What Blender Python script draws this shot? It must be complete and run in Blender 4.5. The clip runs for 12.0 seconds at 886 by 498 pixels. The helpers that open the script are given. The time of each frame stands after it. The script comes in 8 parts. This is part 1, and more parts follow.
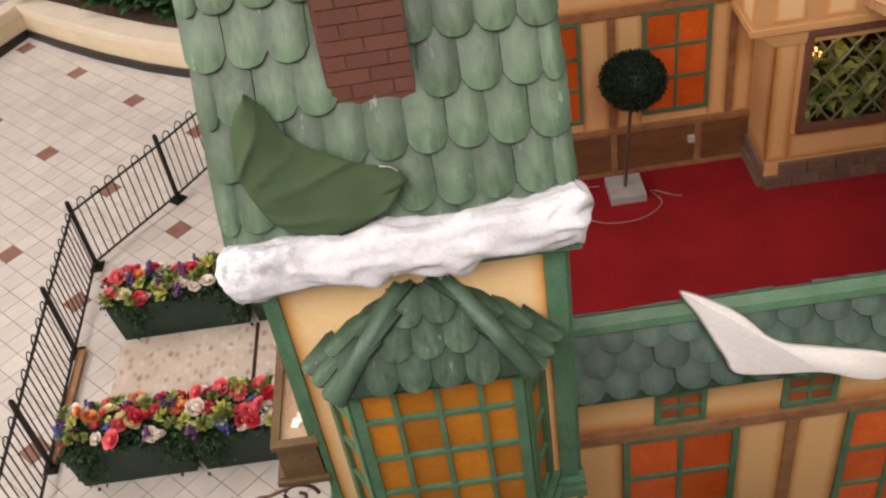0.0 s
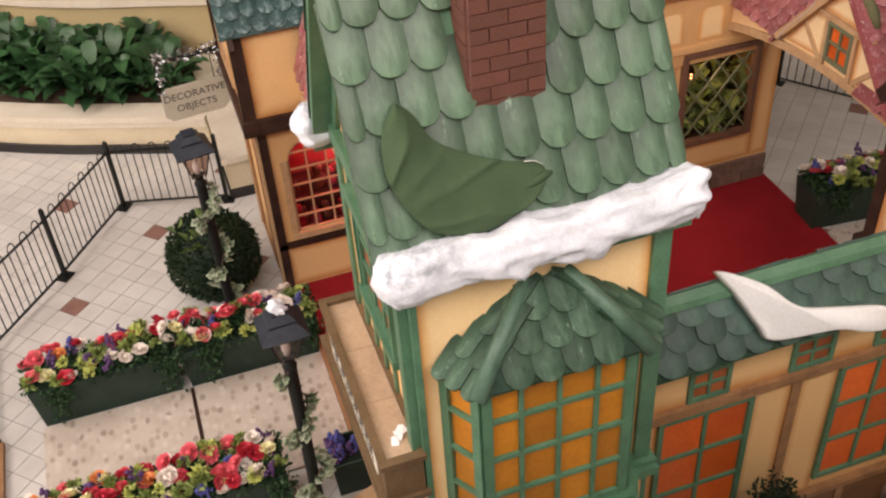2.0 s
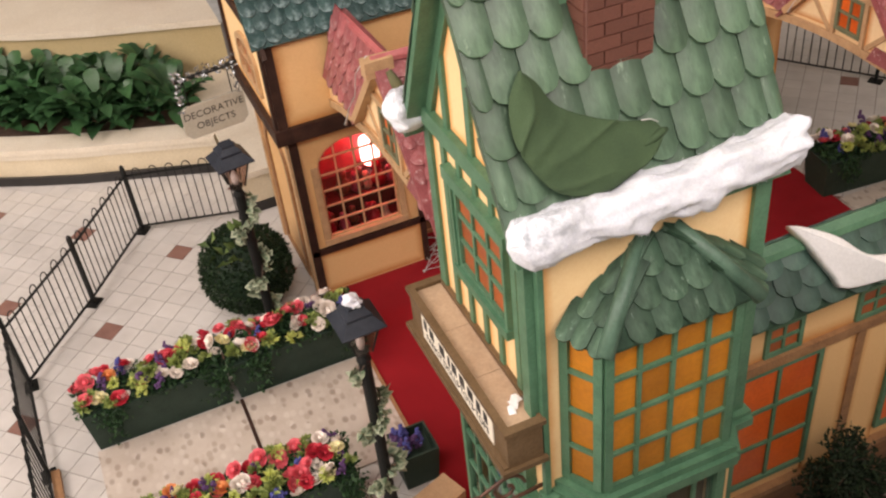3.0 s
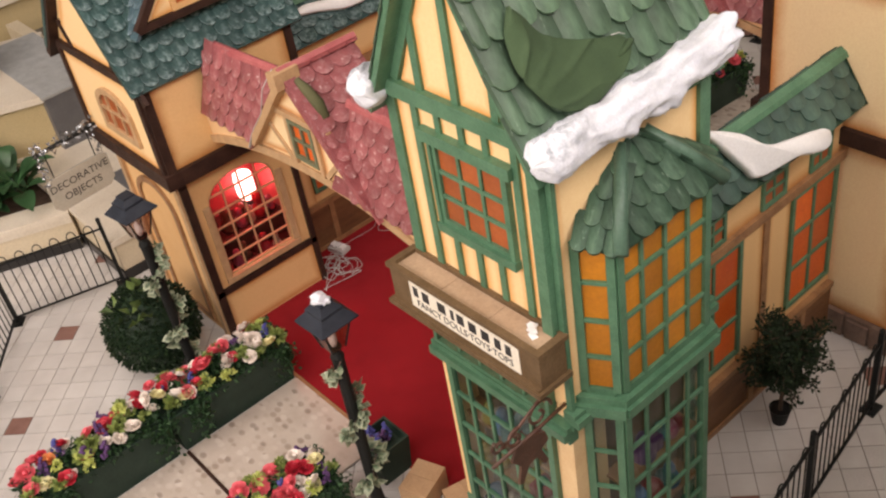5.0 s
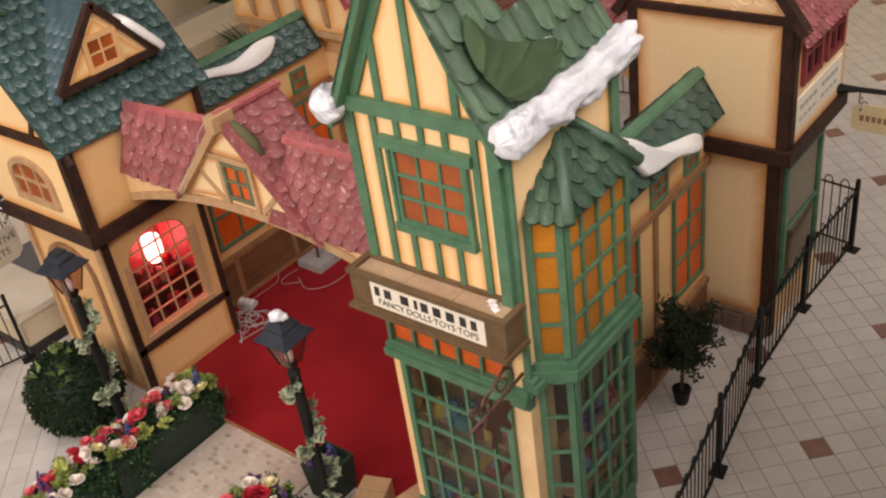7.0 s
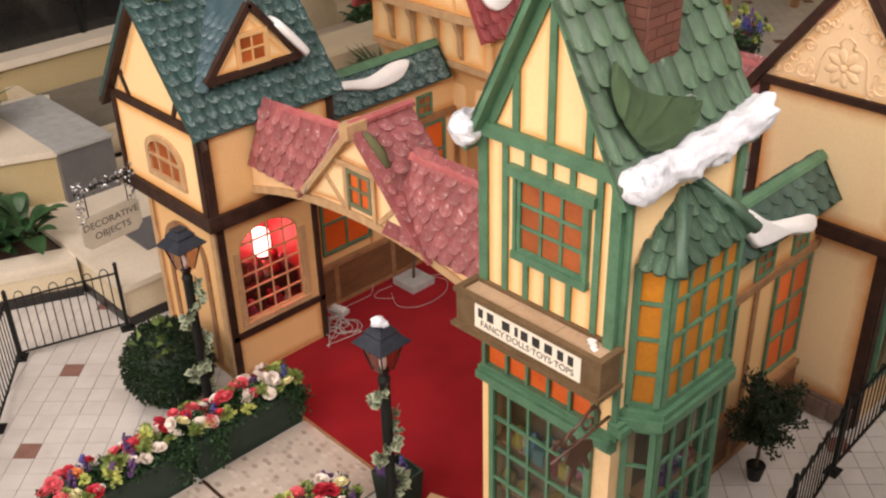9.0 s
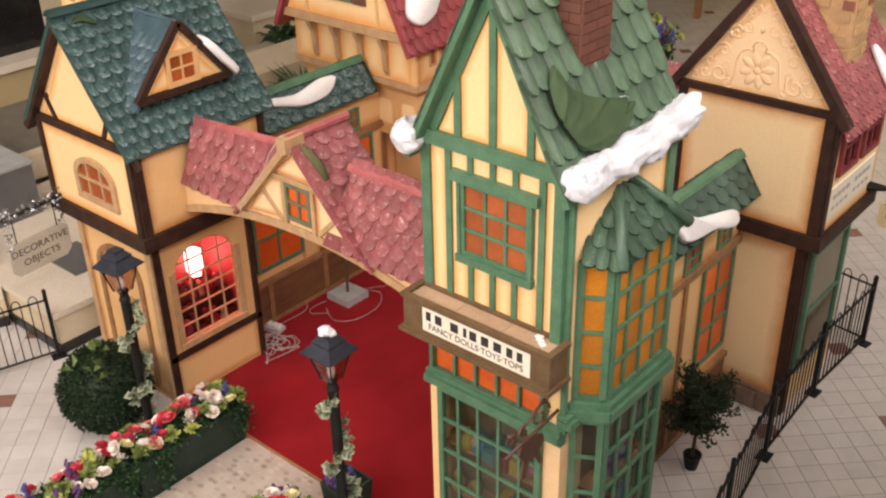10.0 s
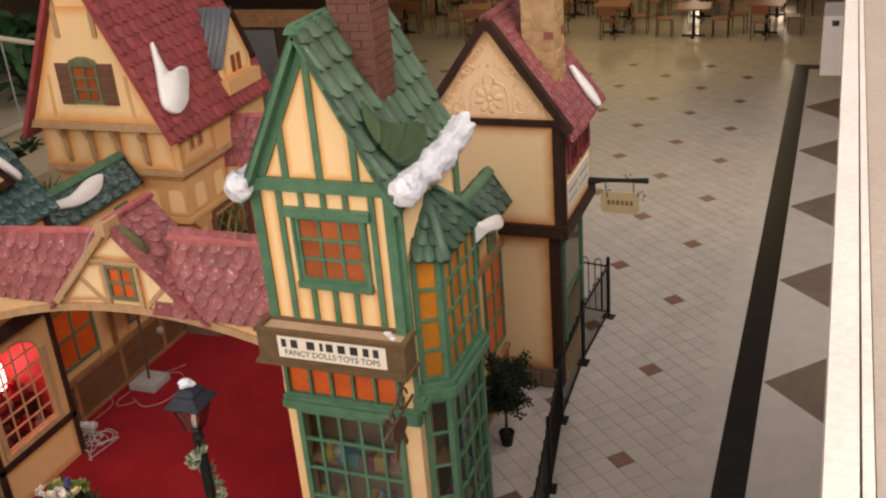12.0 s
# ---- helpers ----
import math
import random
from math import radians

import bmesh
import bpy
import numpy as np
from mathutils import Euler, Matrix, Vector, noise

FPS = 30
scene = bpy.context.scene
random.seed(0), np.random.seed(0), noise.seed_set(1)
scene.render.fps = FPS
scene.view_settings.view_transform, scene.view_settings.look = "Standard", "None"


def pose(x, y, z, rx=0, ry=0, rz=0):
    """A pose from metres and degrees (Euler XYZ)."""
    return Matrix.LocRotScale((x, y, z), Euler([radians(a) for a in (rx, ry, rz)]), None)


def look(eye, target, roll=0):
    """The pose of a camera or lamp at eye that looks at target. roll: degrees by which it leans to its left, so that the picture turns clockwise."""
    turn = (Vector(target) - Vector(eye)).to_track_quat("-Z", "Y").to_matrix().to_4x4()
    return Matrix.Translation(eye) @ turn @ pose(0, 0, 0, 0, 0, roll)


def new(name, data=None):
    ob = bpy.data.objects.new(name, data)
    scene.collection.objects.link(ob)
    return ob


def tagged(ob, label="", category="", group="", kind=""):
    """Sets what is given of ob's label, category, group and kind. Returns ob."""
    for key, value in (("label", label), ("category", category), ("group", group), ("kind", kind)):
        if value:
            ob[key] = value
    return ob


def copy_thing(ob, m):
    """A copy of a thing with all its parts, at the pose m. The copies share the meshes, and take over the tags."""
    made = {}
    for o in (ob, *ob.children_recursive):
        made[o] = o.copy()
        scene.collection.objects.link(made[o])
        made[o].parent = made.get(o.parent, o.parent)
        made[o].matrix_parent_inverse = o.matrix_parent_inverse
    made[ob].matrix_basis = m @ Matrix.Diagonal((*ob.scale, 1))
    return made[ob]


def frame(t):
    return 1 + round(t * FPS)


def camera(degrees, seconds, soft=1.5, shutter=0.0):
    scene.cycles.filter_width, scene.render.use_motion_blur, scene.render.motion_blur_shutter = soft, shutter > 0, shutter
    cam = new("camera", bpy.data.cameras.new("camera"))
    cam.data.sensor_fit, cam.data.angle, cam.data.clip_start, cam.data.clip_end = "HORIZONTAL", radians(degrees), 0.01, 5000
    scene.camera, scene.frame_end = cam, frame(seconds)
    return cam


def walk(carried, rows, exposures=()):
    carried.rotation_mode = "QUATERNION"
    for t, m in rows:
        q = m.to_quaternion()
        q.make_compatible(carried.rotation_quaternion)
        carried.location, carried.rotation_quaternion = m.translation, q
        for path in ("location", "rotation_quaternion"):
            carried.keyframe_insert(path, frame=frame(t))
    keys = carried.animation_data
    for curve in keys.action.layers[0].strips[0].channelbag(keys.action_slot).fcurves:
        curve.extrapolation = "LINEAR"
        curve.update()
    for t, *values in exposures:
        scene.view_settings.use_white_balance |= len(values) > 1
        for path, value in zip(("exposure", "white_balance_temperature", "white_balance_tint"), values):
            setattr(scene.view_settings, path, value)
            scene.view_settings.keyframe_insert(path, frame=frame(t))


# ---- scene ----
cam = camera(47.1, 12.0, soft=2.2)
PATH = [
    (0, (0.591, 0.346, 6.218), (0.537, 1.847, 4.897), -9.6),
    (0.5, (0.241, 0.321, 6.234), (0.329, 1.829, 4.924), -9.5),
    (1, (-0.13, 0.355, 6.202), (0.105, 1.863, 4.909), -7.8),
    (1.5, (-0.577, 0.346, 6.2), (-0.19, 1.844, 4.933), -4.8),
    (2, (-0.934, 0.336, 6.233), (-0.499, 1.829, 4.975), -4.2),
    (2.5, (-1.261, 0.378, 6.185), (-0.879, 1.909, 4.956), -5.5),
    (3, (-1.672, 0.372, 6.206), (-1.145, 1.853, 4.97), -6.7),
    (3.5, (-1.987, 0.379, 6.165), (-1.32, 1.81, 4.938), -7.8),
    (3.7, (-2.143, 0.359, 6.158), (-1.427, 1.77, 4.935), -8.4),
    (5.3, (-3.102, 0.501, 6.105), (-2.121, 1.78, 4.92), -9.8),
    (5.5, (-3.278, 0.467, 6.094), (-2.253, 1.729, 4.929), -9.3),
    (6, (-3.526, 0.441, 6.092), (-2.42, 1.652, 4.948), -9.1),
    (6.5, (-3.821, 0.479, 6.095), (-2.617, 1.622, 4.979), -8.8),
    (7, (-4.043, 0.422, 6.116), (-2.794, 1.546, 5.03), -8.5),
    (7.5, (-4.182, 0.418, 6.185), (-2.944, 1.57, 5.117), -6.9),
    (7.7, (-4.239, 0.417, 6.191), (-3.017, 1.598, 5.137), -6.0),
    (9.3, (-4.4, 0.438, 6.146), (-3.203, 1.693, 5.15), -1.0),
    (9.5, (-4.433, 0.451, 6.158), (-3.209, 1.681, 5.163), -1.3),
    (10, (-4.644, 0.455, 6.144), (-3.327, 1.605, 5.173), -1.3),
    (10.5, (-4.974, 0.461, 6.138), (-3.566, 1.539, 5.212), -1.9),
    (11, (-5.36, 0.516, 6.163), (-3.861, 1.51, 5.29), -3.7),
    (11.5, (-5.758, 0.527, 6.179), (-4.153, 1.386, 5.35), -5.1),
    (12, (-6.135, 0.607, 6.184), (-4.45, 1.293, 5.352), -4.8),
]
walk(cam, [(t, look(eye, target, roll)) for t, eye, target, roll in PATH], [(0, -0.24, 7050, 21), (2.5, -0.15, 7050, 21), (3.5, -0.15, 7050, 21), (5.5, -0.26, 7050, 21), (6, -0.38, 7050, 21), (6.5, -0.24, 7050, 21), (7, -0.37, 7050, 21), (7.5, -0.22, 7050, 21), (9.5, -0.09, 7050, 21), (11, 0.0, 7050, 21), (12, -0.56, 7050, 21)])

# ---- light ----
world = bpy.data.worlds.new("world")
scene.world = world
world.use_nodes = True
wn = world.node_tree.nodes
sky = wn.new("ShaderNodeTexSky")
sky.sky_type, sky.sun_disc = "NISHITA", False
sky.sun_elevation, sky.sun_rotation = radians(50), radians(200)
world.node_tree.links.new(sky.outputs[0], wn["Background"].inputs["Color"])
wn["Background"].inputs["Strength"].default_value = 0.1


def area_lamp(name, m, sx, sy, watts, colour):
    data = bpy.data.lights.new(name, "AREA")
    data.shape, data.size, data.size_y, data.energy, data.color = "RECTANGLE", sx, sy, watts, colour
    ob = new(name, data)
    ob.matrix_world = m
    return ob


# unseen roof light, added south of the court to brighten the house fronts
area_lamp("skylight_daylight", pose(-2.2, -5.2, 13.0), 18, 7.4, 3300, (1.0, 0.975, 0.93))
# smaller unseen lamp added under the ceiling to brighten the court's north-west floor
area_lamp("north_skylight_daylight", pose(-5.5, 9.5, 13.0), 7, 5, 480, (1.0, 0.975, 0.93))
# broad unseen lamp added on the west side to light gables and floor
area_lamp("west_window_daylight", look((-13.6, 3.6, 9.0), (0.0, 3.6, 2.4)), 16, 6.4, 3700, (1.0, 0.98, 0.95))
# warm lamps of the low ceiling over the tables
for lx, ly in ((18.5, 5.5), (27.0, 9.0)):
    area_lamp("ceiling_lamp_warm", pose(lx, ly, 3.6), 6.5, 8.0, 150, (1.0, 0.77, 0.34))
# lit wall lamps beyond the tables, mirrored in the polished floor
for ly, lz in ((2.4, 3.0), (5.4, 2.8)):
    area_lamp("wall_lamp_warm", look((32.8, ly, lz), (20.0, ly, 0.0)), 0.3, 0.8, 30, (1.0, 0.86, 0.62))
# bright clerestory over the edge of the low ceiling
area_lamp("clerestory_daylight", look((11.1, 5.0, 9.0), (0.0, 5.0, 6.0)), 20, 5.6, 150, (0.93, 0.97, 1.0))

# ---- materials ----
MATS = {}


def nodes(name):
    m = bpy.data.materials.new(name)
    m.use_nodes = True
    t = m.node_tree
    return m, t, t.nodes["Principled BSDF"]


def link(t, a, b):
    t.links.new(a, b)


def noise_node(t, coord, scale, detail=4.0, rough=0.55):
    n = t.nodes.new("ShaderNodeTexNoise")
    n.inputs["Scale"].default_value, n.inputs["Detail"].default_value, n.inputs["Roughness"].default_value = scale, detail, rough
    link(t, coord, n.inputs["Vector"])
    return n.outputs["Fac"]


def ramp(t, fac, stops):
    r = t.nodes.new("ShaderNodeValToRGB")
    e = r.color_ramp.elements
    while len(e) < len(stops):
        e.new(0.5)
    for k, (p, c) in zip(e, stops):
        k.position, k.color = p, (*c, 1)
    link(t, fac, r.inputs["Fac"])
    return r.outputs["Color"]


def mix(t, fac, a, b, mode="MIX"):
    n = t.nodes.new("ShaderNodeMix")
    n.data_type, n.blend_type = "RGBA", mode
    for k, val in ((0, fac), (6, a), (7, b)):
        if hasattr(val, "links"):
            link(t, val, n.inputs[k])
        else:
            n.inputs[k].default_value = (*val, 1) if k else val
    return n.outputs[2]


def bump(t, bsdf, height, strength, distance=0.01):
    b = t.nodes.new("ShaderNodeBump")
    b.inputs["Strength"].default_value, b.inputs["Distance"].default_value = strength, distance
    link(t, height, b.inputs["Height"])
    link(t, b.outputs["Normal"], bsdf.inputs["Normal"])


def scaled(t, coord, sc):
    mp = t.nodes.new("ShaderNodeMapping")
    mp.inputs["Scale"].default_value = sc
    link(t, coord, mp.inputs["Vector"])
    return mp.outputs["Vector"]


def tone(c, k):
    return tuple(min(1.0, v * k) for v in c)


def paint(name, dark, light, rough=0.55, scale=9.0, fine=70.0, bumpy=0.25, stretch=(1, 1, 1), vary=0.0, metal=0.0, wear=None, wear_at=0.66, tip=None, soft=0.0, tip_at=(0.40, 0.72)):
    """A painted or natural surface: two scales of variation, fine relief, optional pale wear, optional change from piece to piece."""
    m, t, b = nodes(name)
    co = t.nodes.new("ShaderNodeTexCoord").outputs["Object"]
    info = t.nodes.new("ShaderNodeObjectInfo")
    add = t.nodes.new("ShaderNodeVectorMath")
    add.operation = "ADD"
    sh = t.nodes.new("ShaderNodeVectorMath")
    sh.operation = "SCALE"
    sh.inputs[0].default_value = (13.0, 7.0, 3.0)
    link(t, info.outputs["Random"], sh.inputs["Scale"])
    link(t, co, add.inputs[0])
    link(t, sh.outputs[0], add.inputs[1])
    vec = scaled(t, add.outputs[0], stretch)
    n1 = noise_node(t, vec, scale)
    n2 = noise_node(t, vec, fine, 3.0)
    col = ramp(t, n1, [(0.3, dark), (0.7, light)])
    col = mix(t, 0.22, col, ramp(t, n2, [(0.3, tone(dark, 0.7)), (0.7, tone(light, 1.25))]))
    if wear:
        w = ramp(t, noise_node(t, vec, scale * 2.3, 6.0, 0.7), [(wear_at, (0, 0, 0)), (wear_at + 0.1, (1, 1, 1))])
        col = mix(t, w, col, wear)
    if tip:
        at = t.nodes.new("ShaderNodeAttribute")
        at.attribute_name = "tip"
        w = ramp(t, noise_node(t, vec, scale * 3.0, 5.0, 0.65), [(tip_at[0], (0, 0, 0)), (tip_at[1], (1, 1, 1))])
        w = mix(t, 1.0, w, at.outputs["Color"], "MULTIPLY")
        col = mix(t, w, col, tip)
    if vary:
        r = ramp(t, info.outputs["Random"], [(0.0, (1 - vary,) * 3), (1.0, (1 + vary * 0.6,) * 3)])
        col = mix(t, 1.0, col, r, "MULTIPLY")
    link(t, col, b.inputs["Base Color"])
    b.inputs["Roughness"].default_value, b.inputs["Metallic"].default_value = rough, metal
    b.inputs["Subsurface Weight"].default_value, b.inputs["Subsurface Radius"].default_value = soft, (0.04, 0.04, 0.045)
    bump(t, b, n2, bumpy)
    MATS[name] = m
    return m


def spray_wall(name, cream, edge, rough=0.62):
    """Stage-set plaster: cream in the middle of each panel, amber airbrushed along its edges (attribute spray: 0 edge, 1 middle)."""
    m, t, b = nodes(name)
    at = t.nodes.new("ShaderNodeAttribute")
    at.attribute_name = "spray"
    co = t.nodes.new("ShaderNodeTexCoord").outputs["Object"]
    n1 = noise_node(t, co, 5.0, 4.0)
    n2 = noise_node(t, co, 60.0, 3.0)
    ad = t.nodes.new("ShaderNodeMath")
    ad.operation = "MULTIPLY_ADD"
    link(t, n1, ad.inputs[0])
    ad.inputs[1].default_value = 0.55
    link(t, at.outputs["Fac"], ad.inputs[2])
    sub = t.nodes.new("ShaderNodeMath")
    sub.operation = "SUBTRACT"
    link(t, ad.outputs[0], sub.inputs[0])
    sub.inputs[1].default_value = 0.27
    mid = tuple(0.45 * a + 0.55 * c for a, c in zip(edge, cream))
    col = ramp(t, sub.outputs[0], [(0.0, edge), (0.45, mid), (0.95, cream)])
    col = mix(t, 0.12, col, ramp(t, n2, [(0.3, tone(edge, 0.8)), (0.7, cream)]))
    link(t, col, b.inputs["Base Color"])
    b.inputs["Roughness"].default_value = rough
    bump(t, b, n2, 0.18)
    MATS[name] = m
    return m


CREAM = spray_wall("cream plaster", (0.90, 0.645, 0.34), (0.76, 0.33, 0.075))
CREAM_TAN = spray_wall("tan plaster", (0.77, 0.49, 0.225), (0.50, 0.195, 0.045))
PALE = spray_wall("pale plaster", (0.88, 0.67, 0.385), (0.56, 0.20, 0.040))
CARVED = spray_wall("peach carved plaster", (0.91, 0.67, 0.41), (0.74, 0.39, 0.14))
GREEN = paint("green timber paint", (0.046, 0.130, 0.072), (0.095, 0.220, 0.128), 0.45, 7, 60, 0.3, wear=(0.16, 0.34, 0.2), wear_at=0.70)
DARKWOOD = paint("dark brown timber paint", (0.020, 0.010, 0.008), (0.058, 0.028, 0.019), 0.58, 8, 70, 0.4)
MIDWOOD = paint("brown timber paint", (0.20, 0.095, 0.042), (0.38, 0.20, 0.09), 0.55, 9, 70, 0.4)
TANWOOD = paint("tan timber paint", (0.40, 0.245, 0.125), (0.57, 0.365, 0.195), 0.55, 9, 70, 0.35)
SIGNWOOD = paint("olive brown sign paint", (0.10, 0.062, 0.030), (0.165, 0.105, 0.055), 0.5, 8, 60, 0.3)
SIGNTOP = paint("raw board", (0.36, 0.24, 0.15), (0.48, 0.34, 0.22), 0.7, 6, 60, 0.3)
AMBER = paint("amber pane", (0.45, 0.155, 0.008), (0.58, 0.215, 0.014), 0.5, 4, 40, 0.1, vary=0.25)
ORANGE = paint("orange pane", (0.60, 0.085, 0.012), (0.74, 0.14, 0.020), 0.38, 4, 40, 0.1, vary=0.25)
RUST = paint("rust pane", (0.30, 0.066, 0.015), (0.42, 0.105, 0.026), 0.4, 4, 40, 0.1, vary=0.25)
# tip colour: brushed paint plus a highlight painted into each shingle's foot and middle
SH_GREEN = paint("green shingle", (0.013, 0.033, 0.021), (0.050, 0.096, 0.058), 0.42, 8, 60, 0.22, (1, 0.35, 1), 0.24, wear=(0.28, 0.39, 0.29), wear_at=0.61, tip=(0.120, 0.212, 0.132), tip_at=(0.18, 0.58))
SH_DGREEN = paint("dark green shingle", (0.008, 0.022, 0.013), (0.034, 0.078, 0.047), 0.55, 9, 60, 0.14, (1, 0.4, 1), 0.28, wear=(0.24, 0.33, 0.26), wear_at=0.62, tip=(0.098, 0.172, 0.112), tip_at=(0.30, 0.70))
HIP = paint("green hip board", (0.040, 0.088, 0.058), (0.085, 0.160, 0.110), 0.5, 9, 60, 0.2, wear=(0.20, 0.30, 0.24), wear_at=0.66)
SH_TEAL = paint("teal shingle", (0.014, 0.042, 0.040), (0.036, 0.082, 0.078), 0.38, 9, 70, 0.5, (1, 1, 1), 0.25, wear=(0.22, 0.33, 0.33), wear_at=0.70, tip=(0.34, 0.46, 0.46))
SH_BLUE = paint("blue grey shingle", (0.034, 0.070, 0.084), (0.068, 0.122, 0.142), 0.33, 9, 70, 0.5, (1, 1, 1), 0.2, wear=(0.30, 0.40, 0.44), wear_at=0.68, tip=(0.30, 0.40, 0.44))
SH_PINK = paint("rose shingle", (0.215, 0.050, 0.054), (0.36, 0.105, 0.108), 0.45, 9, 60, 0.5, (1, 1, 1), 0.25, wear=(0.66, 0.47, 0.45), wear_at=0.585, tip=(0.54, 0.31, 0.30))
SH_RED = paint("red shingle", (0.22, 0.035, 0.040), (0.36, 0.075, 0.075), 0.42, 8, 60, 0.5, (1, 1, 1), 0.2, wear=(0.45, 0.16, 0.16), wear_at=0.72)
RIDGE_RED = paint("red ridge paint", (0.36, 0.075, 0.080), (0.48, 0.15, 0.145), 0.45, 8, 60, 0.3)
REDTRIM = paint("deep red trim", (0.15, 0.016, 0.020), (0.24, 0.030, 0.035), 0.45, 8, 60, 0.3)
BRICK = paint("painted brick", (0.105, 0.036, 0.024), (0.185, 0.068, 0.045), 0.6, 10, 90, 0.4, vary=0.15)
BRICK_TAN = paint("tan stone", (0.42, 0.26, 0.12), (0.60, 0.40, 0.20), 0.6, 12, 80, 0.5, vary=0.2)
BRICK_RED = paint("red stone", (0.24, 0.08, 0.05), (0.34, 0.13, 0.08), 0.6, 12, 80, 0.5, vary=0.2)
MORTAR = paint("mortar", (0.19, 0.10, 0.082), (0.27, 0.15, 0.125), 0.8, 20, 90, 0.4)
BASEWOOD = paint("brown base paint", (0.105, 0.044, 0.018), (0.20, 0.090, 0.036), 0.6, 6, 60, 0.35, (0.6, 1, 2.2))
STONE_BASE = paint("grey brown base stone", (0.13, 0.085, 0.065), (0.24, 0.16, 0.12), 0.6, 9, 60, 0.6, vary=0.25)
SNOW = paint("cotton snow", (0.64, 0.665, 0.72), (0.75, 0.775, 0.82), 0.95, 7, 90, 0.22, wear=(0.56, 0.585, 0.64), wear_at=0.62, tip=(0.34, 0.375, 0.41), tip_at=(0.38, 0.62), soft=0.5)
FOAM = paint("white foam", (0.83, 0.84, 0.83), (0.88, 0.89, 0.88), 0.5, 6, 60, 0.12)
LEAFCLOTH = paint("olive felt", (0.027, 0.056, 0.023), (0.046, 0.086, 0.036), 0.88, 6, 160, 0.3)
FELTSTRIP = paint("faded olive felt", (0.075, 0.080, 0.032), (0.125, 0.118, 0.055), 0.9, 8, 140, 0.3)
CARPET = paint("red carpet", (0.225, 0.007, 0.011), (0.315, 0.012, 0.017), 0.95, 2.2, 260, 0.6)
TILE = paint("cream floor tile", (0.49, 0.463, 0.43), (0.58, 0.556, 0.52), 0.2, 3, 90, 0.08, vary=0.05)
TILE_RED = paint("rose floor tile", (0.20, 0.105, 0.085), (0.27, 0.15, 0.12), 0.16, 6, 90, 0.08, vary=0.15)
TILE_BLACK = paint("black floor tile", (0.007, 0.0065, 0.007), (0.012, 0.011, 0.011), 0.3, 6, 90, 0.08)
TILE_TAUPE = paint("taupe floor tile", (0.17, 0.13, 0.105), (0.22, 0.175, 0.14), 0.16, 5, 90, 0.08)
GROUT = paint("grout", (0.17, 0.145, 0.12), (0.24, 0.205, 0.175), 0.8, 9, 90, 0.2)


def pebble_slab(name):
    """Exposed stone chips set in pale cement."""
    m, t, b = nodes(name)
    co = t.nodes.new("ShaderNodeTexCoord").outputs["Object"]
    vo = t.nodes.new("ShaderNodeTexVoronoi")
    vo.inputs["Scale"].default_value = 17.0
    link(t, scaled(t, co, (1.0, 0.7, 1.0)), vo.inputs["Vector"])
    sep = t.nodes.new("ShaderNodeSeparateColor")
    link(t, vo.outputs["Color"], sep.inputs[0])
    chip = ramp(t, sep.outputs[0], [(0.0, (0.20, 0.145, 0.11)), (0.3, (0.34, 0.27, 0.21)), (0.55, (0.50, 0.43, 0.36)), (1.0, (0.62, 0.56, 0.49))])
    edge = ramp(t, vo.outputs["Distance"], [(0.30, (0, 0, 0)), (0.55, (1, 1, 1))])
    col = mix(t, edge, chip, (0.50, 0.43, 0.36))
    n2 = noise_node(t, co, 60.0, 3.0)
    col = mix(t, 0.35, col, ramp(t, noise_node(t, co, 4.0), [(0.3, (0.30, 0.24, 0.19)), (0.7, (0.56, 0.50, 0.43))]))
    link(t, col, b.inputs["Base Color"])
    b.inputs["Roughness"].default_value = 0.45
    bump(t, b, n2, 0.3)
    return m


SLAB = pebble_slab("flagstone")
KERB = paint("mall stone", (0.60, 0.50, 0.34), (0.70, 0.60, 0.43), 0.45, 3, 50, 0.15)
KERB_TOP = paint("mall stone coping", (0.66, 0.58, 0.46), (0.74, 0.67, 0.55), 0.4, 3, 50, 0.12)
WALLPAINT = paint("mall wall paint", (0.47, 0.37, 0.19), (0.53, 0.42, 0.23), 0.6, 1.5, 60, 0.1)
OLIVEFRAME = paint("olive green window paint", (0.10, 0.12, 0.065), (0.17, 0.19, 0.11), 0.5, 8, 60, 0.3)
WHITE = paint("white paint", (0.50, 0.47, 0.43), (0.56, 0.53, 0.49), 0.4, 3, 60, 0.1)
COPING = paint("white coping paint", (0.50, 0.46, 0.42), (0.60, 0.56, 0.51), 0.45, 5, 60, 0.25, wear=(0.40, 0.35, 0.30), wear_at=0.66)
WALLBEIGE = paint("beige board paint", (0.29, 0.245, 0.20), (0.34, 0.29, 0.24), 0.55, 3, 60, 0.1)
GREYBOX = paint("slate grey panel", (0.10, 0.10, 0.105), (0.15, 0.15, 0.155), 0.5, 3, 60, 0.15)
OLIVE = paint("olive grey stucco", (0.14, 0.125, 0.095), (0.20, 0.18, 0.14), 0.7, 3, 60, 0.2)
BLACKSKIRT = paint("black skirting", (0.010, 0.009, 0.009), (0.020, 0.018, 0.017), 0.35, 6, 60, 0.1)
IRON = paint("black painted iron", (0.006, 0.0065, 0.006), (0.014, 0.015, 0.014), 0.55, 12, 90, 0.2)
LAMPIRON = paint("slate lamp metal", (0.014, 0.018, 0.026), (0.032, 0.038, 0.050), 0.42, 10, 90, 0.2)
PLANTER = paint("green planter fibreglass", (0.018, 0.034, 0.024), (0.032, 0.054, 0.040), 0.58, 5, 60, 0.2)
SOIL = paint("soil", (0.045, 0.026, 0.016), (0.11, 0.065, 0.042), 0.95, 20, 90, 0.8)
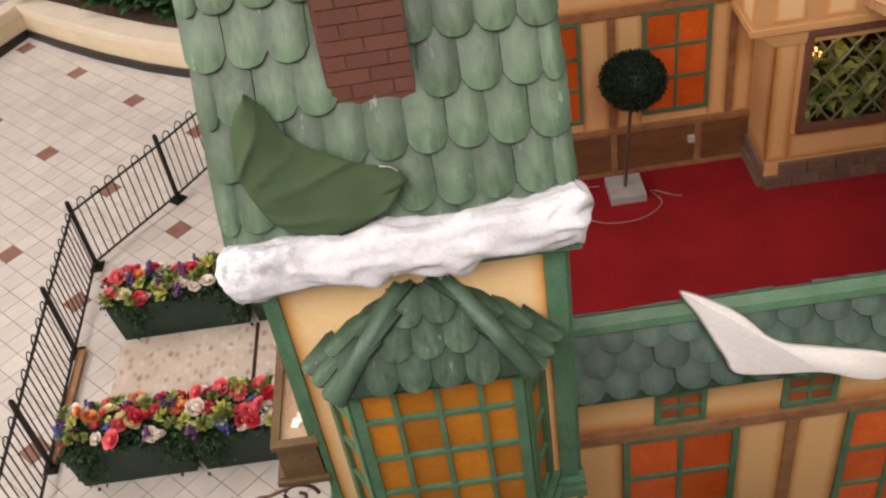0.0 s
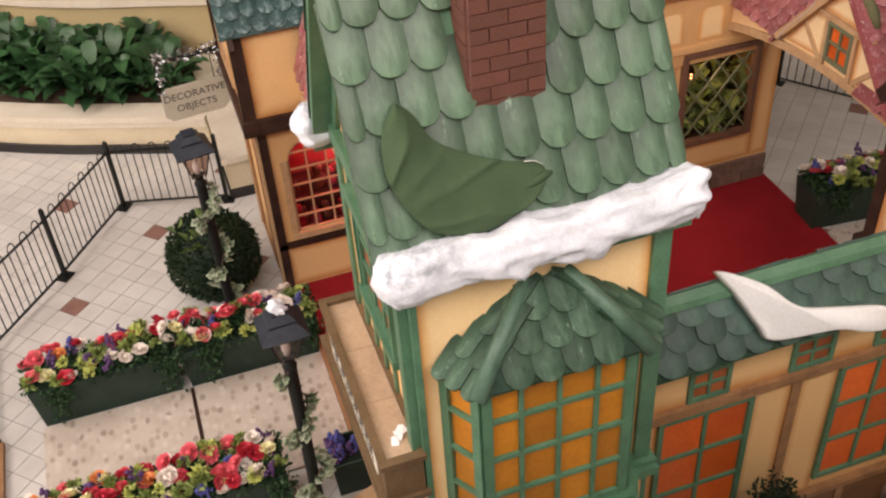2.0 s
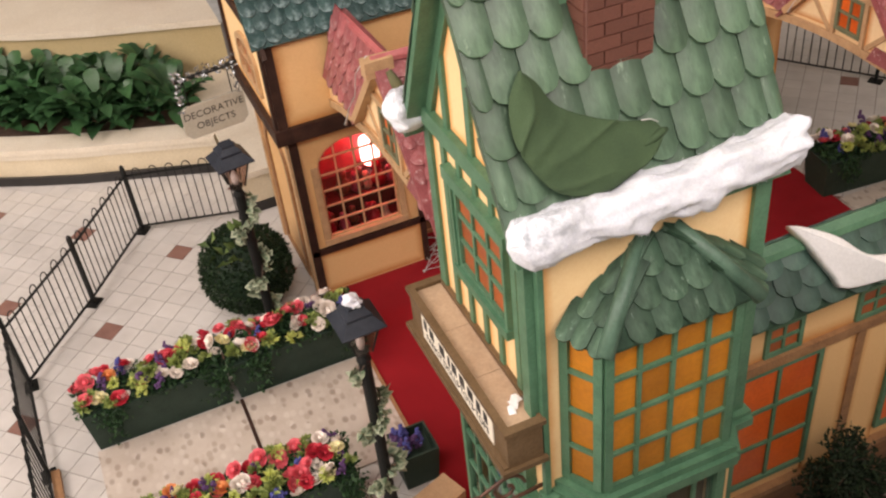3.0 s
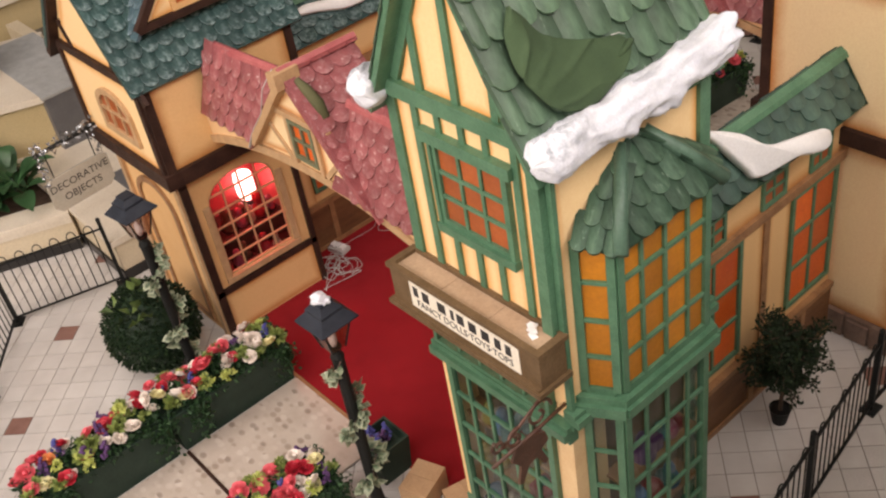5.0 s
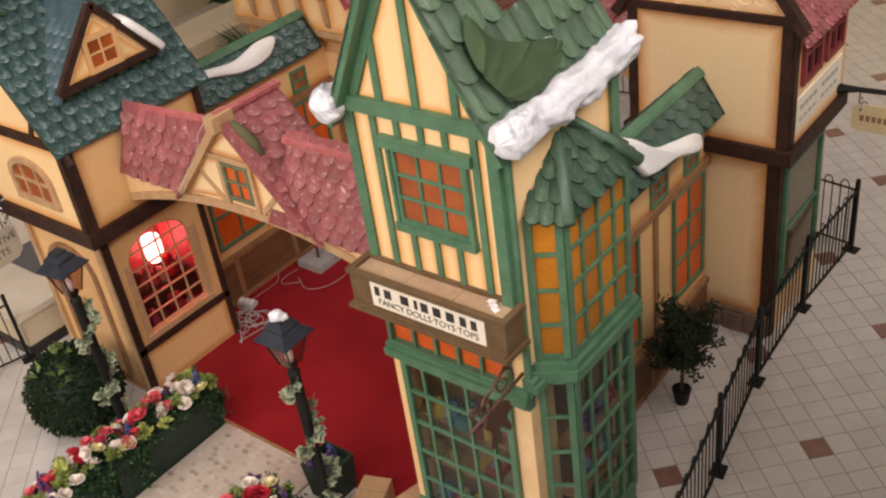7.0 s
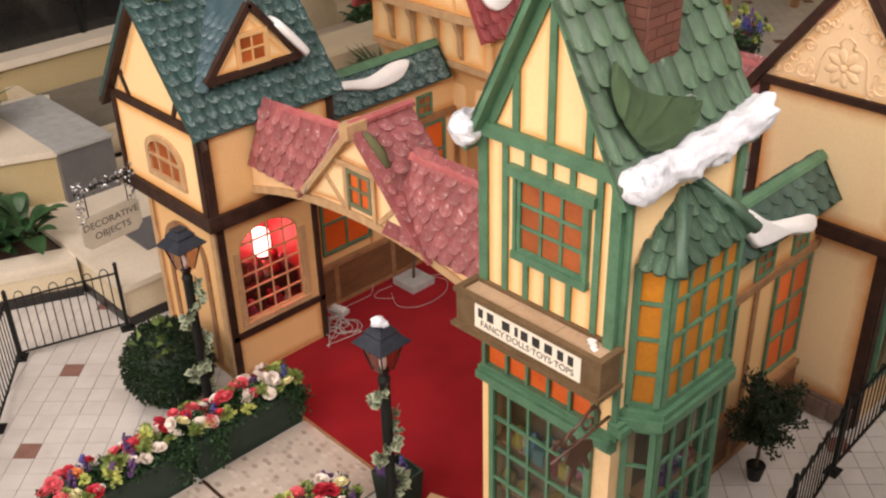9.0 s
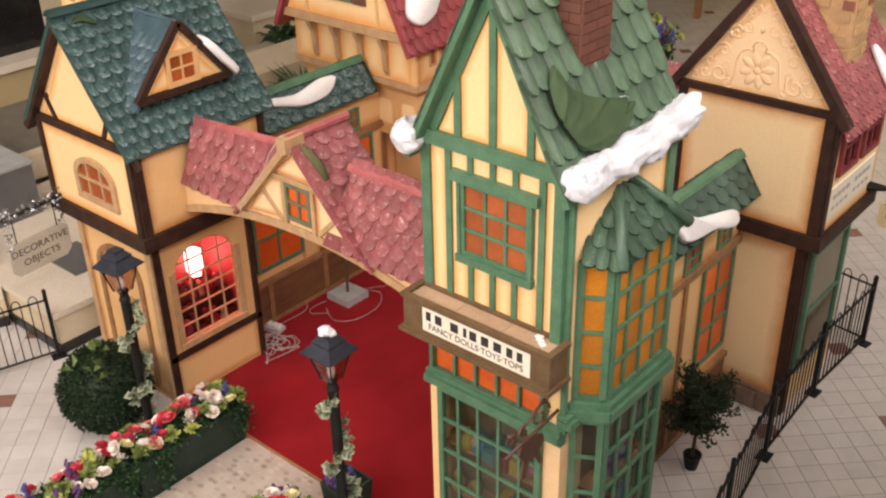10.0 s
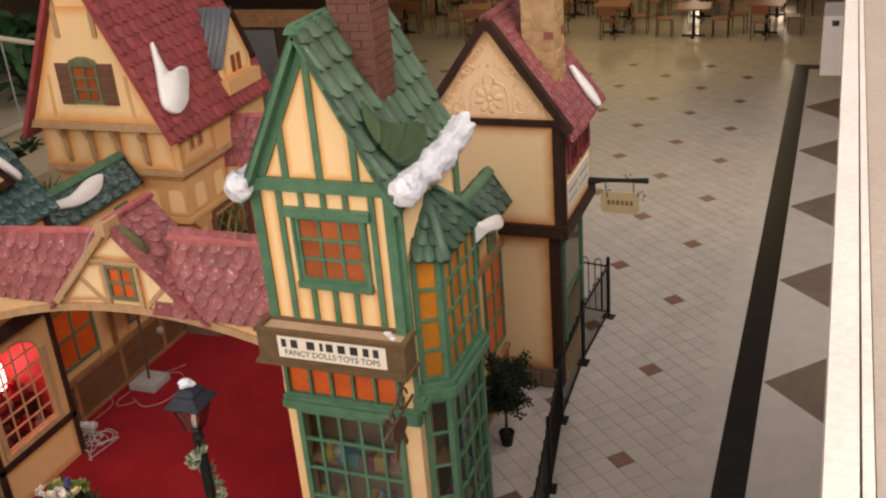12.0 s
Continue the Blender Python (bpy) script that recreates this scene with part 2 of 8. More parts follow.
CARDBOARD = paint("cardboard", (0.40, 0.24, 0.12), (0.50, 0.32, 0.18), 0.8, 5, 60, 0.2)
PAPER = paint("white paper", (0.74, 0.73, 0.72), (0.80, 0.79, 0.78), 0.7, 5, 60, 0.1)
PLATE_DULL = paint("dull beige sign plate", (0.40, 0.37, 0.30), (0.48, 0.445, 0.37), 0.5, 4, 60, 0.08)
PLATE = paint("cream sign plate", (0.76, 0.70, 0.58), (0.82, 0.76, 0.64), 0.5, 4, 60, 0.05)
PLATE_GOLD = paint("yellowed sign plate", (0.62, 0.50, 0.27), (0.72, 0.60, 0.36), 0.5, 4, 60, 0.05)
INK = paint("black sign paint", (0.012, 0.012, 0.012), (0.03, 0.03, 0.03), 0.5, 10, 60, 0.05)
STEEL = paint("grey concrete base", (0.30, 0.31, 0.30), (0.42, 0.43, 0.42), 0.6, 8, 60, 0.3)
CABLE = paint("white cable plastic", (0.42, 0.41, 0.39), (0.54, 0.53, 0.51), 0.4, 8, 60, 0.1)
RUSTIRON = paint("brown wrought iron", (0.055, 0.025, 0.015), (0.115, 0.05, 0.03), 0.5, 10, 60, 0.3)
SILVER = paint("silver leaf decoration", (0.26, 0.27, 0.28), (0.52, 0.53, 0.55), 0.25, 12, 60, 0.2, metal=0.7)
CAPSLAB = paint("mauve brown slab", (0.18, 0.115, 0.11), (0.26, 0.175, 0.165), 0.6, 8, 60, 0.3)
BARK = paint("bark", (0.05, 0.032, 0.022), (0.10, 0.065, 0.045), 0.8, 14, 80, 0.6, (1, 1, 0.3))
TABLE = paint("table wood", (0.20, 0.075, 0.035), (0.30, 0.12, 0.055), 0.35, 5, 60, 0.1)
CEIL = paint("ceiling paint", (0.46, 0.43, 0.37), (0.54, 0.51, 0.45), 0.8, 2, 60, 0.1)
DARKGLASS = paint("dark shopfront glass", (0.010, 0.010, 0.010), (0.022, 0.021, 0.02), 0.12, 2, 30, 0.02)
SHUTTER = paint("brown shutter paint", (0.13, 0.06, 0.035), (0.19, 0.095, 0.06), 0.5, 9, 60, 0.3)
CORRUG = paint("grey corrugated board", (0.10, 0.115, 0.135), (0.16, 0.18, 0.20), 0.5, 9, 60, 0.2)


def leafy(name, dark, light, rough=0.5, edge=None):
    """Leaves: each island its own shade, some light through."""
    m, t, b = nodes(name)
    geo = t.nodes.new("ShaderNodeNewGeometry")
    col = ramp(t, geo.outputs["Random Per Island"], [(0.0, dark), (0.75, light), (1.0, tone(light, 1.35))])
    co = t.nodes.new("ShaderNodeTexCoord").outputs["Object"]
    n = noise_node(t, co, 45.0, 3.0)
    col = mix(t, 0.25, col, ramp(t, n, [(0.3, tone(dark, 0.7)), (0.7, tone(light, 1.2))]))
    if edge:
        at = t.nodes.new("ShaderNodeAttribute")
        at.attribute_name = "spray"
        col = mix(t, at.outputs["Fac"], col, edge)
    link(t, col, b.inputs["Base Color"])
    b.inputs["Roughness"].default_value = rough
    bump(t, b, n, 0.3)
    MATS[name] = m
    return m


LEAF = leafy("planter leaves", (0.010, 0.028, 0.013), (0.029, 0.072, 0.027))
LEAF_LIME = leafy("lime leaves", (0.10, 0.15, 0.03), (0.26, 0.32, 0.09))
LEAF_BALL = leafy("box leaves", (0.005, 0.014, 0.007), (0.018, 0.038, 0.014))
LEAF_FICUS = leafy("dull tree leaves", (0.006, 0.012, 0.006), (0.016, 0.030, 0.012), 0.65)
LEAF_TOP = leafy("topiary leaves", (0.006, 0.016, 0.010), (0.020, 0.042, 0.022))
LEAF_BIG = leafy("broad leaves", (0.012, 0.042, 0.016), (0.038, 0.110, 0.038), 0.42)
LEAF_IVY = leafy("ivy leaves", (0.020, 0.050, 0.022), (0.050, 0.105, 0.045), 0.5, edge=(0.36, 0.39, 0.27))
AGAVE = leafy("agave leaves", (0.040, 0.080, 0.035), (0.085, 0.140, 0.060))
PETALS = {
    "red": paint("red petal", (0.40, 0.012, 0.025), (0.58, 0.030, 0.055), 0.6, 30, 120, 0.3),
    "pink": paint("coral pink petal", (0.62, 0.060, 0.090), (0.78, 0.16, 0.18), 0.6, 30, 120, 0.3),
    "white": paint("white petal", (0.74, 0.64, 0.55), (0.84, 0.77, 0.70), 0.6, 30, 120, 0.3),
    "lime": paint("lime petal", (0.40, 0.46, 0.08), (0.56, 0.60, 0.20), 0.6, 30, 120, 0.3),
    "purple": paint("purple petal", (0.055, 0.022, 0.085), (0.12, 0.05, 0.16), 0.7, 30, 120, 0.3),
    "blue": paint("blue petal", (0.035, 0.04, 0.18), (0.085, 0.09, 0.32), 0.7, 30, 120, 0.3),
    "peach": paint("orange petal", (0.60, 0.14, 0.035), (0.72, 0.30, 0.10), 0.6, 30, 120, 0.3),
    "butter": paint("pale yellow petal", (0.72, 0.66, 0.32), (0.80, 0.74, 0.45), 0.6, 30, 120, 0.3),
}
TOYS = [paint("toy " + n, tone(c, 0.4), tone(c, 0.65), 0.45, 8, 60, 0.1) for n, c in (
    ("red", (0.36, 0.02, 0.03)), ("rose", (0.45, 0.10, 0.16)), ("teal", (0.06, 0.22, 0.22)), ("yellow", (0.50, 0.36, 0.05)),
    ("violet", (0.16, 0.06, 0.20)), ("sky", (0.10, 0.25, 0.45)), ("brown", (0.16, 0.08, 0.04)), ("cream", (0.5, 0.42, 0.3)))]

for dull in (TILE_BLACK, DARKWOOD, IRON, PLANTER, LAMPIRON, LEAF, LEAF_BALL, LEAF_TOP, LEAF_FICUS, CARPET, SH_TEAL, SH_DGREEN, SIGNWOOD):
    dull.node_tree.nodes["Principled BSDF"].inputs["Specular IOR Level"].default_value = 0.22


def glass(name, colour, rough=0.03, alpha=0.25):
    m, t, b = nodes(name)
    tr = t.nodes.new("ShaderNodeBsdfTransparent")
    tr.inputs["Color"].default_value = (*colour, 1)
    gl = t.nodes.new("ShaderNodeBsdfGlossy")
    gl.inputs["Roughness"].default_value = rough
    mx = t.nodes.new("ShaderNodeMixShader")
    lw = t.nodes.new("ShaderNodeLayerWeight")
    pw = t.nodes.new("ShaderNodeMath")
    pw.operation = "POWER"
    link(t, lw.outputs["Facing"], pw.inputs[0])
    pw.inputs[1].default_value = 4.5
    ml = t.nodes.new("ShaderNodeMath")
    ml.operation = "MULTIPLY_ADD"
    link(t, pw.outputs[0], ml.inputs[0])
    ml.inputs[1].default_value, ml.inputs[2].default_value = 0.7, 0.03
    link(t, ml.outputs[0], mx.inputs[0])
    link(t, tr.outputs[0], mx.inputs[1])
    link(t, gl.outputs[0], mx.inputs[2])
    link(t, mx.outputs[0], t.nodes["Material Output"].inputs["Surface"])
    MATS[name] = m
    return m


GLASS = glass("window glass", (0.82, 0.86, 0.85))
LAMPGLASS = glass("smoked lamp glass", (0.84, 0.76, 0.72), 0.1)


def glow(name, colour, strength):
    m, t, b = nodes(name)
    b.inputs["Base Color"].default_value = (*colour, 1)
    b.inputs["Emission Color"].default_value = (*colour, 1)
    b.inputs["Emission Strength"].default_value = strength
    return m


BULB = glow("lit red lamp", (1.0, 0.36, 0.33), 13.0)
TINYBULB = glow("warm fairy light", (1.0, 0.45, 0.18), 6.0)

# ---- building helpers ----


class Face:
    """A flat working plane: a to the right along u, b up along v, c out along n."""

    def __init__(self, o, u, v):
        self.o, self.u, self.v = Vector(o), Vector(u).normalized(), Vector(v).normalized()
        self.n = self.u.cross(self.v)

    def p(self, a, b, c=0.0):
        return self.o + self.u * a + self.v * b + self.n * c

    def m(self, a, b, c=0.0):
        m = Matrix((self.u, self.v, self.n)).transposed().to_4x4()
        m.translation = self.p(a, b, c)
        return m


SPRAYED = (CREAM, CREAM_TAN, PALE, CARVED)
WORLD = Face((0, 0, 0), (1, 0, 0), (0, 1, 0))


def thing(name, at=(0, 0, 0), label="", category="", group="", kind=""):
    ob = new(name)
    ob.location = at
    ob.empty_display_size = 0.05
    bpy.context.view_layer.update()
    return tagged(ob, label, category, group, kind)


def adopt(ob, parent):
    if parent is not None:
        ob.parent = parent
        w = Matrix.Identity(4)
        chain, k = [], parent
        while k is not None:
            chain.append(k)
            k = k.parent
        for k in reversed(chain):
            w = w @ k.matrix_parent_inverse @ k.matrix_basis if k.parent else k.matrix_basis.copy()
        ob.matrix_parent_inverse = w.inverted()
    return ob


def mesh_of(name, bm, material, smooth=False, bevel=0.0):
    if bevel:
        bmesh.ops.bevel(bm, geom=[e for e in bm.edges if e.is_manifold and e.calc_face_angle(0) > 0.5], offset=bevel, segments=1, affect="EDGES", clamp_overlap=True)
    if material in SPRAYED and "spray" not in bm.verts.layers.float.keys():
        sp = bm.verts.layers.float.new("spray")
        for v in bm.verts:
            v[sp] = 0.7
    bmesh.ops.recalc_face_normals(bm, faces=bm.faces)
    me = bpy.data.meshes.new(name)
    bm.to_mesh(me)
    bm.free()
    me.materials.append(material)
    if smooth:
        me.polygons.foreach_set("use_smooth", [True] * len(me.polygons))
    return me


def part(name, bm, material, parent=None, label="", bevel=0.0, smooth=False):
    ob = new(name, mesh_of(name, bm, material, smooth, bevel))
    adopt(ob, parent)
    return tagged(ob, label)


def piece(name, me, m, parent):
    ob = new(name, me)
    ob.matrix_basis = m
    return adopt(ob, parent)


def box(bm, f, a0, a1, b0, b1, c0, c1):
    vs = [bm.verts.new(f.p(a, b, c)) for c in (c0, c1) for a, b in ((a0, b0), (a1, b0), (a1, b1), (a0, b1))]
    for q in ((0, 3, 2, 1), (4, 5, 6, 7), (0, 1, 5, 4), (1, 2, 6, 5), (2, 3, 7, 6), (3, 0, 4, 7)):
        bm.faces.new([vs[i] for i in q])
    return bm


def wbox(x0, x1, y0, y1, z0, z1, bm=None):
    return box(bm or bmesh.new(), WORLD, x0, x1, y0, y1, z0, z1)


def poly(bm, f, pts, c0, c1):
    lo = [bm.verts.new(f.p(a, b, c0)) for a, b in pts]
    hi = [bm.verts.new(f.p(a, b, c1)) for a, b in pts]
    n = len(pts)
    bm.faces.new(list(reversed(lo)))
    bm.faces.new(hi)
    for i in range(n):
        j = (i + 1) % n
        bm.faces.new((lo[i], lo[j], hi[j], hi[i]))
    return bm


def bar(bm, f, a0, b0, a1, b1, w, c0, c1):
    d = Vector((a1 - a0, b1 - b0))
    s = Vector((-d.y, d.x)).normalized() * w / 2
    return poly(bm, f, [(a0 - s.x, b0 - s.y), (a1 - s.x, b1 - s.y), (a1 + s.x, b1 + s.y), (a0 + s.x, b0 + s.y)], c0, c1)


def beam(parent, f, a0, b0, a1, b1, w, c1, material, c0=-0.01, name="beam"):
    return part(name, bar(bmesh.new(), f, a0, b0, a1, b1, w, c0, c1), material, parent, bevel=min(0.006, w * 0.15))


def panel(parent, f, pts, material, c=0.004, inset=0.07, name="plaster_panel", depth=0.02):
    """A plaster panel, a thin slab whose rim carries the airbrushed edge."""
    bm = bmesh.new()
    sp = bm.verts.layers.float.new("spray")
    hi = [bm.verts.new(f.p(a, b, c)) for a, b in pts]
    lo = [bm.verts.new(f.p(a, b, c - depth)) for a, b in pts]
    n = len(pts)
    top = bm.faces.new(hi)
    bm.faces.new(list(reversed(lo)))
    for i in range(n):
        bm.faces.new((lo[i], lo[(i + 1) % n], hi[(i + 1) % n], hi[i]))
    xs, ys = [q[0] for q in pts], [q[1] for q in pts]
    small = min(max(xs) - min(xs), max(ys) - min(ys))
    bm.normal_update()
    bmesh.ops.inset_region(bm, faces=[top], thickness=min(inset, small * (0.42 if n == 4 else 0.24)), use_even_offset=True)
    for v in top.verts:
        v[sp] = 1.0
    return part(name, bm, material, parent)


def tube(bm, pts, r, n=6, closed=False):
    """A round bar along a row of points; r is one radius or one for each point."""
    pts = [Vector(q) for q in pts]
    rings = []
    m = len(pts)
    for i, q in enumerate(pts):
        d = (pts[(i + 1) % m] - pts[i - 1]) if closed else (pts[min(i + 1, m - 1)] - pts[max(i - 1, 0)])
        d.normalize()
        s = d.orthogonal() if abs(d.z) < 0.9 else d.cross(Vector((1, 0, 0)))
        if abs(d.z) < 0.9:
            s = d.cross(Vector((0, 0, 1)))
        s.normalize()
        w = d.cross(s)
        rr = r[i] if hasattr(r, "__len__") else r
        rings.append([bm.verts.new(q + (s * math.cos(6.28318 * k / n) + w * math.sin(6.28318 * k / n)) * rr) for k in range(n)])
    for i in range(m if closed else m - 1):
        a, b = rings[i], rings[(i + 1) % m]
        for k in range(n):
            bm.faces.new((a[k], a[(k + 1) % n], b[(k + 1) % n], b[k]))
    if not closed:
        bm.faces.new(list(reversed(rings[0])))
        bm.faces.new(rings[-1])
    return bm


def lathe(bm, profile, at=(0, 0, 0), n=16):
    """Turned shape round a vertical axis from rows of (radius, height)."""
    rings = [[bm.verts.new((at[0] + r * math.cos(6.28318 * k / n), at[1] + r * math.sin(6.28318 * k / n), at[2] + z)) for k in range(n)] for r, z in profile]
    for a, b in zip(rings, rings[1:]):
        for k in range(n):
            bm.faces.new((a[k], a[(k + 1) % n], b[(k + 1) % n], b[k]))
    bm.faces.new(list(reversed(rings[0])))
    bm.faces.new(rings[-1])
    return bm


def window(parent, f, a0, a1, b0, b1, nu, nv, frame_mat, pane_mat, fw=0.04, mw=0.018, out=0.03, label="", name="window"):
    """A window with frame, muntins and one pane to each light, standing on the face."""
    bm = bmesh.new()
    for q in ((a0, a0 + fw, b0, b1), (a1 - fw, a1, b0, b1), (a0 + fw, a1 - fw, b0, b0 + fw), (a0 + fw, a1 - fw, b1 - fw, b1)):
        box(bm, f, *q, -0.005, out)
    w = part(name, bm, frame_mat, parent, label, bevel=0.004)
    ia0, ia1, ib0, ib1 = a0 + fw, a1 - fw, b0 + fw, b1 - fw
    du, dv = (ia1 - ia0) / nu, (ib1 - ib0) / nv
    for i in range(1, nu):
        part("muntin", box(bmesh.new(), f, ia0 + i * du - mw / 2, ia0 + i * du + mw / 2, ib0, ib1, 0.004, out * 0.75), frame_mat, w)
    for j in range(1, nv):
        part("muntin", box(bmesh.new(), f, ia0, ia1, ib0 + j * dv - mw / 2, ib0 + j * dv + mw / 2, 0.004, out * 0.75 + 0.002), frame_mat, w)
    for i in range(nu):
        for j in range(nv):
            part("pane", box(bmesh.new(), f, ia0 + i * du, ia0 + (i + 1) * du, ib0 + j * dv, ib0 + (j + 1) * dv, -0.002, 0.008), pane_mat, w)
    return w


def shingle_mesh(name, w, ln, thick, material, dome=0.003, pointed=0.5, broad=False):
    """One roof shingle: flat at the top, round at the foot, slightly domed. Foot at b = 0, top at b = ln."""
    bm = bmesh.new()
    tp = bm.verts.layers.float.new("tip")
    nx = 6
    rows = []
    for k in range(4):
        row = []
        for i in range(nx + 1):
            s = 2 * i / nx - 1
            foot = pointed * w * (1 - math.sqrt(max(0.0, 1 - s * s * 0.97)))
            b = (foot, foot + 0.007, foot + (ln - foot) * 0.35, ln)[k]
            h = thick + dome * (1 - s * s) * (0.8, 1.0, 0.8, 0.4)[k]
            row.append(bm.verts.new((s * w * 0.499, b, h)))
            # pale foot and middle, dark top: brush wear with highlight and shade painted in
            row[-1][tp] = (0.9, 0.95 - 0.55 * abs(s), max(0.0, 0.8 - 0.6 * abs(s)), 0.0)[k] if broad == "brushed_lit" else (0.9, 1.0 - 0.75 * abs(s) if broad else 0.12, max(0.0, 0.5 - abs(s)) if broad else 0.0, 0.0)[k]
        rows.append(row)
    low = [bm.verts.new((v.co.x, v.co.y - 0.002, -0.004)) for v in rows[0]]
    for r0, r1 in ((low, rows[0]), (rows[0], rows[1]), (rows[1], rows[2]), (rows[2], rows[3])):
        for i in range(nx):
            bm.faces.new((r0[i], r0[i + 1], r1[i + 1], r1[i]))
    for i, side in ((0, 1), (nx, -1)):
        q = bm.verts.new((rows[3][i].co.x, ln, -0.004))
        bm.faces.new((low[i], rows[0][i], rows[1][i], rows[2][i], rows[3][i], q))
    for fc in bm.faces:
        fc.smooth = len(fc.verts) == 4 and fc.calc_center_median().z > thick * 0.8
    for e in bm.edges:
        e.smooth = len(e.link_faces) == 2 and all(fc.smooth for fc in e.link_faces)
    return mesh_of(name, bm, material)


def shingles(roof, f, length, height, w, expo, me, inside=None, top=None, lift=5.0, jit=1.0, start=0.0, phase=0):
    """Rows of shingles on a slope whose face f starts at the eave's corner."""
    rnd = random.Random(int(length * 1000 + height * 77 + w * 9000))
    rows = max(1, int(round(height / expo)))
    for j in range(rows):
        b = start + j * expo
        n = int(round(length / w))
        off = 0.5 if (j + phase) % 2 == 0 else 0.0
        for i in range(n + (0 if off else 1)):
            a = (i + off) * length / n
            if not off and (i == 0 or i == n):
                a += (0.28 if i == 0 else -0.28) * w
            if inside and not inside(a, b + expo * 0.6):
                continue
            m = f.m(a + rnd.uniform(-0.004, 0.004) * jit, b + rnd.uniform(-0.006, 0.004) * jit, 0.002)
            m = m @ pose(0, 0, 0, -lift + rnd.uniform(-1.2, 1.2) * jit, rnd.uniform(-1.5, 1.5) * jit, rnd.uniform(-2.0, 2.0) * jit)
            sx = (0.56 if not off and (i == 0 or i == n) else 1.0) * length / n / w
            sy = 1.0 if top is None else min(1.0, (top[0] - b) / top[1])
            piece("shingle", me, m @ Matrix.Diagonal((sx, sy, 1, 1)), roof)


def words_right(words, size, heavy):
    """Right-hand end of a line of lettering that starts at 0."""
    cu = bpy.data.curves.new("words", "FONT")
    cu.body, cu.size, cu.offset = words, size, heavy
    tmp = bpy.data.objects.new("words", cu)
    me = bpy.data.meshes.new_from_object(tmp)
    bpy.data.objects.remove(tmp)
    return max(v.co.x for v in me.vertices)


def text_line(parent, pieces, f, a, b, size, material, c=0.003, heavy=0.0):
    """A centred line of lettering, each word a part of its own."""
    whole = words_right("".join(pieces), size, heavy)
    for k, w in enumerate(pieces):
        end = words_right("".join(pieces[: k + 1]), size, heavy)
        mid = end - words_right(w, size, heavy) / 2
        text(parent, w.strip(), f, a - whole / 2 + mid, b, size, material, c, 1.0, "word", heavy)


def text(parent, words, f, a, b, size, material, c=0.003, wide=1.0, name="lettering", heavy=0.0):
    cu = bpy.data.curves.new("words", "FONT")
    cu.body, cu.size, cu.extrude, cu.align_x, cu.align_y, cu.offset = words, size, 0.0015, "CENTER", "CENTER", heavy
    tmp = bpy.data.objects.new("words", cu)
    me = bpy.data.meshes.new_from_object(tmp)
    bpy.data.objects.remove(tmp)
    me.materials.append(material)
    me.transform(f.m(a, b, c) @ Matrix.Diagonal((wide, 1, 1, 1)))
    ob = new(name, me)
    return adopt(ob, parent)


def leaf_quad(bm, at, d, up, ln, w, sp=None, fold=0.25):
    """A leaf of four triangles folded along its middle rib."""
    s = d.cross(up)
    if s.length < 1e-4:
        s = d.orthogonal()
    s.normalize()
    n = s.cross(d).normalized()
    a = bm.verts.new(at)
    t = bm.verts.new(at + d * ln - n * ln * 0.12)
    mid = bm.verts.new(at + d * ln * 0.5)
    l = bm.verts.new(at + d * ln * 0.45 + s * w / 2 + n * w * fold)
    r = bm.verts.new(at + d * ln * 0.45 - s * w / 2 + n * w * fold)
    if sp is not None:
        for v in (t, l, r):
            v[sp] = 1.0
    for q in ((a, mid, l), (mid, t, l), (a, r, mid), (mid, r, t)):
        bm.faces.new(q)


def rand_dir(rnd):
    while True:
        v = Vector((rnd.uniform(-1, 1), rnd.uniform(-1, 1), rnd.uniform(-1, 1)))
        if 0.05 < v.length < 1:
            return v.normalized()

# ---- setting ----
PITCH = 0.2032
TX, TY = 2.05, 2.24


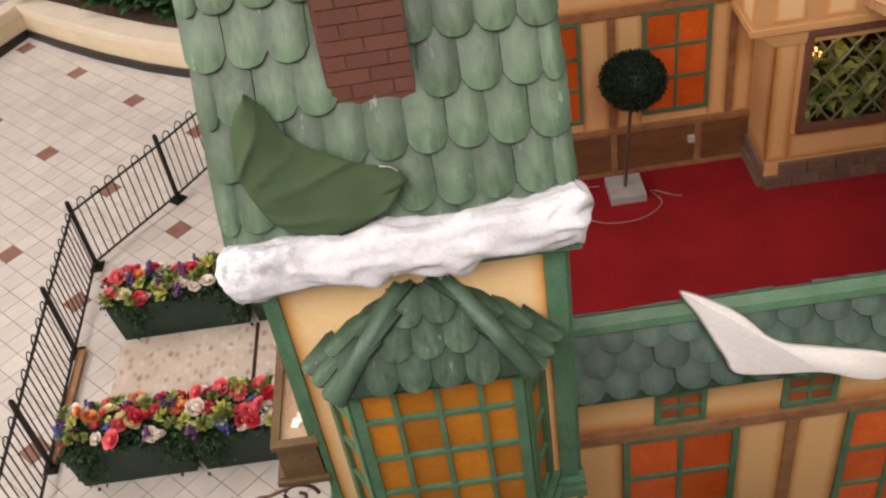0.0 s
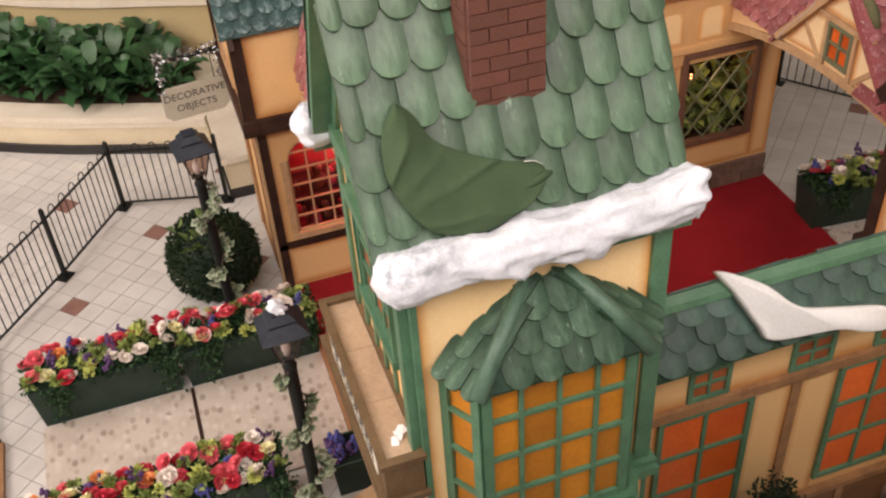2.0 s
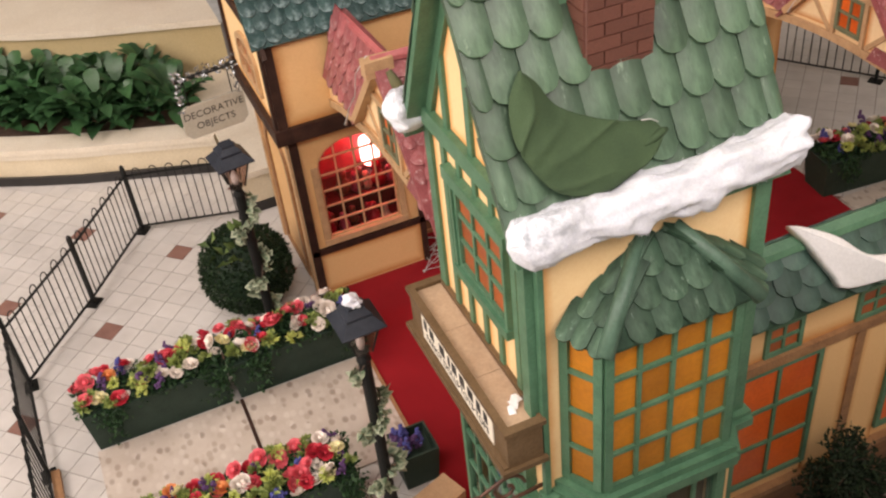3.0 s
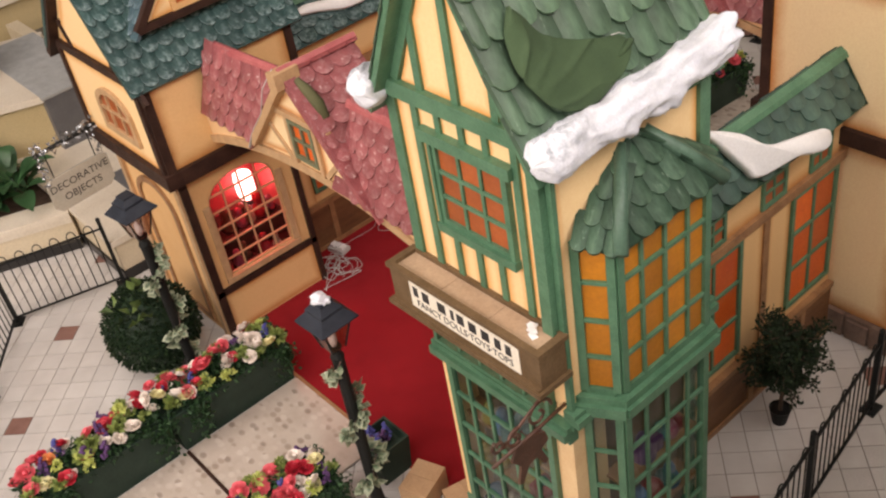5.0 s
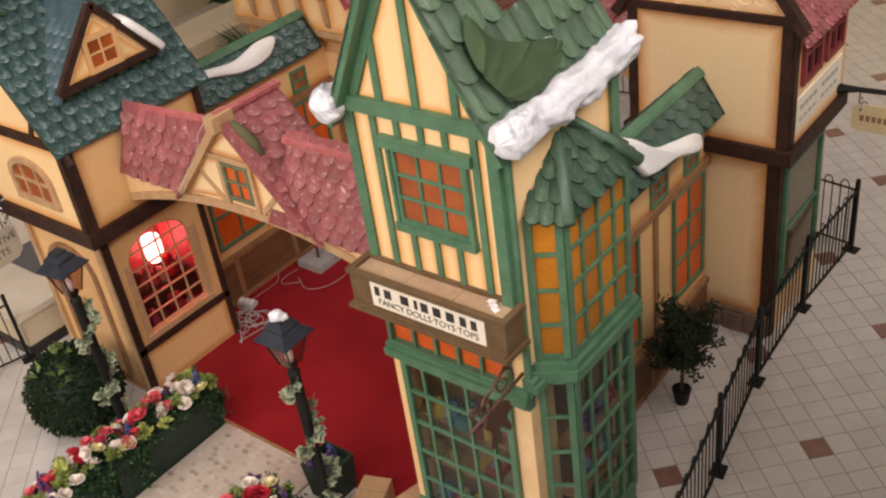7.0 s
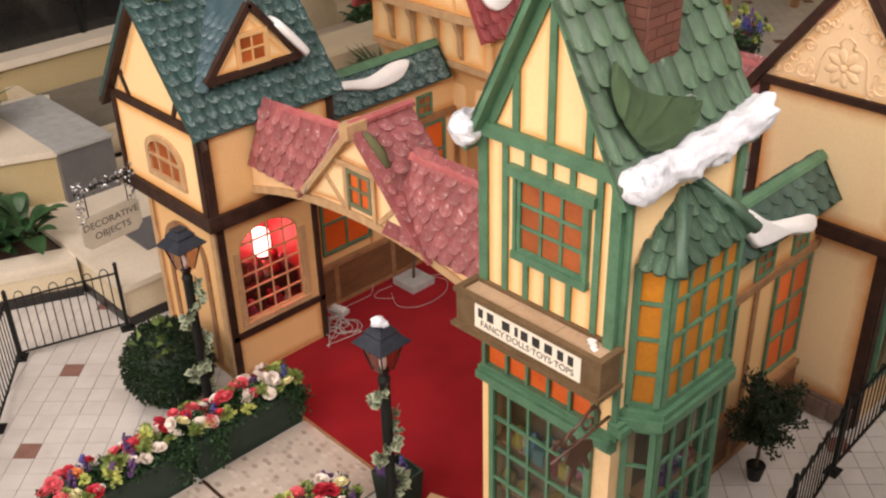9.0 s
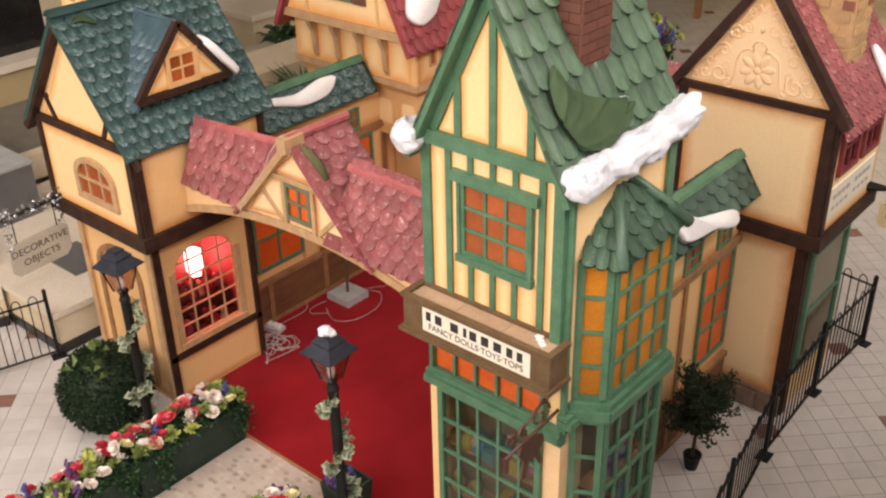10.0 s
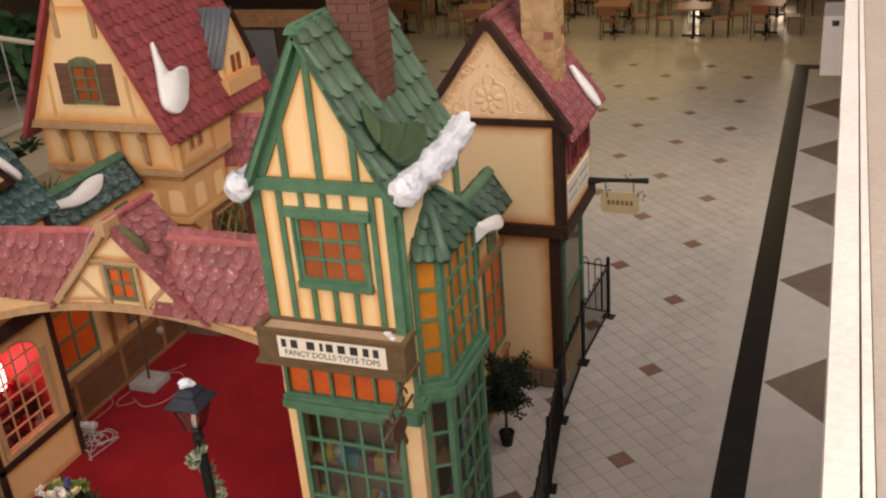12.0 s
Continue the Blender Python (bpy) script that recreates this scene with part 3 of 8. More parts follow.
def floor_all():
    root = tagged(part("floor", wbox(-40, 45, -25, 45, -0.30, -0.006), GROUT), "polished cream tile mall floor laid diagonally with rose accent tiles", "floor", kind="structure")
    c = math.sqrt(0.5)
    half = PITCH / 2 - 0.0035
    groups = {"cream": [], "rose": []}
    near = []
    for i in range(-75, 110):
        for j in range(-75, 110):
            x = TX + (i - j) * PITCH * c
            y = TY + (i + j) * PITCH * c
            if not (-10 < x < 17 and 1.45 < y < 17):
                continue
            rose = i % 6 == 0 and j % 6 == 0
            if 0.2 < x < 4.6 and 1.5 < y < 2.72 and len(near) < 300:
                near.append((x, y, rose))
            else:
                groups["rose" if rose else "cream"].append((x, y))
    for key, material in (("cream", TILE), ("rose", TILE_RED)):
        pts = np.array(groups[key])
        n = len(pts)
        d = half * math.sqrt(2)
        cor = np.array([(d, 0), (0, d), (-d, 0), (0, -d)])
        top = (pts[:, None, :] + cor[None]).reshape(-1, 2)
        co = np.zeros((n, 8, 3))
        co[:, :4, :2] = co[:, 4:, :2] = top.reshape(n, 4, 2)
        co[:, 4:, 2] = -0.010
        base = np.arange(n)[:, None] * 8
        fs = np.concatenate([base + np.array(q) for q in ((0, 1, 2, 3), (0, 4, 5, 1), (1, 5, 6, 2), (2, 6, 7, 3), (3, 7, 4, 0))])
        me = bpy.data.meshes.new("tiles")
        me.from_pydata(co.reshape(-1, 3).tolist(), [], fs.tolist())
        me.materials.append(TILE_ISLAND if key == "cream" else TILE_RED)
        ob = new(key + "_tiles", me)
        adopt(ob, root)
        tagged(ob, kind="stuff")
    bm = bmesh.new()
    bmesh.ops.create_cube(bm, size=1)
    bm.transform(Matrix.Translation((0, 0, -0.005)) @ Matrix.Diagonal((half * 2, half * 2, 0.01, 1)))
    one = mesh_of("tile", bm, TILE, bevel=0.0012)
    bm = bmesh.new()
    bmesh.ops.create_cube(bm, size=1)
    bm.transform(Matrix.Translation((0, 0, -0.005)) @ Matrix.Diagonal((half * 2, half * 2, 0.01, 1)))
    red = mesh_of("rose_tile", bm, TILE_RED, bevel=0.0012)
    for x, y, rose in near:
        piece("tile", red if rose else one, pose(x, y, 0.0005, 0, 0, 45), root)
    # border: black band, then a cream strip with a row of taupe triangles
    part("border_band", wbox(16.6, 16.9, -3.0, 1.034, -0.005, 0.0006, wbox(-14, 16.9, 1.035, 1.335, -0.005, 0.0006)), TILE_BLACK, root, "black tile border band")
    part("border_strip", wbox(-14, 16.998, 1.338, 1.62, -0.005, -0.0007), TILE, root)
    part("border_strip", wbox(-14, 16.597, -3.0, 1.032, -0.005, 0.0004), TILE, root)
    bm = bmesh.new()
    for k in range(-8, 14):
        x = 3.79 + 2.52 * k
        if -13 < x < 16:
            poly(bm, WORLD, [(x, 1.02), (x - 0.66, 0.385), (x + 0.66, 0.385)], 0.0, 0.0014)
    part("border_triangles", bm, TILE_TAUPE, root, "taupe triangles in the floor border")
    part("far_floor", wbox(17.0, 44, -12.0, 44, -0.006, 0.0003), FARTILE, root, "dim polished floor with rose tiles")
    part("back_floor", wbox(-14, -9.8, 1.63, 16.99, -0.006, -0.002), FARTILE, root)
    part("back_floor", wbox(-14, 16.99, -12.0, -3.005, -0.006, 0.0003), FARTILE, root)
    part("back_floor", wbox(-14, 17, 17.0, 44, -0.006, 0.0003), FARTILE, root)
    return root


def island_tile(name, lines):
    """Tile by tile variation on joined tiles; far off, with the joints and rose tiles in the material."""
    m, t, b = nodes(name)
    geo = t.nodes.new("ShaderNodeNewGeometry")
    co = t.nodes.new("ShaderNodeTexCoord").outputs["Object"]
    n = noise_node(t, co, 3.0)
    col = ramp(t, n, [(0.3, (0.495, 0.468, 0.435)), (0.7, (0.58, 0.556, 0.52))])
    if lines:
        mp = t.nodes.new("ShaderNodeMapping")
        mp.inputs["Rotation"].default_value = (0, 0, radians(45))
        link(t, co, mp.inputs["Vector"])
        br = t.nodes.new("ShaderNodeTexBrick")
        br.offset, br.squash = 0.0, 1.0
        br.inputs["Scale"].default_value = 1.0
        br.inputs["Brick Width"].default_value = br.inputs["Row Height"].default_value = PITCH
        br.inputs["Mortar Size"].default_value = 0.004
        link(t, mp.outputs[0], br.inputs["Vector"])
        col = mix(t, br.outputs["Fac"], col, (0.36, 0.32, 0.28))
    else:
        r = ramp(t, geo.outputs["Random Per Island"], [(0, (0.955,) * 3), (1, (1.03,) * 3)])
        col = mix(t, 1.0, col, r, "MULTIPLY")
    link(t, col, b.inputs["Base Color"])
    b.inputs["Roughness"].default_value = 0.19
    return m


TILE_ISLAND = island_tile("cream floor tiles", False)
FARTILE = island_tile("far floor tiles", True)
floor_all()

# parapet of the upper gallery, along which the camera is carried
par = tagged(thing("parapet", (0, 0.2, 4.3)), "white painted gallery parapet with moulded edges", "parapet", kind="structure")
part("parapet_wall", wbox(-16, 3.4, 0.24, 0.52, 4.30, 5.22), WHITE, par, bevel=0.008)
part("top_board", wbox(-16, 3.4, 0.21, 0.502, 5.22, 5.262), WALLBEIGE, par, "beige painted top board", bevel=0.004)
part("coping", wbox(-16, 3.4, 0.505, 0.521, 5.20, 5.272), COPING, par, "white painted coping", bevel=0.005)
part("coping", wbox(-16, 3.4, 0.525, 0.572, 5.19, 5.272), COPING, par, "white painted coping", bevel=0.012)
part("moulding", wbox(-16, 3.4, 0.49, 0.545, 4.52, 4.60), WHITE, par, bevel=0.012)
part("moulding", wbox(-16, 3.4, 0.49, 0.535, 4.92, 4.96), WHITE, par, bevel=0.008)
tagged(part("gallery_slab", wbox(-14, 3.4, -12.0, 0.24, 4.30, 4.62), TILE_TAUPE), "taupe tiled gallery floor slab above the court", "slab", kind="structure")
cabinet = tagged(thing("camera_housing", (0.7, 0.55, 4.5)), "white security camera housing on the parapet", "camera housing")
part("shell", wbox(0.5, 0.9, 0.545, 0.67, 4.34, 4.71), WHITE, cabinet, bevel=0.01)
part("lens", lathe(bmesh.new(), [(0.02, 0), (0.02, 0.03)], (0.495, 0.60, 4.655), 10), INK, cabinet)

# unseen shell of the mall, added to close in the court round and above
tagged(part("wall_south", wbox(-16, 33, -12.3, -12.0, 0, 13.4), WALLPAINT), "cream mall wall behind the gallery", "wall", kind="structure")
tagged(part("wall_west", wbox(-14.3, -14, -12, 30, 0, 13.4), WALLPAINT), "cream mall wall", "wall", kind="structure")
tagged(part("wall_north", wbox(-14, 30, 30, 30.3, 0, 13.4), WALLPAINT), "cream mall wall", "wall", kind="structure")
tagged(part("wall_east", wbox(33, 33.3, -12, 30, 0, 13.4), WALLPAINT), "cream mall wall beyond the tables", "wall", kind="structure")
cl = wbox(-16, 34, -1.4, 6.9, 13.2, 13.5)
wbox(-16, 34, 12.1, 31, 13.2, 13.5, cl)
wbox(-16, -9.1, 6.9, 12.1, 13.2, 13.5, cl)
wbox(-1.9, 34, 6.9, 12.1, 13.2, 13.5, cl)
wbox(-16, 34, -12.3, -9.1, 13.2, 13.5, cl)
wbox(-16, -11.3, -9.1, -1.4, 13.2, 13.5, cl)
wbox(6.9, 34, -9.1, -1.4, 13.2, 13.5, cl)
tagged(part("ceiling", cl, CEIL), "unseen pale ceiling with openings at the added roof lamps", "ceiling", kind="structure")
# out of view; set this low to block daylight from the far floor
tagged(part("low_ceiling", wbox(11.0, 33, -12, 30, 3.7, 4.0), CEIL), "unseen low ceiling over the tables, added to shade the far floor", "ceiling", kind="structure")

tagged(part("carpet", wbox(-0.21, 4.70, 3.9, 8.22, 0.0, 0.012), CARPET, bevel=0.004), "flat red carpet covering the village square", "carpet")

# ---- kinds of things ----


def ridge_cap(parent, p0, p1, w, material, h=0.03):
    p0, p1 = Vector(p0), Vector(p1)
    d = (p1 - p0).normalized()
    f = Face(p0, d, Vector((0, 0, 1)).cross(d) if abs(d.z) < 0.5 else (0, 1, 0))
    ln = (p1 - p0).length
    bm = bmesh.new()
    prof = [(-w / 2, -h * 1.3), (-w * 0.36, -0.1 * h), (0, h), (w * 0.36, -0.1 * h), (w / 2, -h * 1.3)]
    ends = []
    for a in (0, ln):
        ends.append([bm.verts.new(f.p(a, b, c)) for b, c in prof])
    for i in range(4):
        bm.faces.new((ends[0][i], ends[0][i + 1], ends[1][i + 1], ends[1][i]))
    bm.faces.new((ends[0][0], ends[1][0], ends[1][4], ends[0][4]))
    bm.faces.new(ends[0])
    bm.faces.new(list(reversed(ends[1])))
    return part("ridge_cap", bm, material, parent)


def snow_tube(parent, p0, p1, r, label, n=110, seed=1, name="snow", kick=0.0):
    """A roll of cotton wadding: broad soft lumps drawn out along the roll, sagging tufts below, frayed fibres."""
    bm = bmesh.new()
    p0, p1 = Vector(p0), Vector(p1)
    d = (p1 - p0).normalized()
    s = d.cross(Vector((0, 0, 1))).normalized()
    w = s.cross(d)
    k = 52
    thin = bm.verts.layers.float.new("tip")
    span = (p1 - p0).length
    rings, cen = [], []
    for i in range(n + 1):
        u = i / n
        x0 = u * span
        q = p0.lerp(p1, u)
        q = q + w * r * (0.42 * noise.noise(Vector((x0 * 3.4, seed, 0))) + kick * max(0.0, u * 6 - 5) ** 2) + s * 0.25 * r * noise.noise(Vector((x0 * 4.0, 0, seed)))
        cen.append(q)
        e = min(1.0, 0.42 + 2.0 * math.sqrt(max(0.0, min(u, 1 - u) * span * 2.6)))
        ring = []
        for j in range(k):
            a = 6.28318 * j / k
            v = s * math.cos(a) + w * math.sin(a)
            # lumps run slantwise along the roll
            y = Vector((x0 * 5.5 + 0.55 * math.sin(a), math.cos(a) * 1.1 + seed, math.sin(a) * 1.1))
            y = y + Vector((0.5 * noise.noise(y * 0.9), 0, 0))
            big = noise.noise(y)
            mid = noise.noise(Vector((y.x * 1.5, y.y * 2.4, y.z * 2.4 + 5.0)))
            crease = (1 - abs(noise.noise(Vector((y.x * 1.1 + 9.0, y.y * 1.9, y.z * 1.9))))) ** 5
            fine = noise.fractal((q + v * r) * 30 + Vector((0, seed, 0)), 0.9, 2.1, 3)
            sag = max(0.0, -math.sin(a)) ** 2 * max(0.0, noise.noise(Vector((x0 * 6.0, 4.0, seed)))) * 1.0
            small = noise.noise(Vector((y.x * 3.4, y.y * 3.1, y.z * 3.1 + 8.0)))
            rr = r * e * (1.0 + 0.32 * big + 0.13 * mid + 0.04 * small - 0.03 * crease + 0.02 * fine + sag)
            ring.append(bm.verts.new(q + v * rr + d * (0.035 * big + 0.02 * mid)))
            ring[-1][thin] = (max(0.0, 1.0 - u / 0.30) + 0.25) * (0.55 + 0.45 * math.sin(a)) if u > 0.02 else 0.2
        rings.append(ring)
    for a, b in zip(rings, rings[1:]):
        for j in range(k):
            bm.faces.new((a[j], a[(j + 1) % k], b[(j + 1) % k], b[j]))
    for ring, c, sg in ((rings[0], cen[0], -1), (rings[-1], cen[-1], 1)):
        tip = bm.verts.new(c + d * sg * r * 0.30)
        for j in range(k):
            bm.faces.new((ring[j], ring[(j + 1) % k], tip))
    # loose fibres round the roll
    rr = random.Random(seed)
    base = [[v.co.copy() for v in ring] for ring in rings]
    for _ in range(n * 5):
        i, j = rr.randrange(n + 1), rr.randrange(k)
        c = base[i][j]
        o = (c - cen[i]).normalized()
        t = (o * rr.uniform(0.1, 0.7) + rand_dir(rr)).normalized()
        ln = r * rr.uniform(0.04, 0.12)
        b = t.cross(o).normalized() * 0.0006
        q = [bm.verts.new(c - o * 0.004 - b), bm.verts.new(c - o * 0.004 + b), bm.verts.new(c + t * ln * 0.6 + o * 0.004 + b * 0.7), bm.verts.new(c + t * ln + o * 0.002)]
        bm.faces.new(q)
    return part(name, bm, SNOW, parent, label, smooth=True)


def foam_snow(f, pts, thick, label, group="foam snow drifts"):
    """A flat cut-out of white foam with rounded rim."""
    bm = bmesh.new()
    n = len(pts)
    # smooth outline by Catmull-Rom
    out = []
    for i in range(n):
        p0, p1, p2, p3 = (Vector(pts[(i + k) % n]) for k in (-1, 0, 1, 2))
        for s in range(5):
            u = s / 5
            out.append(0.5 * ((2 * p1) + (p2 - p0) * u + (2 * p0 - 5 * p1 + 4 * p2 - p3) * u * u + (3 * p1 - p0 - 3 * p2 + p3) * u ** 3))
    area = sum(p.x * q.y - q.x * p.y for p, q in zip(out, out[1:] + out[:1]))
    if area < 0:
        out.reverse()
    poly(bm, f, [tuple(q) for q in out], 0.0, thick)
    top = [fc for fc in bm.faces if len(fc.verts) > 8 and (fc.calc_center_median() - f.p(0, 0, thick)).dot(f.n) > -1e-4]
    bm.normal_update()
    bmesh.ops.inset_region(bm, faces=top, thickness=0.012, depth=thick * 0.45, use_even_offset=False)
    ob = part("foam_snow", bm, FOAM, None, smooth=True)
    return tagged(ob, label, "snow decoration", group)


def arch_pts(a0, a1, b0, bs, rise, n=8):
    """Opening outline from the right foot up, over the arch, to the left foot."""
    pts = [(a1, b0), (a1, bs)]
    for k in range(1, n):
        x = math.cos(math.pi * k / n)
        pts.append(((a0 + a1) / 2 + x * (a1 - a0) / 2, bs + rise * math.sin(math.pi * k / n)))
    return pts + [(a0, bs), (a0, b0)]


def wall_with_arch(parent, f, a0, a1, b0, b1, w0, w1, wb, ws, rise, thick, material, name="wall"):
    """A wall slab with an arched opening through it."""
    bm = bmesh.new()
    box(bm, f, a0, w0, b0, b1, -thick, 0)
    box(bm, f, w1, a1, b0, b1, -thick, 0)
    box(bm, f, w0, w1, b0, wb, -thick, 0)
    arc = arch_pts(w0, w1, wb, ws, rise)[1:-1]
    poly(bm, f, [(w0, b1)] + [(a, b) for a, b in reversed(arc)] + [(w1, b1)], -thick, 0)
    sp = bm.verts.layers.float.new("spray")
    for v in bm.verts:
        v[sp] = 0.75
    return part(name, bm, material, parent)


def arch_window(parent, f, w0, w1, wb, ws, rise, nu, nv, frame_mat, pane_mat, out=0.03, fw=0.035, label="", mw=0.016, c=0.0):
    arc = arch_pts(w0, w1, wb, ws, rise, 12)
    inner = arch_pts(w0 + fw, w1 - fw, wb + fw, ws, rise - fw, 12)
    bm = bmesh.new()
    n = len(arc)
    for i in range(n):
        j = (i + 1) % n
        q = [arc[i], arc[j], inner[j], inner[i]]
        poly(bm, f, q, c - 0.005, c + out)
    w = part("window", bm, frame_mat, parent, label)
    def top(a):
        s = (2 * a - w0 - w1) / (w1 - w0)
        return ws + rise * math.sqrt(max(0, 1 - s * s)) - fw * 0.6
    for i in range(1, nu):
        a = w0 + (w1 - w0) * i / nu
        part("muntin", box(bmesh.new(), f, a - mw / 2, a + mw / 2, wb + fw, top(a), c + 0.004, c + out * 0.8), frame_mat, w)
    hgt = ws + rise - wb
    for j in range(1, nv):
        b = wb + hgt * j / nv
        ins = 0.0
        if b > ws:
            ins = (w1 - w0) / 2 * (1 - math.sqrt(max(0, 1 - ((b - ws) / rise) ** 2)))
        part("muntin", box(bmesh.new(), f, w0 + fw + ins, w1 - fw - ins, b - mw / 2, b + mw / 2, c + 0.004, c + out * 0.8 + 0.002), frame_mat, w)
    bm = poly(bmesh.new(), f, inner, c + 0.005, c + 0.009)
    pn = part("pane", bm, pane_mat, w)
    if pane_mat is GLASS:
        pn.visible_shadow = False
    return w


def bricks(parent, f, a0, a1, b0, b1, bw, bh, me, out=0.0):
    j = 0
    b = b0
    while b < b1 - bh * 0.5:
        n = max(1, round((a1 - a0) / bw))
        w = (a1 - a0) / n
        if j % 2 == 0:
            cells = [(a0 + k * w, a0 + (k + 1) * w) for k in range(n)]
        else:
            cells = [(a0, a0 + w / 2)] + [(a0 + (k + 0.5) * w, a0 + (k + 1.5) * w) for k in range(n - 1)] + [(a1 - w / 2, a1)]
        for x0, x1 in cells:
            piece("brick", me, f.m((x0 + x1) / 2, b + bh / 2, out + random.uniform(-0.0015, 0.0015)) @ Matrix.Diagonal(((x1 - x0 - 0.006), bh - 0.006, 1, 1)), parent)
        b += bh
        j += 1


def brick_mesh(name, material, depth=0.012):
    bm = bmesh.new()
    bmesh.ops.create_cube(bm, size=1)
    bm.transform(Matrix.Diagonal((1, 1, depth * 2, 1)))
    return mesh_of(name, bm, material, bevel=0.0)


# ---- green tower house ----
TWX0, TWX1, TWY0, TWY1 = -0.22, 0.955, 3.33, 4.47
TW_EAVE, TW_RIDGE, TW_RY = 3.66, 4.83, 3.90


def tower_house():
    root = thing("tower_house", (0.37, 3.9, 0), "tall half-timbered toy shop with green timbers and green shingle roof", "house")
    g = Face((TWX0, TWY1, 0), (0, -1, 0), (0, 0, 1))
    W = TWY1 - TWY0
    fr = Face((TWX0, TWY0, 0), (1, 0, 0), (0, 0, 1))
    D = TWX1 - TWX0
    side = Face((TWX1, TWY0, 0), (0, 1, 0), (0, 0, 1))
    # upper body
    bm = wbox(TWX0 + 0.004, TWX1 - 0.004, TWY0 + 0.004, TWY1 - 0.004, 1.98, TW_EAVE)
    part("wall", bm, CREAM, root)
    bm = poly(bmesh.new(), g, [(0.03, TW_EAVE), (W - 0.03, TW_EAVE), (W / 2, TW_RIDGE - 0.09)], -D + 0.01, -0.004)
    part("gable_wall", bm, CREAM, root)
    # gable side: studs and cream panels
    lo = 2.30
    for a in (0.035, 0.223, 0.95, 1.095):
        beam(root, g, a, lo, a, 3.64, 0.046 if 0.1 < a < 1.0 else 0.075, 0.055 if a > 1.0 else 0.022, GREEN)
    for a in (0.40, 0.577, 0.75):
        beam(root, g, a, lo, a, 2.88, 0.042, 0.020, GREEN)
        beam(root, g, a, 3.49, a, 3.64, 0.042, 0.020, GREEN)
    panel(root, g, [(0.075, lo), (0.20, lo), (0.20, 3.64), (0.075, 3.64)], CREAM)
    panel(root, g, [(0.973, lo), (1.057, lo), (1.057, 3.64), (0.973, 3.64)], CREAM)
    for a0, a1 in ((0.246, 0.379), (0.421, 0.556), (0.598, 0.729), (0.771, 0.927)):
        panel(root, g, [(a0, lo), (a1, lo), (a1, 2.88), (a0, 2.88)], CREAM)
        panel(root, g, [(a0, 3.49), (a1, 3.49), (a1, 3.64), (a0, 3.64)], CREAM, inset=0.03)
    for a0, a1 in ((0.246, 0.306), (0.892, 0.927)):
        panel(root, g, [(a0, 2.88), (a1, 2.88), (a1, 3.45), (a0, 3.45)], CREAM, inset=0.02)
    # window with moulded green surround
    beam(root, g, 0.262, 3.475, 0.937, 3.475, 0.07, 0.055, GREEN, name="window_head")
    beam(root, g, 0.3175, 2.92, 0.3175, 3.442, 0.025, 0.040, GREEN, name="window_jamb")
    beam(root, g, 0.8805, 2.92, 0.8805, 3.442, 0.025, 0.040, GREEN, name="window_jamb")
    beam(root, g, 0.298, 2.897, 0.90, 2.897, 0.055, 0.050, GREEN, name="window_sill")
    window(root, g, 0.3305, 0.8675, 2.925, 3.442, 3, 3, GREEN, RUST, 0.027, 0.022, 0.028, "green framed window with rust red panes")
    # tie beam and gable studs
    beam(root, g, -0.02, 3.682, W + 0.02, 3.682, 0.095, 0.045, GREEN, name="tie_beam")
    am = TWY1 - TW_RY
    def rake(a):
        return 4.60 - 1.98 * abs(a - am)
    for a in (0.305, 0.575, 0.855):
        beam(root, g, a, 3.72, a, rake(a) + 0.06, 0.05, 0.022, GREEN)
    for a0, a1 in ((0.15, 0.28), (0.33, 0.55), (0.60, 0.83), (0.88, 0.985)):
        pts = [(a0, 3.73), (a1, 3.73)] + ([(a1, rake(a1))] if rake(a1) > 3.85 else [])
        if a0 < am < a1:
            pts.append((am, rake(am)))
        if rake(a0) > 3.85:
            pts.append((a0, rake(a0)))
        panel(root, g, pts, CREAM, inset=0.055)
    # barge boards under the roof's edge, rake boards along the panels
    for s in (-1, 1):
        beam(root, g, am + s * 0.47, 4.672 - 1.99 * 0.47, am, 4.672, 0.072, 0.026, GREEN, name="rake_board")
        beam(root, g, am + s * 0.585, 4.765 - 2.0 * 0.585, am, 4.765, 0.04, 0.118, GREEN, c0=0.085, name="barge_board")
    # front: corner posts and plaster
    beam(root, fr, 0.004, 1.9, 0.004, 3.70, 0.03, 0.030, GREEN, name="corner_post")
    beam(root, fr, D - 0.042, 2.0, D - 0.042, 3.70, 0.085, 0.030, GREEN, name="corner_post")
    panel(root, fr, [(0.02, 1.9), (D - 0.085, 1.9), (D - 0.085, 3.70), (0.02, 3.70)], CREAM, inset=0.06)
    for a in (0.045, W - 0.045):
        beam(root, side, a, 0.0, a, 3.66, 0.09, 0.02, GREEN, name="corner_post")
    # roof
    slope = Vector((0, TW_RY - 3.27, 2.0 * (TW_RY - 3.27)))
    rf = Face((-0.345, 3.27, TW_RIDGE - slope.z), (1, 0, 0), slope)
    rb = Face((1.03, 2 * TW_RY - 3.27, TW_RIDGE - slope.z), (-1, 0, 0), (0, -slope.y, slope.z))
    L, H = 1.375, slope.length
    roof = part("roof", box(box(bmesh.new(), rf, 0.01, L - 0.01, -0.02, H, -0.05, -0.004), rb, 0.01, L - 0.01, -0.02, H - 0.03, -0.05, -0.004), GREEN, root, "steep roof of round green shingles")
    me = shingle_mesh("tower_shingle", 0.1528, 0.32, 0.026, SH_GREEN, 0.016, 0.44, "brushed_lit")
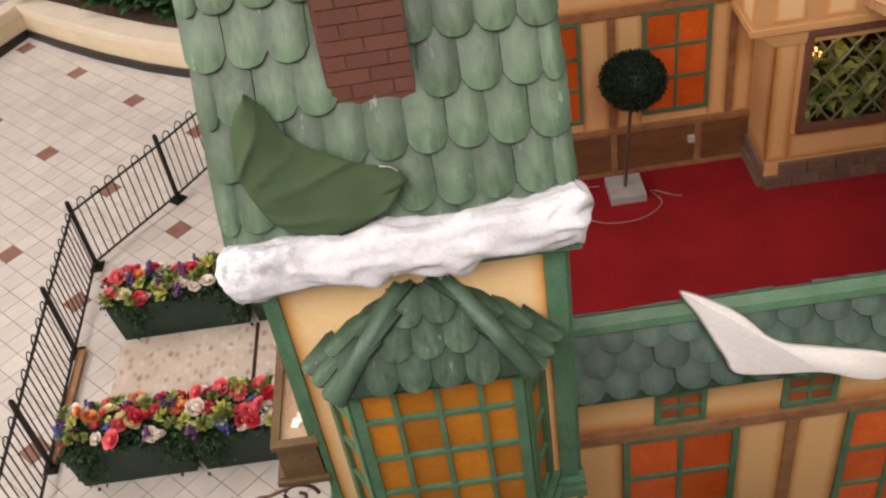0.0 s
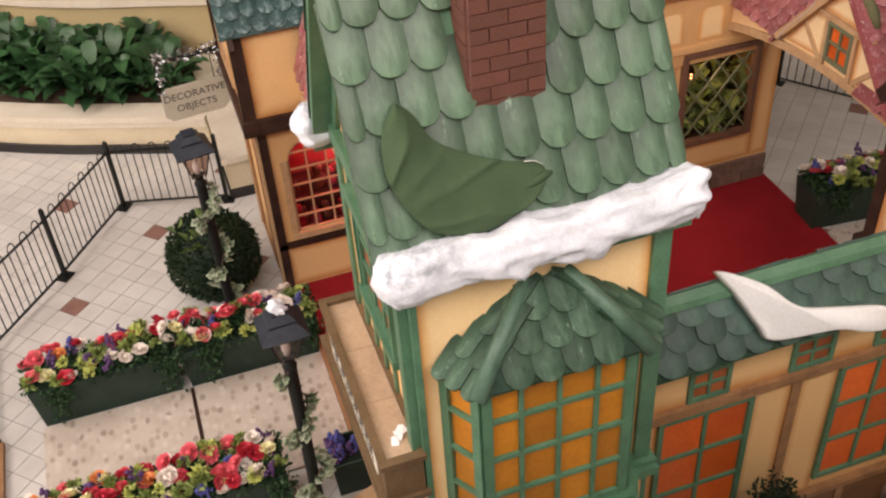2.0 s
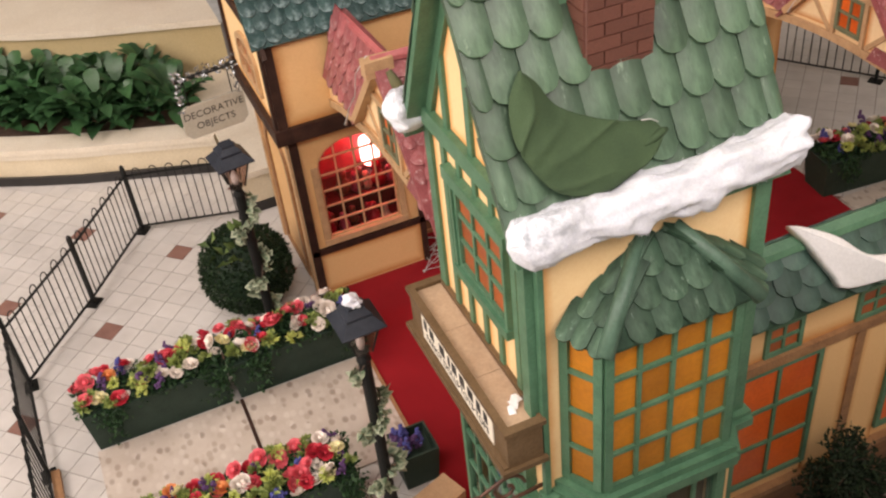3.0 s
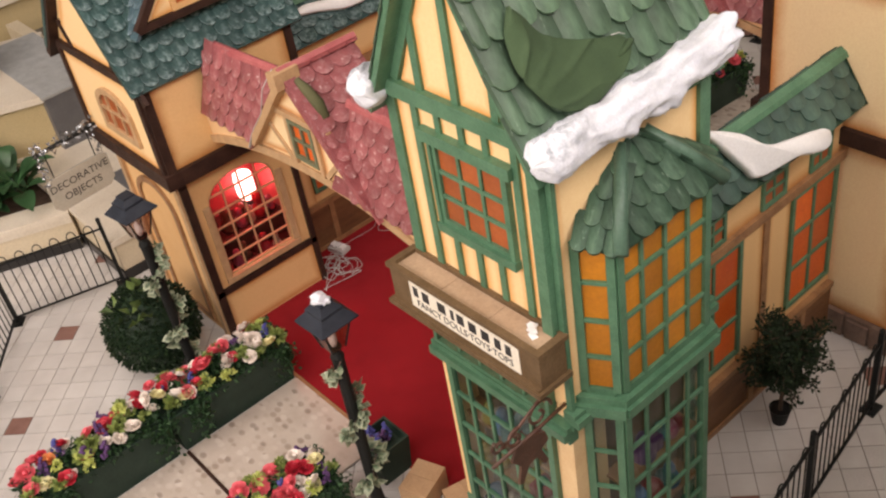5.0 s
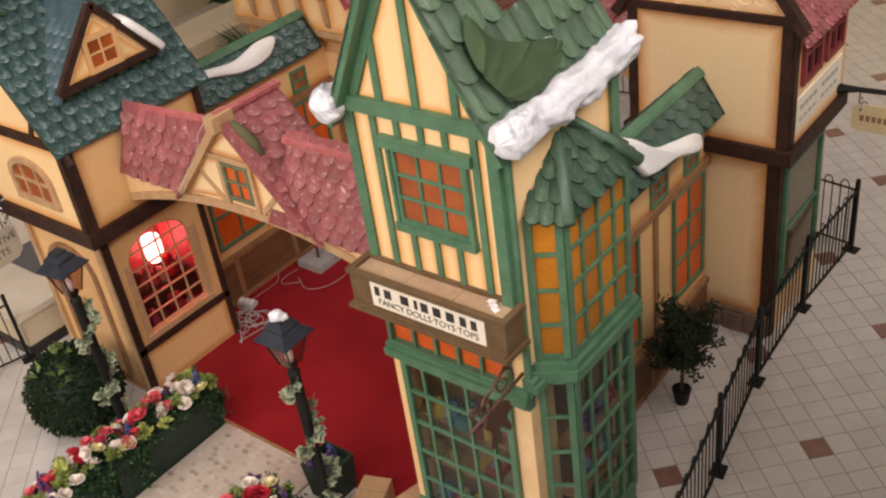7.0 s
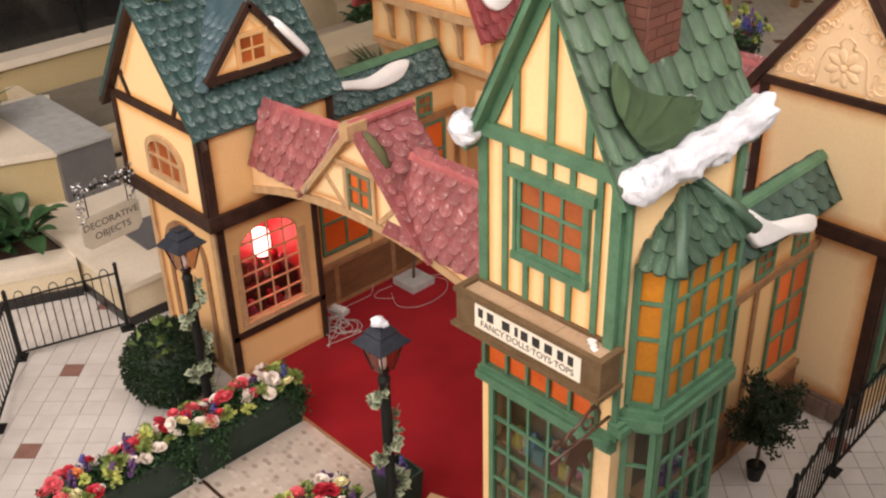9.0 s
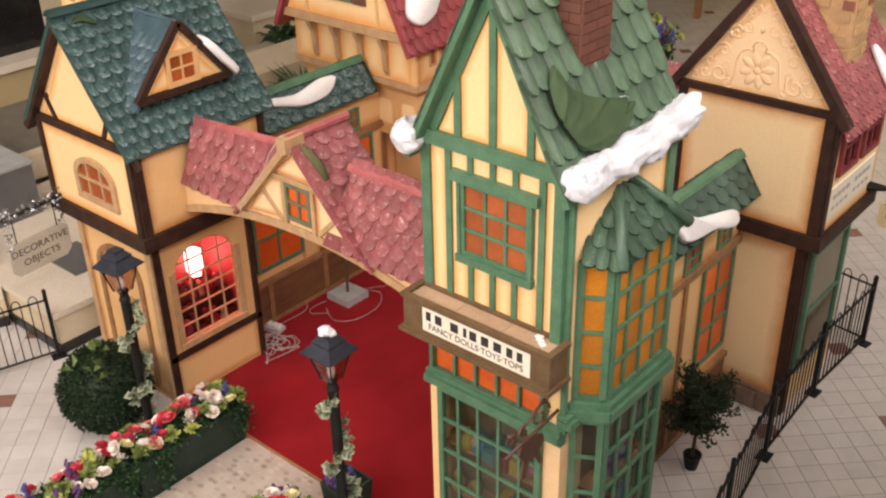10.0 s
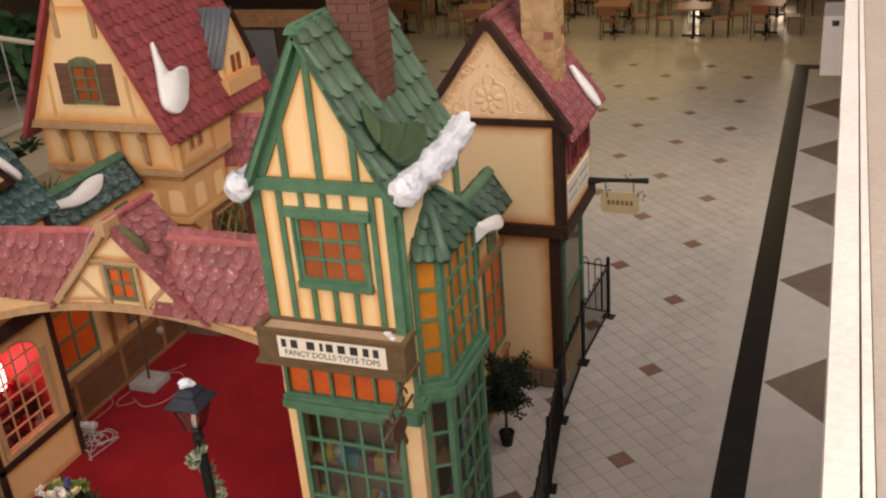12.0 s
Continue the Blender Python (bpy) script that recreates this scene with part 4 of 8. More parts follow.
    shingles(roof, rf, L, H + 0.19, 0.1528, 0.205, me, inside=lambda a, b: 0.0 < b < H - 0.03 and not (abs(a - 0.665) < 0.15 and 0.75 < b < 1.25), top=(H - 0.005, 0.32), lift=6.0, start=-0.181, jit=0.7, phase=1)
    me2 = shingle_mesh("tower_back_shingle", 0.1375, 0.32, 0.006, SH_GREEN, 0.002, 0.44, "brushed_lit")
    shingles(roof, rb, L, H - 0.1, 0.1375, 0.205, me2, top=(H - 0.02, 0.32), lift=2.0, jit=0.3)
    ridge_cap(roof, (-0.365, TW_RY, TW_RIDGE - 0.012), (1.015, TW_RY, TW_RIDGE - 0.012), 0.10, GREEN, 0.03)
    # chimney
    ch = part("chimney", wbox(0.165, 0.475, 3.57, 3.88, 4.0, 5.6), MORTAR, root, "tapered brown brick chimney")
    bme = brick_mesh("chimney_brick", BRICK)
    cf = Face((0.165, 3.57, 4.0), (1, 0, 0), (0, 0, 1))
    bricks(ch, cf, 0, 0.31, 0, 1.6, 0.155, 0.062, bme)
    bricks(ch, Face((0.165, 3.88, 4.0), (0, -1, 0), (0, 0, 1)), 0, 0.31, 0, 1.6, 0.155, 0.062, bme)
    # belt mouldings over the shop windows
    for f, a0, a1 in ((g, 0.02, W + 0.03), (fr, -0.03, 0.10), (fr, D - 0.12, D + 0.03)):
        for b0, b1, c in ((1.765, 1.805, 0.05), (1.805, 1.865, 0.09), (1.865, 1.90, 0.065)):
            o = 0.0 if f is g else 0.003
            lift = 0.0 if f is g else 0.10 if a0 < 0.5 else 0.135
            part("moulding", box(bmesh.new(), f, a0, a1, b0 + o + lift, b1 - o + lift, -0.02, c), GREEN, root, bevel=0.006)
    # strip of small panes under the sign
    window(root, g, 0.05, 1.03, 1.895, 2.30, 5, 1, GREEN, ORANGE, 0.03, 0.024, 0.055, "low strip window with orange panes")
    # bay window
    bay(root, 1.98, 3.10, True)
    # shop window storey
    for x, y in ((TWX0, TWY0), (TWX0, TWY1 - 0.10), (TWX1 - 0.10, TWY0), (TWX1 - 0.10, TWY1 - 0.10)):
        w = 0.10
        part("corner_pier", wbox(x + 0.004, x + w, y + 0.004, y + w, 0.0, 1.985), CREAM, root, bevel=0.008)
    part("corner_pier", wbox(TWX0 - 0.004, TWX0 + 0.11, TWY0 - 0.004, TWY0 + 0.13, 0.0, 1.93), PALE, root, bevel=0.02)
    part("front_wall", wbox(-0.105, 0.05, TWY0 + 0.002, TWY0 + 0.03, 0.0, 1.99), PALE, root)
    part("front_wall", wbox(0.79, 0.856, TWY0 + 0.002, TWY0 + 0.03, 0.0, 1.99), PALE, root)
    part("back_wall", wbox(TWX0 + 0.1, TWX1 - 0.1, TWY1 - 0.06, TWY1 - 0.02, 0.0, 1.98), CREAM_TAN, root)
    part("back_wall", wbox(TWX1 - 0.05, TWX1 - 0.01, TWY0 + 0.1, TWY1 - 0.1, 0.0, 1.98), CREAM_TAN, root)
    part("display_floor", wbox(TWX0 + 0.02, TWX1 - 0.05, TWY0 + 0.02, TWY1 - 0.06, 0.0, 0.32), DARKWOOD, root)
    for z in (0.75, 1.2):
        part("shelf", wbox(TWX0 + 0.05, TWX0 + 0.20, TWY0 + 0.12, TWY1 - 0.06, z, z + 0.022), MIDWOOD, root)
        part("shelf", wbox(0.03, 0.71, 3.17, TWY0 + 0.02, z, z + 0.022), MIDWOOD, root)
    part("display_back", wbox(TWX0 + 0.20, TWX0 + 0.22, TWY0 + 0.12, TWY1 - 0.06, 0.32, 1.98), SIGNWOOD, root)
    part("display_back", wbox(TWX0 + 0.22, TWX1 - 0.05, TWY0 + 0.02, TWY0 + 0.04, 0.32, 1.98), SIGNWOOD, root)
    part("shop_wall_base", box(bmesh.new(), g, 0.0, W, 0.0, 0.35, -0.03, 0.01), GREEN, root)
    glazed(root, g, 0.10, W - 0.13, 0.35, 1.77, 5, 5)
    # splayed pane beside the pier
    bay(root, 0.0, 1.90, False)
    sign_box(root, g, W)
    return root


def glazed(root, f, a0, a1, b0, b1, nu, nv, c=0.012):
    """Shop window of clear panes between green bars."""
    bm = bmesh.new()
    for q in ((a0, a0 + 0.045, b0, b1), (a1 - 0.045, a1, b0, b1), (a0 + 0.045, a1 - 0.045, b0, b0 + 0.045), (a0 + 0.045, a1 - 0.045, b1 - 0.035, b1)):
        box(bm, f, *q, -0.01 + c, 0.03 + c)
    w = part("shop_window", bm, GREEN, root, "green framed shop window with small clear panes", bevel=0.004)
    du, dv = (a1 - a0) / nu, (b1 - b0) / nv
    for i in range(1, nu):
        part("muntin", box(bmesh.new(), f, a0 + i * du - 0.011, a0 + i * du + 0.011, b0 + 0.04, b1 - 0.03, c, 0.022 + c), GREEN, w)
    for j in range(1, nv):
        part("muntin", box(bmesh.new(), f, a0 + 0.04, a1 - 0.04, b0 + j * dv - 0.011, b0 + j * dv + 0.011, c, 0.024 + c), GREEN, w)
    for i in range(nu):
        for j in range(nv):
            pn = part("pane", box(bmesh.new(), f, a0 + i * du, a0 + (i + 1) * du, b0 + j * dv, b0 + (j + 1) * dv, 0.006 + c, 0.009 + c), GLASS, w)
            pn.visible_shadow = False
    return w


BAY = [(-0.115, TWY0), (0.0, 3.14), (0.728, 3.135), (0.825, TWY0)]


def bay(root, z0, z1, upper):
    """Three-sided bay: amber panes above, shop glass below."""
    lab = "three-sided bay window with amber panes" if upper else "three-sided shop window bay with clear panes"
    b = part("bay_window", poly(bmesh.new(), WORLD, BAY, z0, z0 + 0.05) if upper else poly(bmesh.new(), WORLD, BAY, 0.0, 0.35), GREEN, root, lab)
    zz0 = z0 + 0.10 if upper else 0.35
    for k, (nu) in enumerate((1, 4, 1)):
        p, q = Vector((*BAY[k], 0)), Vector((*BAY[k + 1], 0))
        f = Face(p, q - p, (0, 0, 1))
        L = (q - p).length
        nv = 4 if upper else 5
        rows = (z1 - zz0) / nv
        for a in (0, L):
            part("mullion", box(bmesh.new(), f, max(0, a - 0.045), min(L, a + 0.045), zz0, z1, -0.03, 0.018), GREEN, b, bevel=0.005)
        for i in range(1, nu):
            part("muntin", box(bmesh.new(), f, L * i / nu - 0.011, L * i / nu + 0.011, zz0, z1, -0.004, 0.014), GREEN, b)
        for j in range(0, nv + 1):
            w = 0.028 if j in (0, nv) else 0.011
            part("muntin", box(bmesh.new(), f, 0.03, L - 0.03, zz0 + j * rows - w, zz0 + j * rows + w, -0.004, 0.016), GREEN, b)
        for i in range(nu):
            for j in range(nv):
                pn = part("pane", box(bmesh.new(), f, L * i / nu, L * (i + 1) / nu, zz0 + rows * j, zz0 + rows * (j + 1), -0.012, -0.006), AMBER if upper else GLASS, b)
                if not upper:
                    pn.visible_shadow = False
        if upper:
            for c, b0, b1 in ((0.03, 1.90, 1.94), (0.075, 1.94, 2.01), (0.05, 2.01, 2.06)):
                part("moulding", box(bmesh.new(), f, -0.03, L + 0.03, b0 + 0.003 * (k % 2) - 0.002, b1 - 0.003 * (k % 2) + 0.002, -0.03, c), GREEN, b, bevel=0.005)
    if upper:
        part("bay_back", poly(bmesh.new(), WORLD, [(x * 0.96 + 0.014, y + 0.02 if y < 3.3 else y) for x, y in BAY], z0, z1), AMBER, b)
        # hipped roof of the bay
        za, zt = 3.09, 3.445
        ev = [Vector((-0.165, 3.275, za + 0.035)), Vector((-0.04, 3.075, za)), Vector((0.775, 3.075, za)), Vector((0.90, 3.275, za + 0.03))]
        tp = [Vector((0.29, 3.335, zt)), Vector((0.465, 3.335, zt))]
        bm = bmesh.new()
        e = [bm.verts.new(v) for v in ev]
        t = [bm.verts.new(v) for v in tp]
        lo = [bm.verts.new(v - Vector((0, 0, 0.016))) for v in ev]
        for q in ((e[0], e[1], t[0]), (e[1], e[2], t[1], t[0]), (e[2], e[3], t[1]), (e[0], t[0], t[1], e[3]), (lo[0], lo[1], e[1], e[0]), (lo[1], lo[2], e[2], e[1]), (lo[2], lo[3], e[3], e[2]), (lo[3], lo[2], lo[1], lo[0]), (lo[0], e[0], e[3], lo[3])):
            bm.faces.new(q)
        rf = part("bay_roof", bm, SH_DGREEN, root, "small hipped roof of dark green shingles")
        me = shingle_mesh("bay_shingle", 0.136, 0.22, 0.020, SH_DGREEN, 0.014, 0.46, "brushed_lit")
        me_side = shingle_mesh("bay_side_shingle", 0.08, 0.21, 0.014, SH_DGREEN, 0.008, 0.46, "brushed_lit")
        for p, q, top0, top1 in ((ev[0], ev[1], tp[0], tp[0]), (ev[1], ev[2], tp[0], tp[1]), (ev[2], ev[3], tp[1], tp[1])):
            u = (q - p).normalized()
            nrm = u.cross(((top0 + top1) / 2) - p).normalized()
            v = nrm.cross(u)
            f = Face(p, u, v)
            L = (q - p).length
            H = (top0 - p).dot(v)
            l0, l1 = (top0 - p).dot(u), (top1 - p).dot(u)
            def inside(a, b, L=L, H=H, l0=l0, l1=l1):
                k = b / H
                g = 0.04 if L > 0.5 else -0.02
                return k < 1.0 and l0 * k + g < a < L + (l1 - L) * k - g
            shingles(rf, f, L, H + 0.06, 0.136 if L > 0.5 else 0.08, 0.135, me if L > 0.5 else me_side, inside, lift=8 if L > 0.5 else 5, start=-0.016 if L > 0.5 else -0.03)
        for p, q in ((ev[1], tp[0]), (ev[2], tp[1])):
            bm = tube(bmesh.new(), [p + Vector((0, -0.004, -0.010)), (p + q) / 2 + Vector((0, -0.006, -0.002)), q + Vector((0, 0, -0.004))], [0.043, 0.040, 0.032], 10)
            part("hip_cap", bm, HIP, rf, smooth=True)


def sign_box(root, g, W):
    """The shop's long sign box with open top and lettered plate."""
    a0, a1 = -0.03, W + 0.035
    bm = bmesh.new()
    box(bm, g, a0, a1, 2.32, 2.34, 0.02, 0.235)
    box(bm, g, a0, a1, 2.34, 2.56, 0.195, 0.21)
    box(bm, g, a0, a0 + 0.02, 2.34, 2.56, 0.02, 0.195)
    box(bm, g, a1 - 0.02, a1, 2.34, 2.56, 0.02, 0.195)
    s = part("sign_box", bm, SIGNWOOD, root, "brown sign box with cream lettered plate", bevel=0.004)
    bm = bmesh.new()
    box(bm, g, a0 - 0.015, a1 + 0.015, 2.555, 2.585, 0.185, 0.225)
    box(bm, g, a0 + 0.03, a1 - 0.03, 2.555, 2.585, 0.004, 0.03)
    box(bm, g, a0 - 0.015, a0 + 0.03, 2.555, 2.585, 0.004, 0.185)
    box(bm, g, a1 - 0.03, a1 + 0.015, 2.555, 2.585, 0.004, 0.185)
    part("rim", bm, SIGNWOOD, s, bevel=0.005)
    bm = bmesh.new()
    box(bm, g, a0 - 0.02, a1 + 0.02, 2.295, 2.325, 0.0, 0.25)
    part("lower_rim", bm, SIGNWOOD, s, bevel=0.006)
    for k in range(3):
        x = a0 + 0.03 + k * (a1 - a0 - 0.06) / 3
        part("board", box(bmesh.new(), g, x, x + (a1 - a0 - 0.06) / 3 - 0.004, 2.548, 2.560, 0.032, 0.1845), SIGNTOP, s)
    part("plate", box(bmesh.new(), g, 0.145, 1.03, 2.355, 2.535, 0.208, 0.216), PLATE, s, bevel=0.002)
    # the shop owner's name stands as bars of the same size
    for x0, w in ((0.185, 0.045), (0.245, 0.062), (0.345, 0.072), (0.427, 0.030), (0.467, 0.062), (0.539, 0.066), (0.615, 0.068), (0.693, 0.052), (0.755, 0.048)):
        x = 0.178 + 1.32 * (x0 - 0.185)
        part("name_bar", box(bmesh.new(), g, x, x + w * 0.9, 2.446, 2.514, 0.214, 0.2185), INK, s)
    text_line(s, ["FANCY ", "DOLLS\u00b7", "TOYS\u00b7", "TOPS"], g, 0.588, 2.400, 0.066, INK, 0.2165)


tower_house()

# torn paper scraps lying on the sign's boards
scrap = bmesh.new()
for k in range(3):
    c = Vector((-0.33 + 0.022 * k, 3.43 + 0.025 * k, 2.563 + 0.005 * k))
    r = [scrap.verts.new(c + Vector((0.034 * math.cos(t * 1.26 + k) * (0.6 + 0.4 * (t % 2)), 0.036 * math.sin(t * 1.26 + k), 0.005 * (t % 3)))) for t in range(5)]
    scrap.faces.new(r)
ob = part("paper_scrap", scrap, PAPER)
so = ob.modifiers.new("thickness", "SOLIDIFY")
so.thickness = 0.002
tagged(ob, "torn white paper scrap on the sign box", "paper")

sn = snow_tube(None, (-0.355, 3.245, 3.70), (1.04, 3.28, 3.69), 0.106, "", 230, 3, kick=0.5)
tagged(sn, "thick roll of white cotton snow along the tower's eave", "snow")
sn = snow_tube(None, (-0.40, 4.50, 3.68), (0.30, 4.53, 3.66), 0.098, "", 90, 7)
tagged(sn, "white cotton snow on the tower's rear eave", "snow")


def felt_leaf():
    """A limp felt leaf lying on the shingles: a crescent with folds running to its tip."""
    slope = Vector((0, 1, 2.0))
    f = Face((-0.30, 3.30, 3.63), (1, 0, 0), slope)
    upper = [(0.154, 0.694), (0.216, 0.632), (0.28, 0.517), (0.414, 0.432), (0.534, 0.382), (0.657, 0.349), (0.688, 0.301)]
    lower = [(0.154, 0.694), (0.085, 0.588), (0.066, 0.463), (0.086, 0.351), (0.195, 0.18), (0.40, 0.13), (0.613, 0.206), (0.688, 0.301)]
    def along(pts, u):
        x = u * (len(pts) - 1)
        i = min(int(x), len(pts) - 2)
        p0, p1, p2, p3 = (Vector(pts[max(0, min(len(pts) - 1, i + k))]) for k in (-1, 0, 1, 2))
        x -= i
        return 0.5 * ((2 * p1) + (p2 - p0) * x + (2 * p0 - 5 * p1 + 4 * p2 - p3) * x * x + (3 * p1 - p0 - 3 * p2 + p3) * x ** 3)
    bm = bmesh.new()
    n, k = 64, 44
    grid = []
    for i in range(n + 1):
        u = i / n
        hi, lo = along(upper, u), along(lower, u)
        row = []
        for j in range(k + 1):
            w = j / k
            q = lo.lerp(hi, w)
            th = math.atan2(q.y - 0.20, q.x + 0.02) * 17 + 2.4 * noise.noise(Vector((q.x * 5, q.y * 5, 2)))
            reach = min(1.0, 7 * u, 8 * (1 - u)) * (0.35 + 1.1 * max(0.0, 0.4 + noise.noise(Vector((q.x * 6, q.y * 6, 9)))))
            fold = 0.020 * (1 - abs(math.sin(th * 0.5))) ** 2.5 * reach + 0.010 * noise.noise(Vector((q.x * 6, q.y * 7, 0)))
            lift = 0.030 * math.sin(math.pi * w) + 0.045 * u * u
            row.append(bm.verts.new(f.p(q.x, q.y, 0.058 + fold + lift)))
        grid.append(row)
    for i in range(n):
        for j in range(k):
            bm.faces.new((grid[i][j], grid[i + 1][j], grid[i + 1][j + 1], grid[i][j + 1]))
    bmesh.ops.remove_doubles(bm, verts=bm.verts, dist=0.0005)
    ob = part("felt_leaf", bm, LEAFCLOTH, None, smooth=True)
    so = ob.modifiers.new("thickness", "SOLIDIFY")
    so.thickness = 0.006
    part("rolled_tip", tube(bmesh.new(), [f.p(0.585, 0.262, 0.110), f.p(0.63, 0.282, 0.124), f.p(0.67, 0.300, 0.128), f.p(0.70, 0.302, 0.120)], [0.006, 0.017, 0.019, 0.008], 10), LEAFCLOTH, ob, "rolled end of the felt leaf", smooth=True)
    part("wire", tube(bmesh.new(), [f.p(0.60, 0.366, 0.108), f.p(0.64, 0.360, 0.116), f.p(0.668, 0.340, 0.120)], 0.0022, 6), CABLE, ob, "thin white wire at the leaf's rim", smooth=True)
    return tagged(ob, "large wrinkled olive felt leaf lying on the roof", "leaf decoration")


felt_leaf()


def wrought_bracket():
    """Scrolled iron bracket with a hanging figure-shaped shop sign."""
    root = thing("iron_bracket", (-0.30, 3.42, 1.9), "brown scrolled iron sign bracket beside the shop window", "bracket")
    bm = bmesh.new()
    for k, (r0, cx, cz) in enumerate(((0.10, -0.42, 2.10), (0.07, -0.60, 2.06), (0.05, -0.72, 2.10))):
        pts = [(cx + r0 * (1 - t / 26) * math.cos(t * 0.36 + k), 3.36 + 0.0 * t, cz + r0 * (1 - t / 26) * math.sin(t * 0.36 + k)) for t in range(22)]
        tube(bm, pts, 0.010, 6)
    part("scroll", bm, RUSTIRON, root, smooth=True)
    part("arm", tube(bmesh.new(), [(-0.22, 3.36, 2.02), (-0.45, 3.36, 2.0), (-0.78, 3.36, 1.98)], 0.012, 6), RUSTIRON, root, smooth=True)
    part("arm", tube(bmesh.new(), [(-0.22, 3.36, 2.22), (-0.40, 3.36, 2.20), (-0.70, 3.36, 2.06)], 0.010, 6), RUSTIRON, root, smooth=True)
    f = Face((-0.68, 3.36, 1.68), (0.7, 0, 0.0), (0, 0, 1))
    bm = poly(bmesh.new(), f, [(0.10, 0.44), (0.16, 0.42), (0.26, 0.44), (0.40, 0.36), (0.42, 0.27), (0.34, 0.22), (0.40, 0.06), (0.36, 0.04), (0.28, 0.18), (0.20, 0.16), (0.12, 0.02), (0.08, 0.04), (0.12, 0.22), (0.04, 0.32)], -0.012, 0.012)
    for v in bm.verts:
        v.co = f.o + (v.co - f.o) * 0.72
    part("hanging_shape", bm, RUSTIRON, root, bevel=0.004)


wrought_bracket()


def toy(kind, at, s, k):
    root = None
    bm = bmesh.new()
    if kind == 0:
        bmesh.ops.create_icosphere(bm, subdivisions=2, radius=s, matrix=Matrix.Translation((at[0], at[1], at[2] + s)))
        name, lab = "toy_ball", "glossy toy ball on display"
    elif kind == 1:
        wbox(at[0] - s, at[0] + s, at[1] - s * 0.7, at[1] + s * 0.7, at[2], at[2] + s * 1.6, bm)
        bmesh.ops.bevel(bm, geom=bm.edges[:], offset=s * 0.12, segments=2, affect="EDGES")
        name, lab = "toy_box", "wrapped toy box on display"
    else:
        lathe(bm, [(s * 0.9, 0), (s, s * 0.3), (s * 0.7, s * 1.2), (s * 0.45, s * 1.5), (s * 0.55, s * 1.9), (s * 0.35, s * 2.4), (s * 0.05, s * 2.5)], at, 12)
        name, lab = "stuffed_toy", "soft stuffed toy on display"
    ob = part(name, bm, TOYS[k % len(TOYS)], None, smooth=kind != 1)
    return tagged(ob, lab + " in the shop window", "toy", "toys in the shop window")


rt = random.Random(5)
for z, n in ((0.32, 18), (0.775, 16), (1.225, 16)):
    for k in range(n):
        # a row behind the gable glass, then a row in the bay
        if k % 3 < 2:
            x, y = rt.uniform(-0.13, -0.09), rt.uniform(3.50, 4.32)
        else:
            x, y = rt.uniform(0.08, 0.66), rt.uniform(3.245, 3.265)
        toy(rt.randrange(3), (x, y, z), rt.uniform(0.05, 0.085), rt.choice((0, 0, 1, 2, 2, 3, 4, 5, 7)))


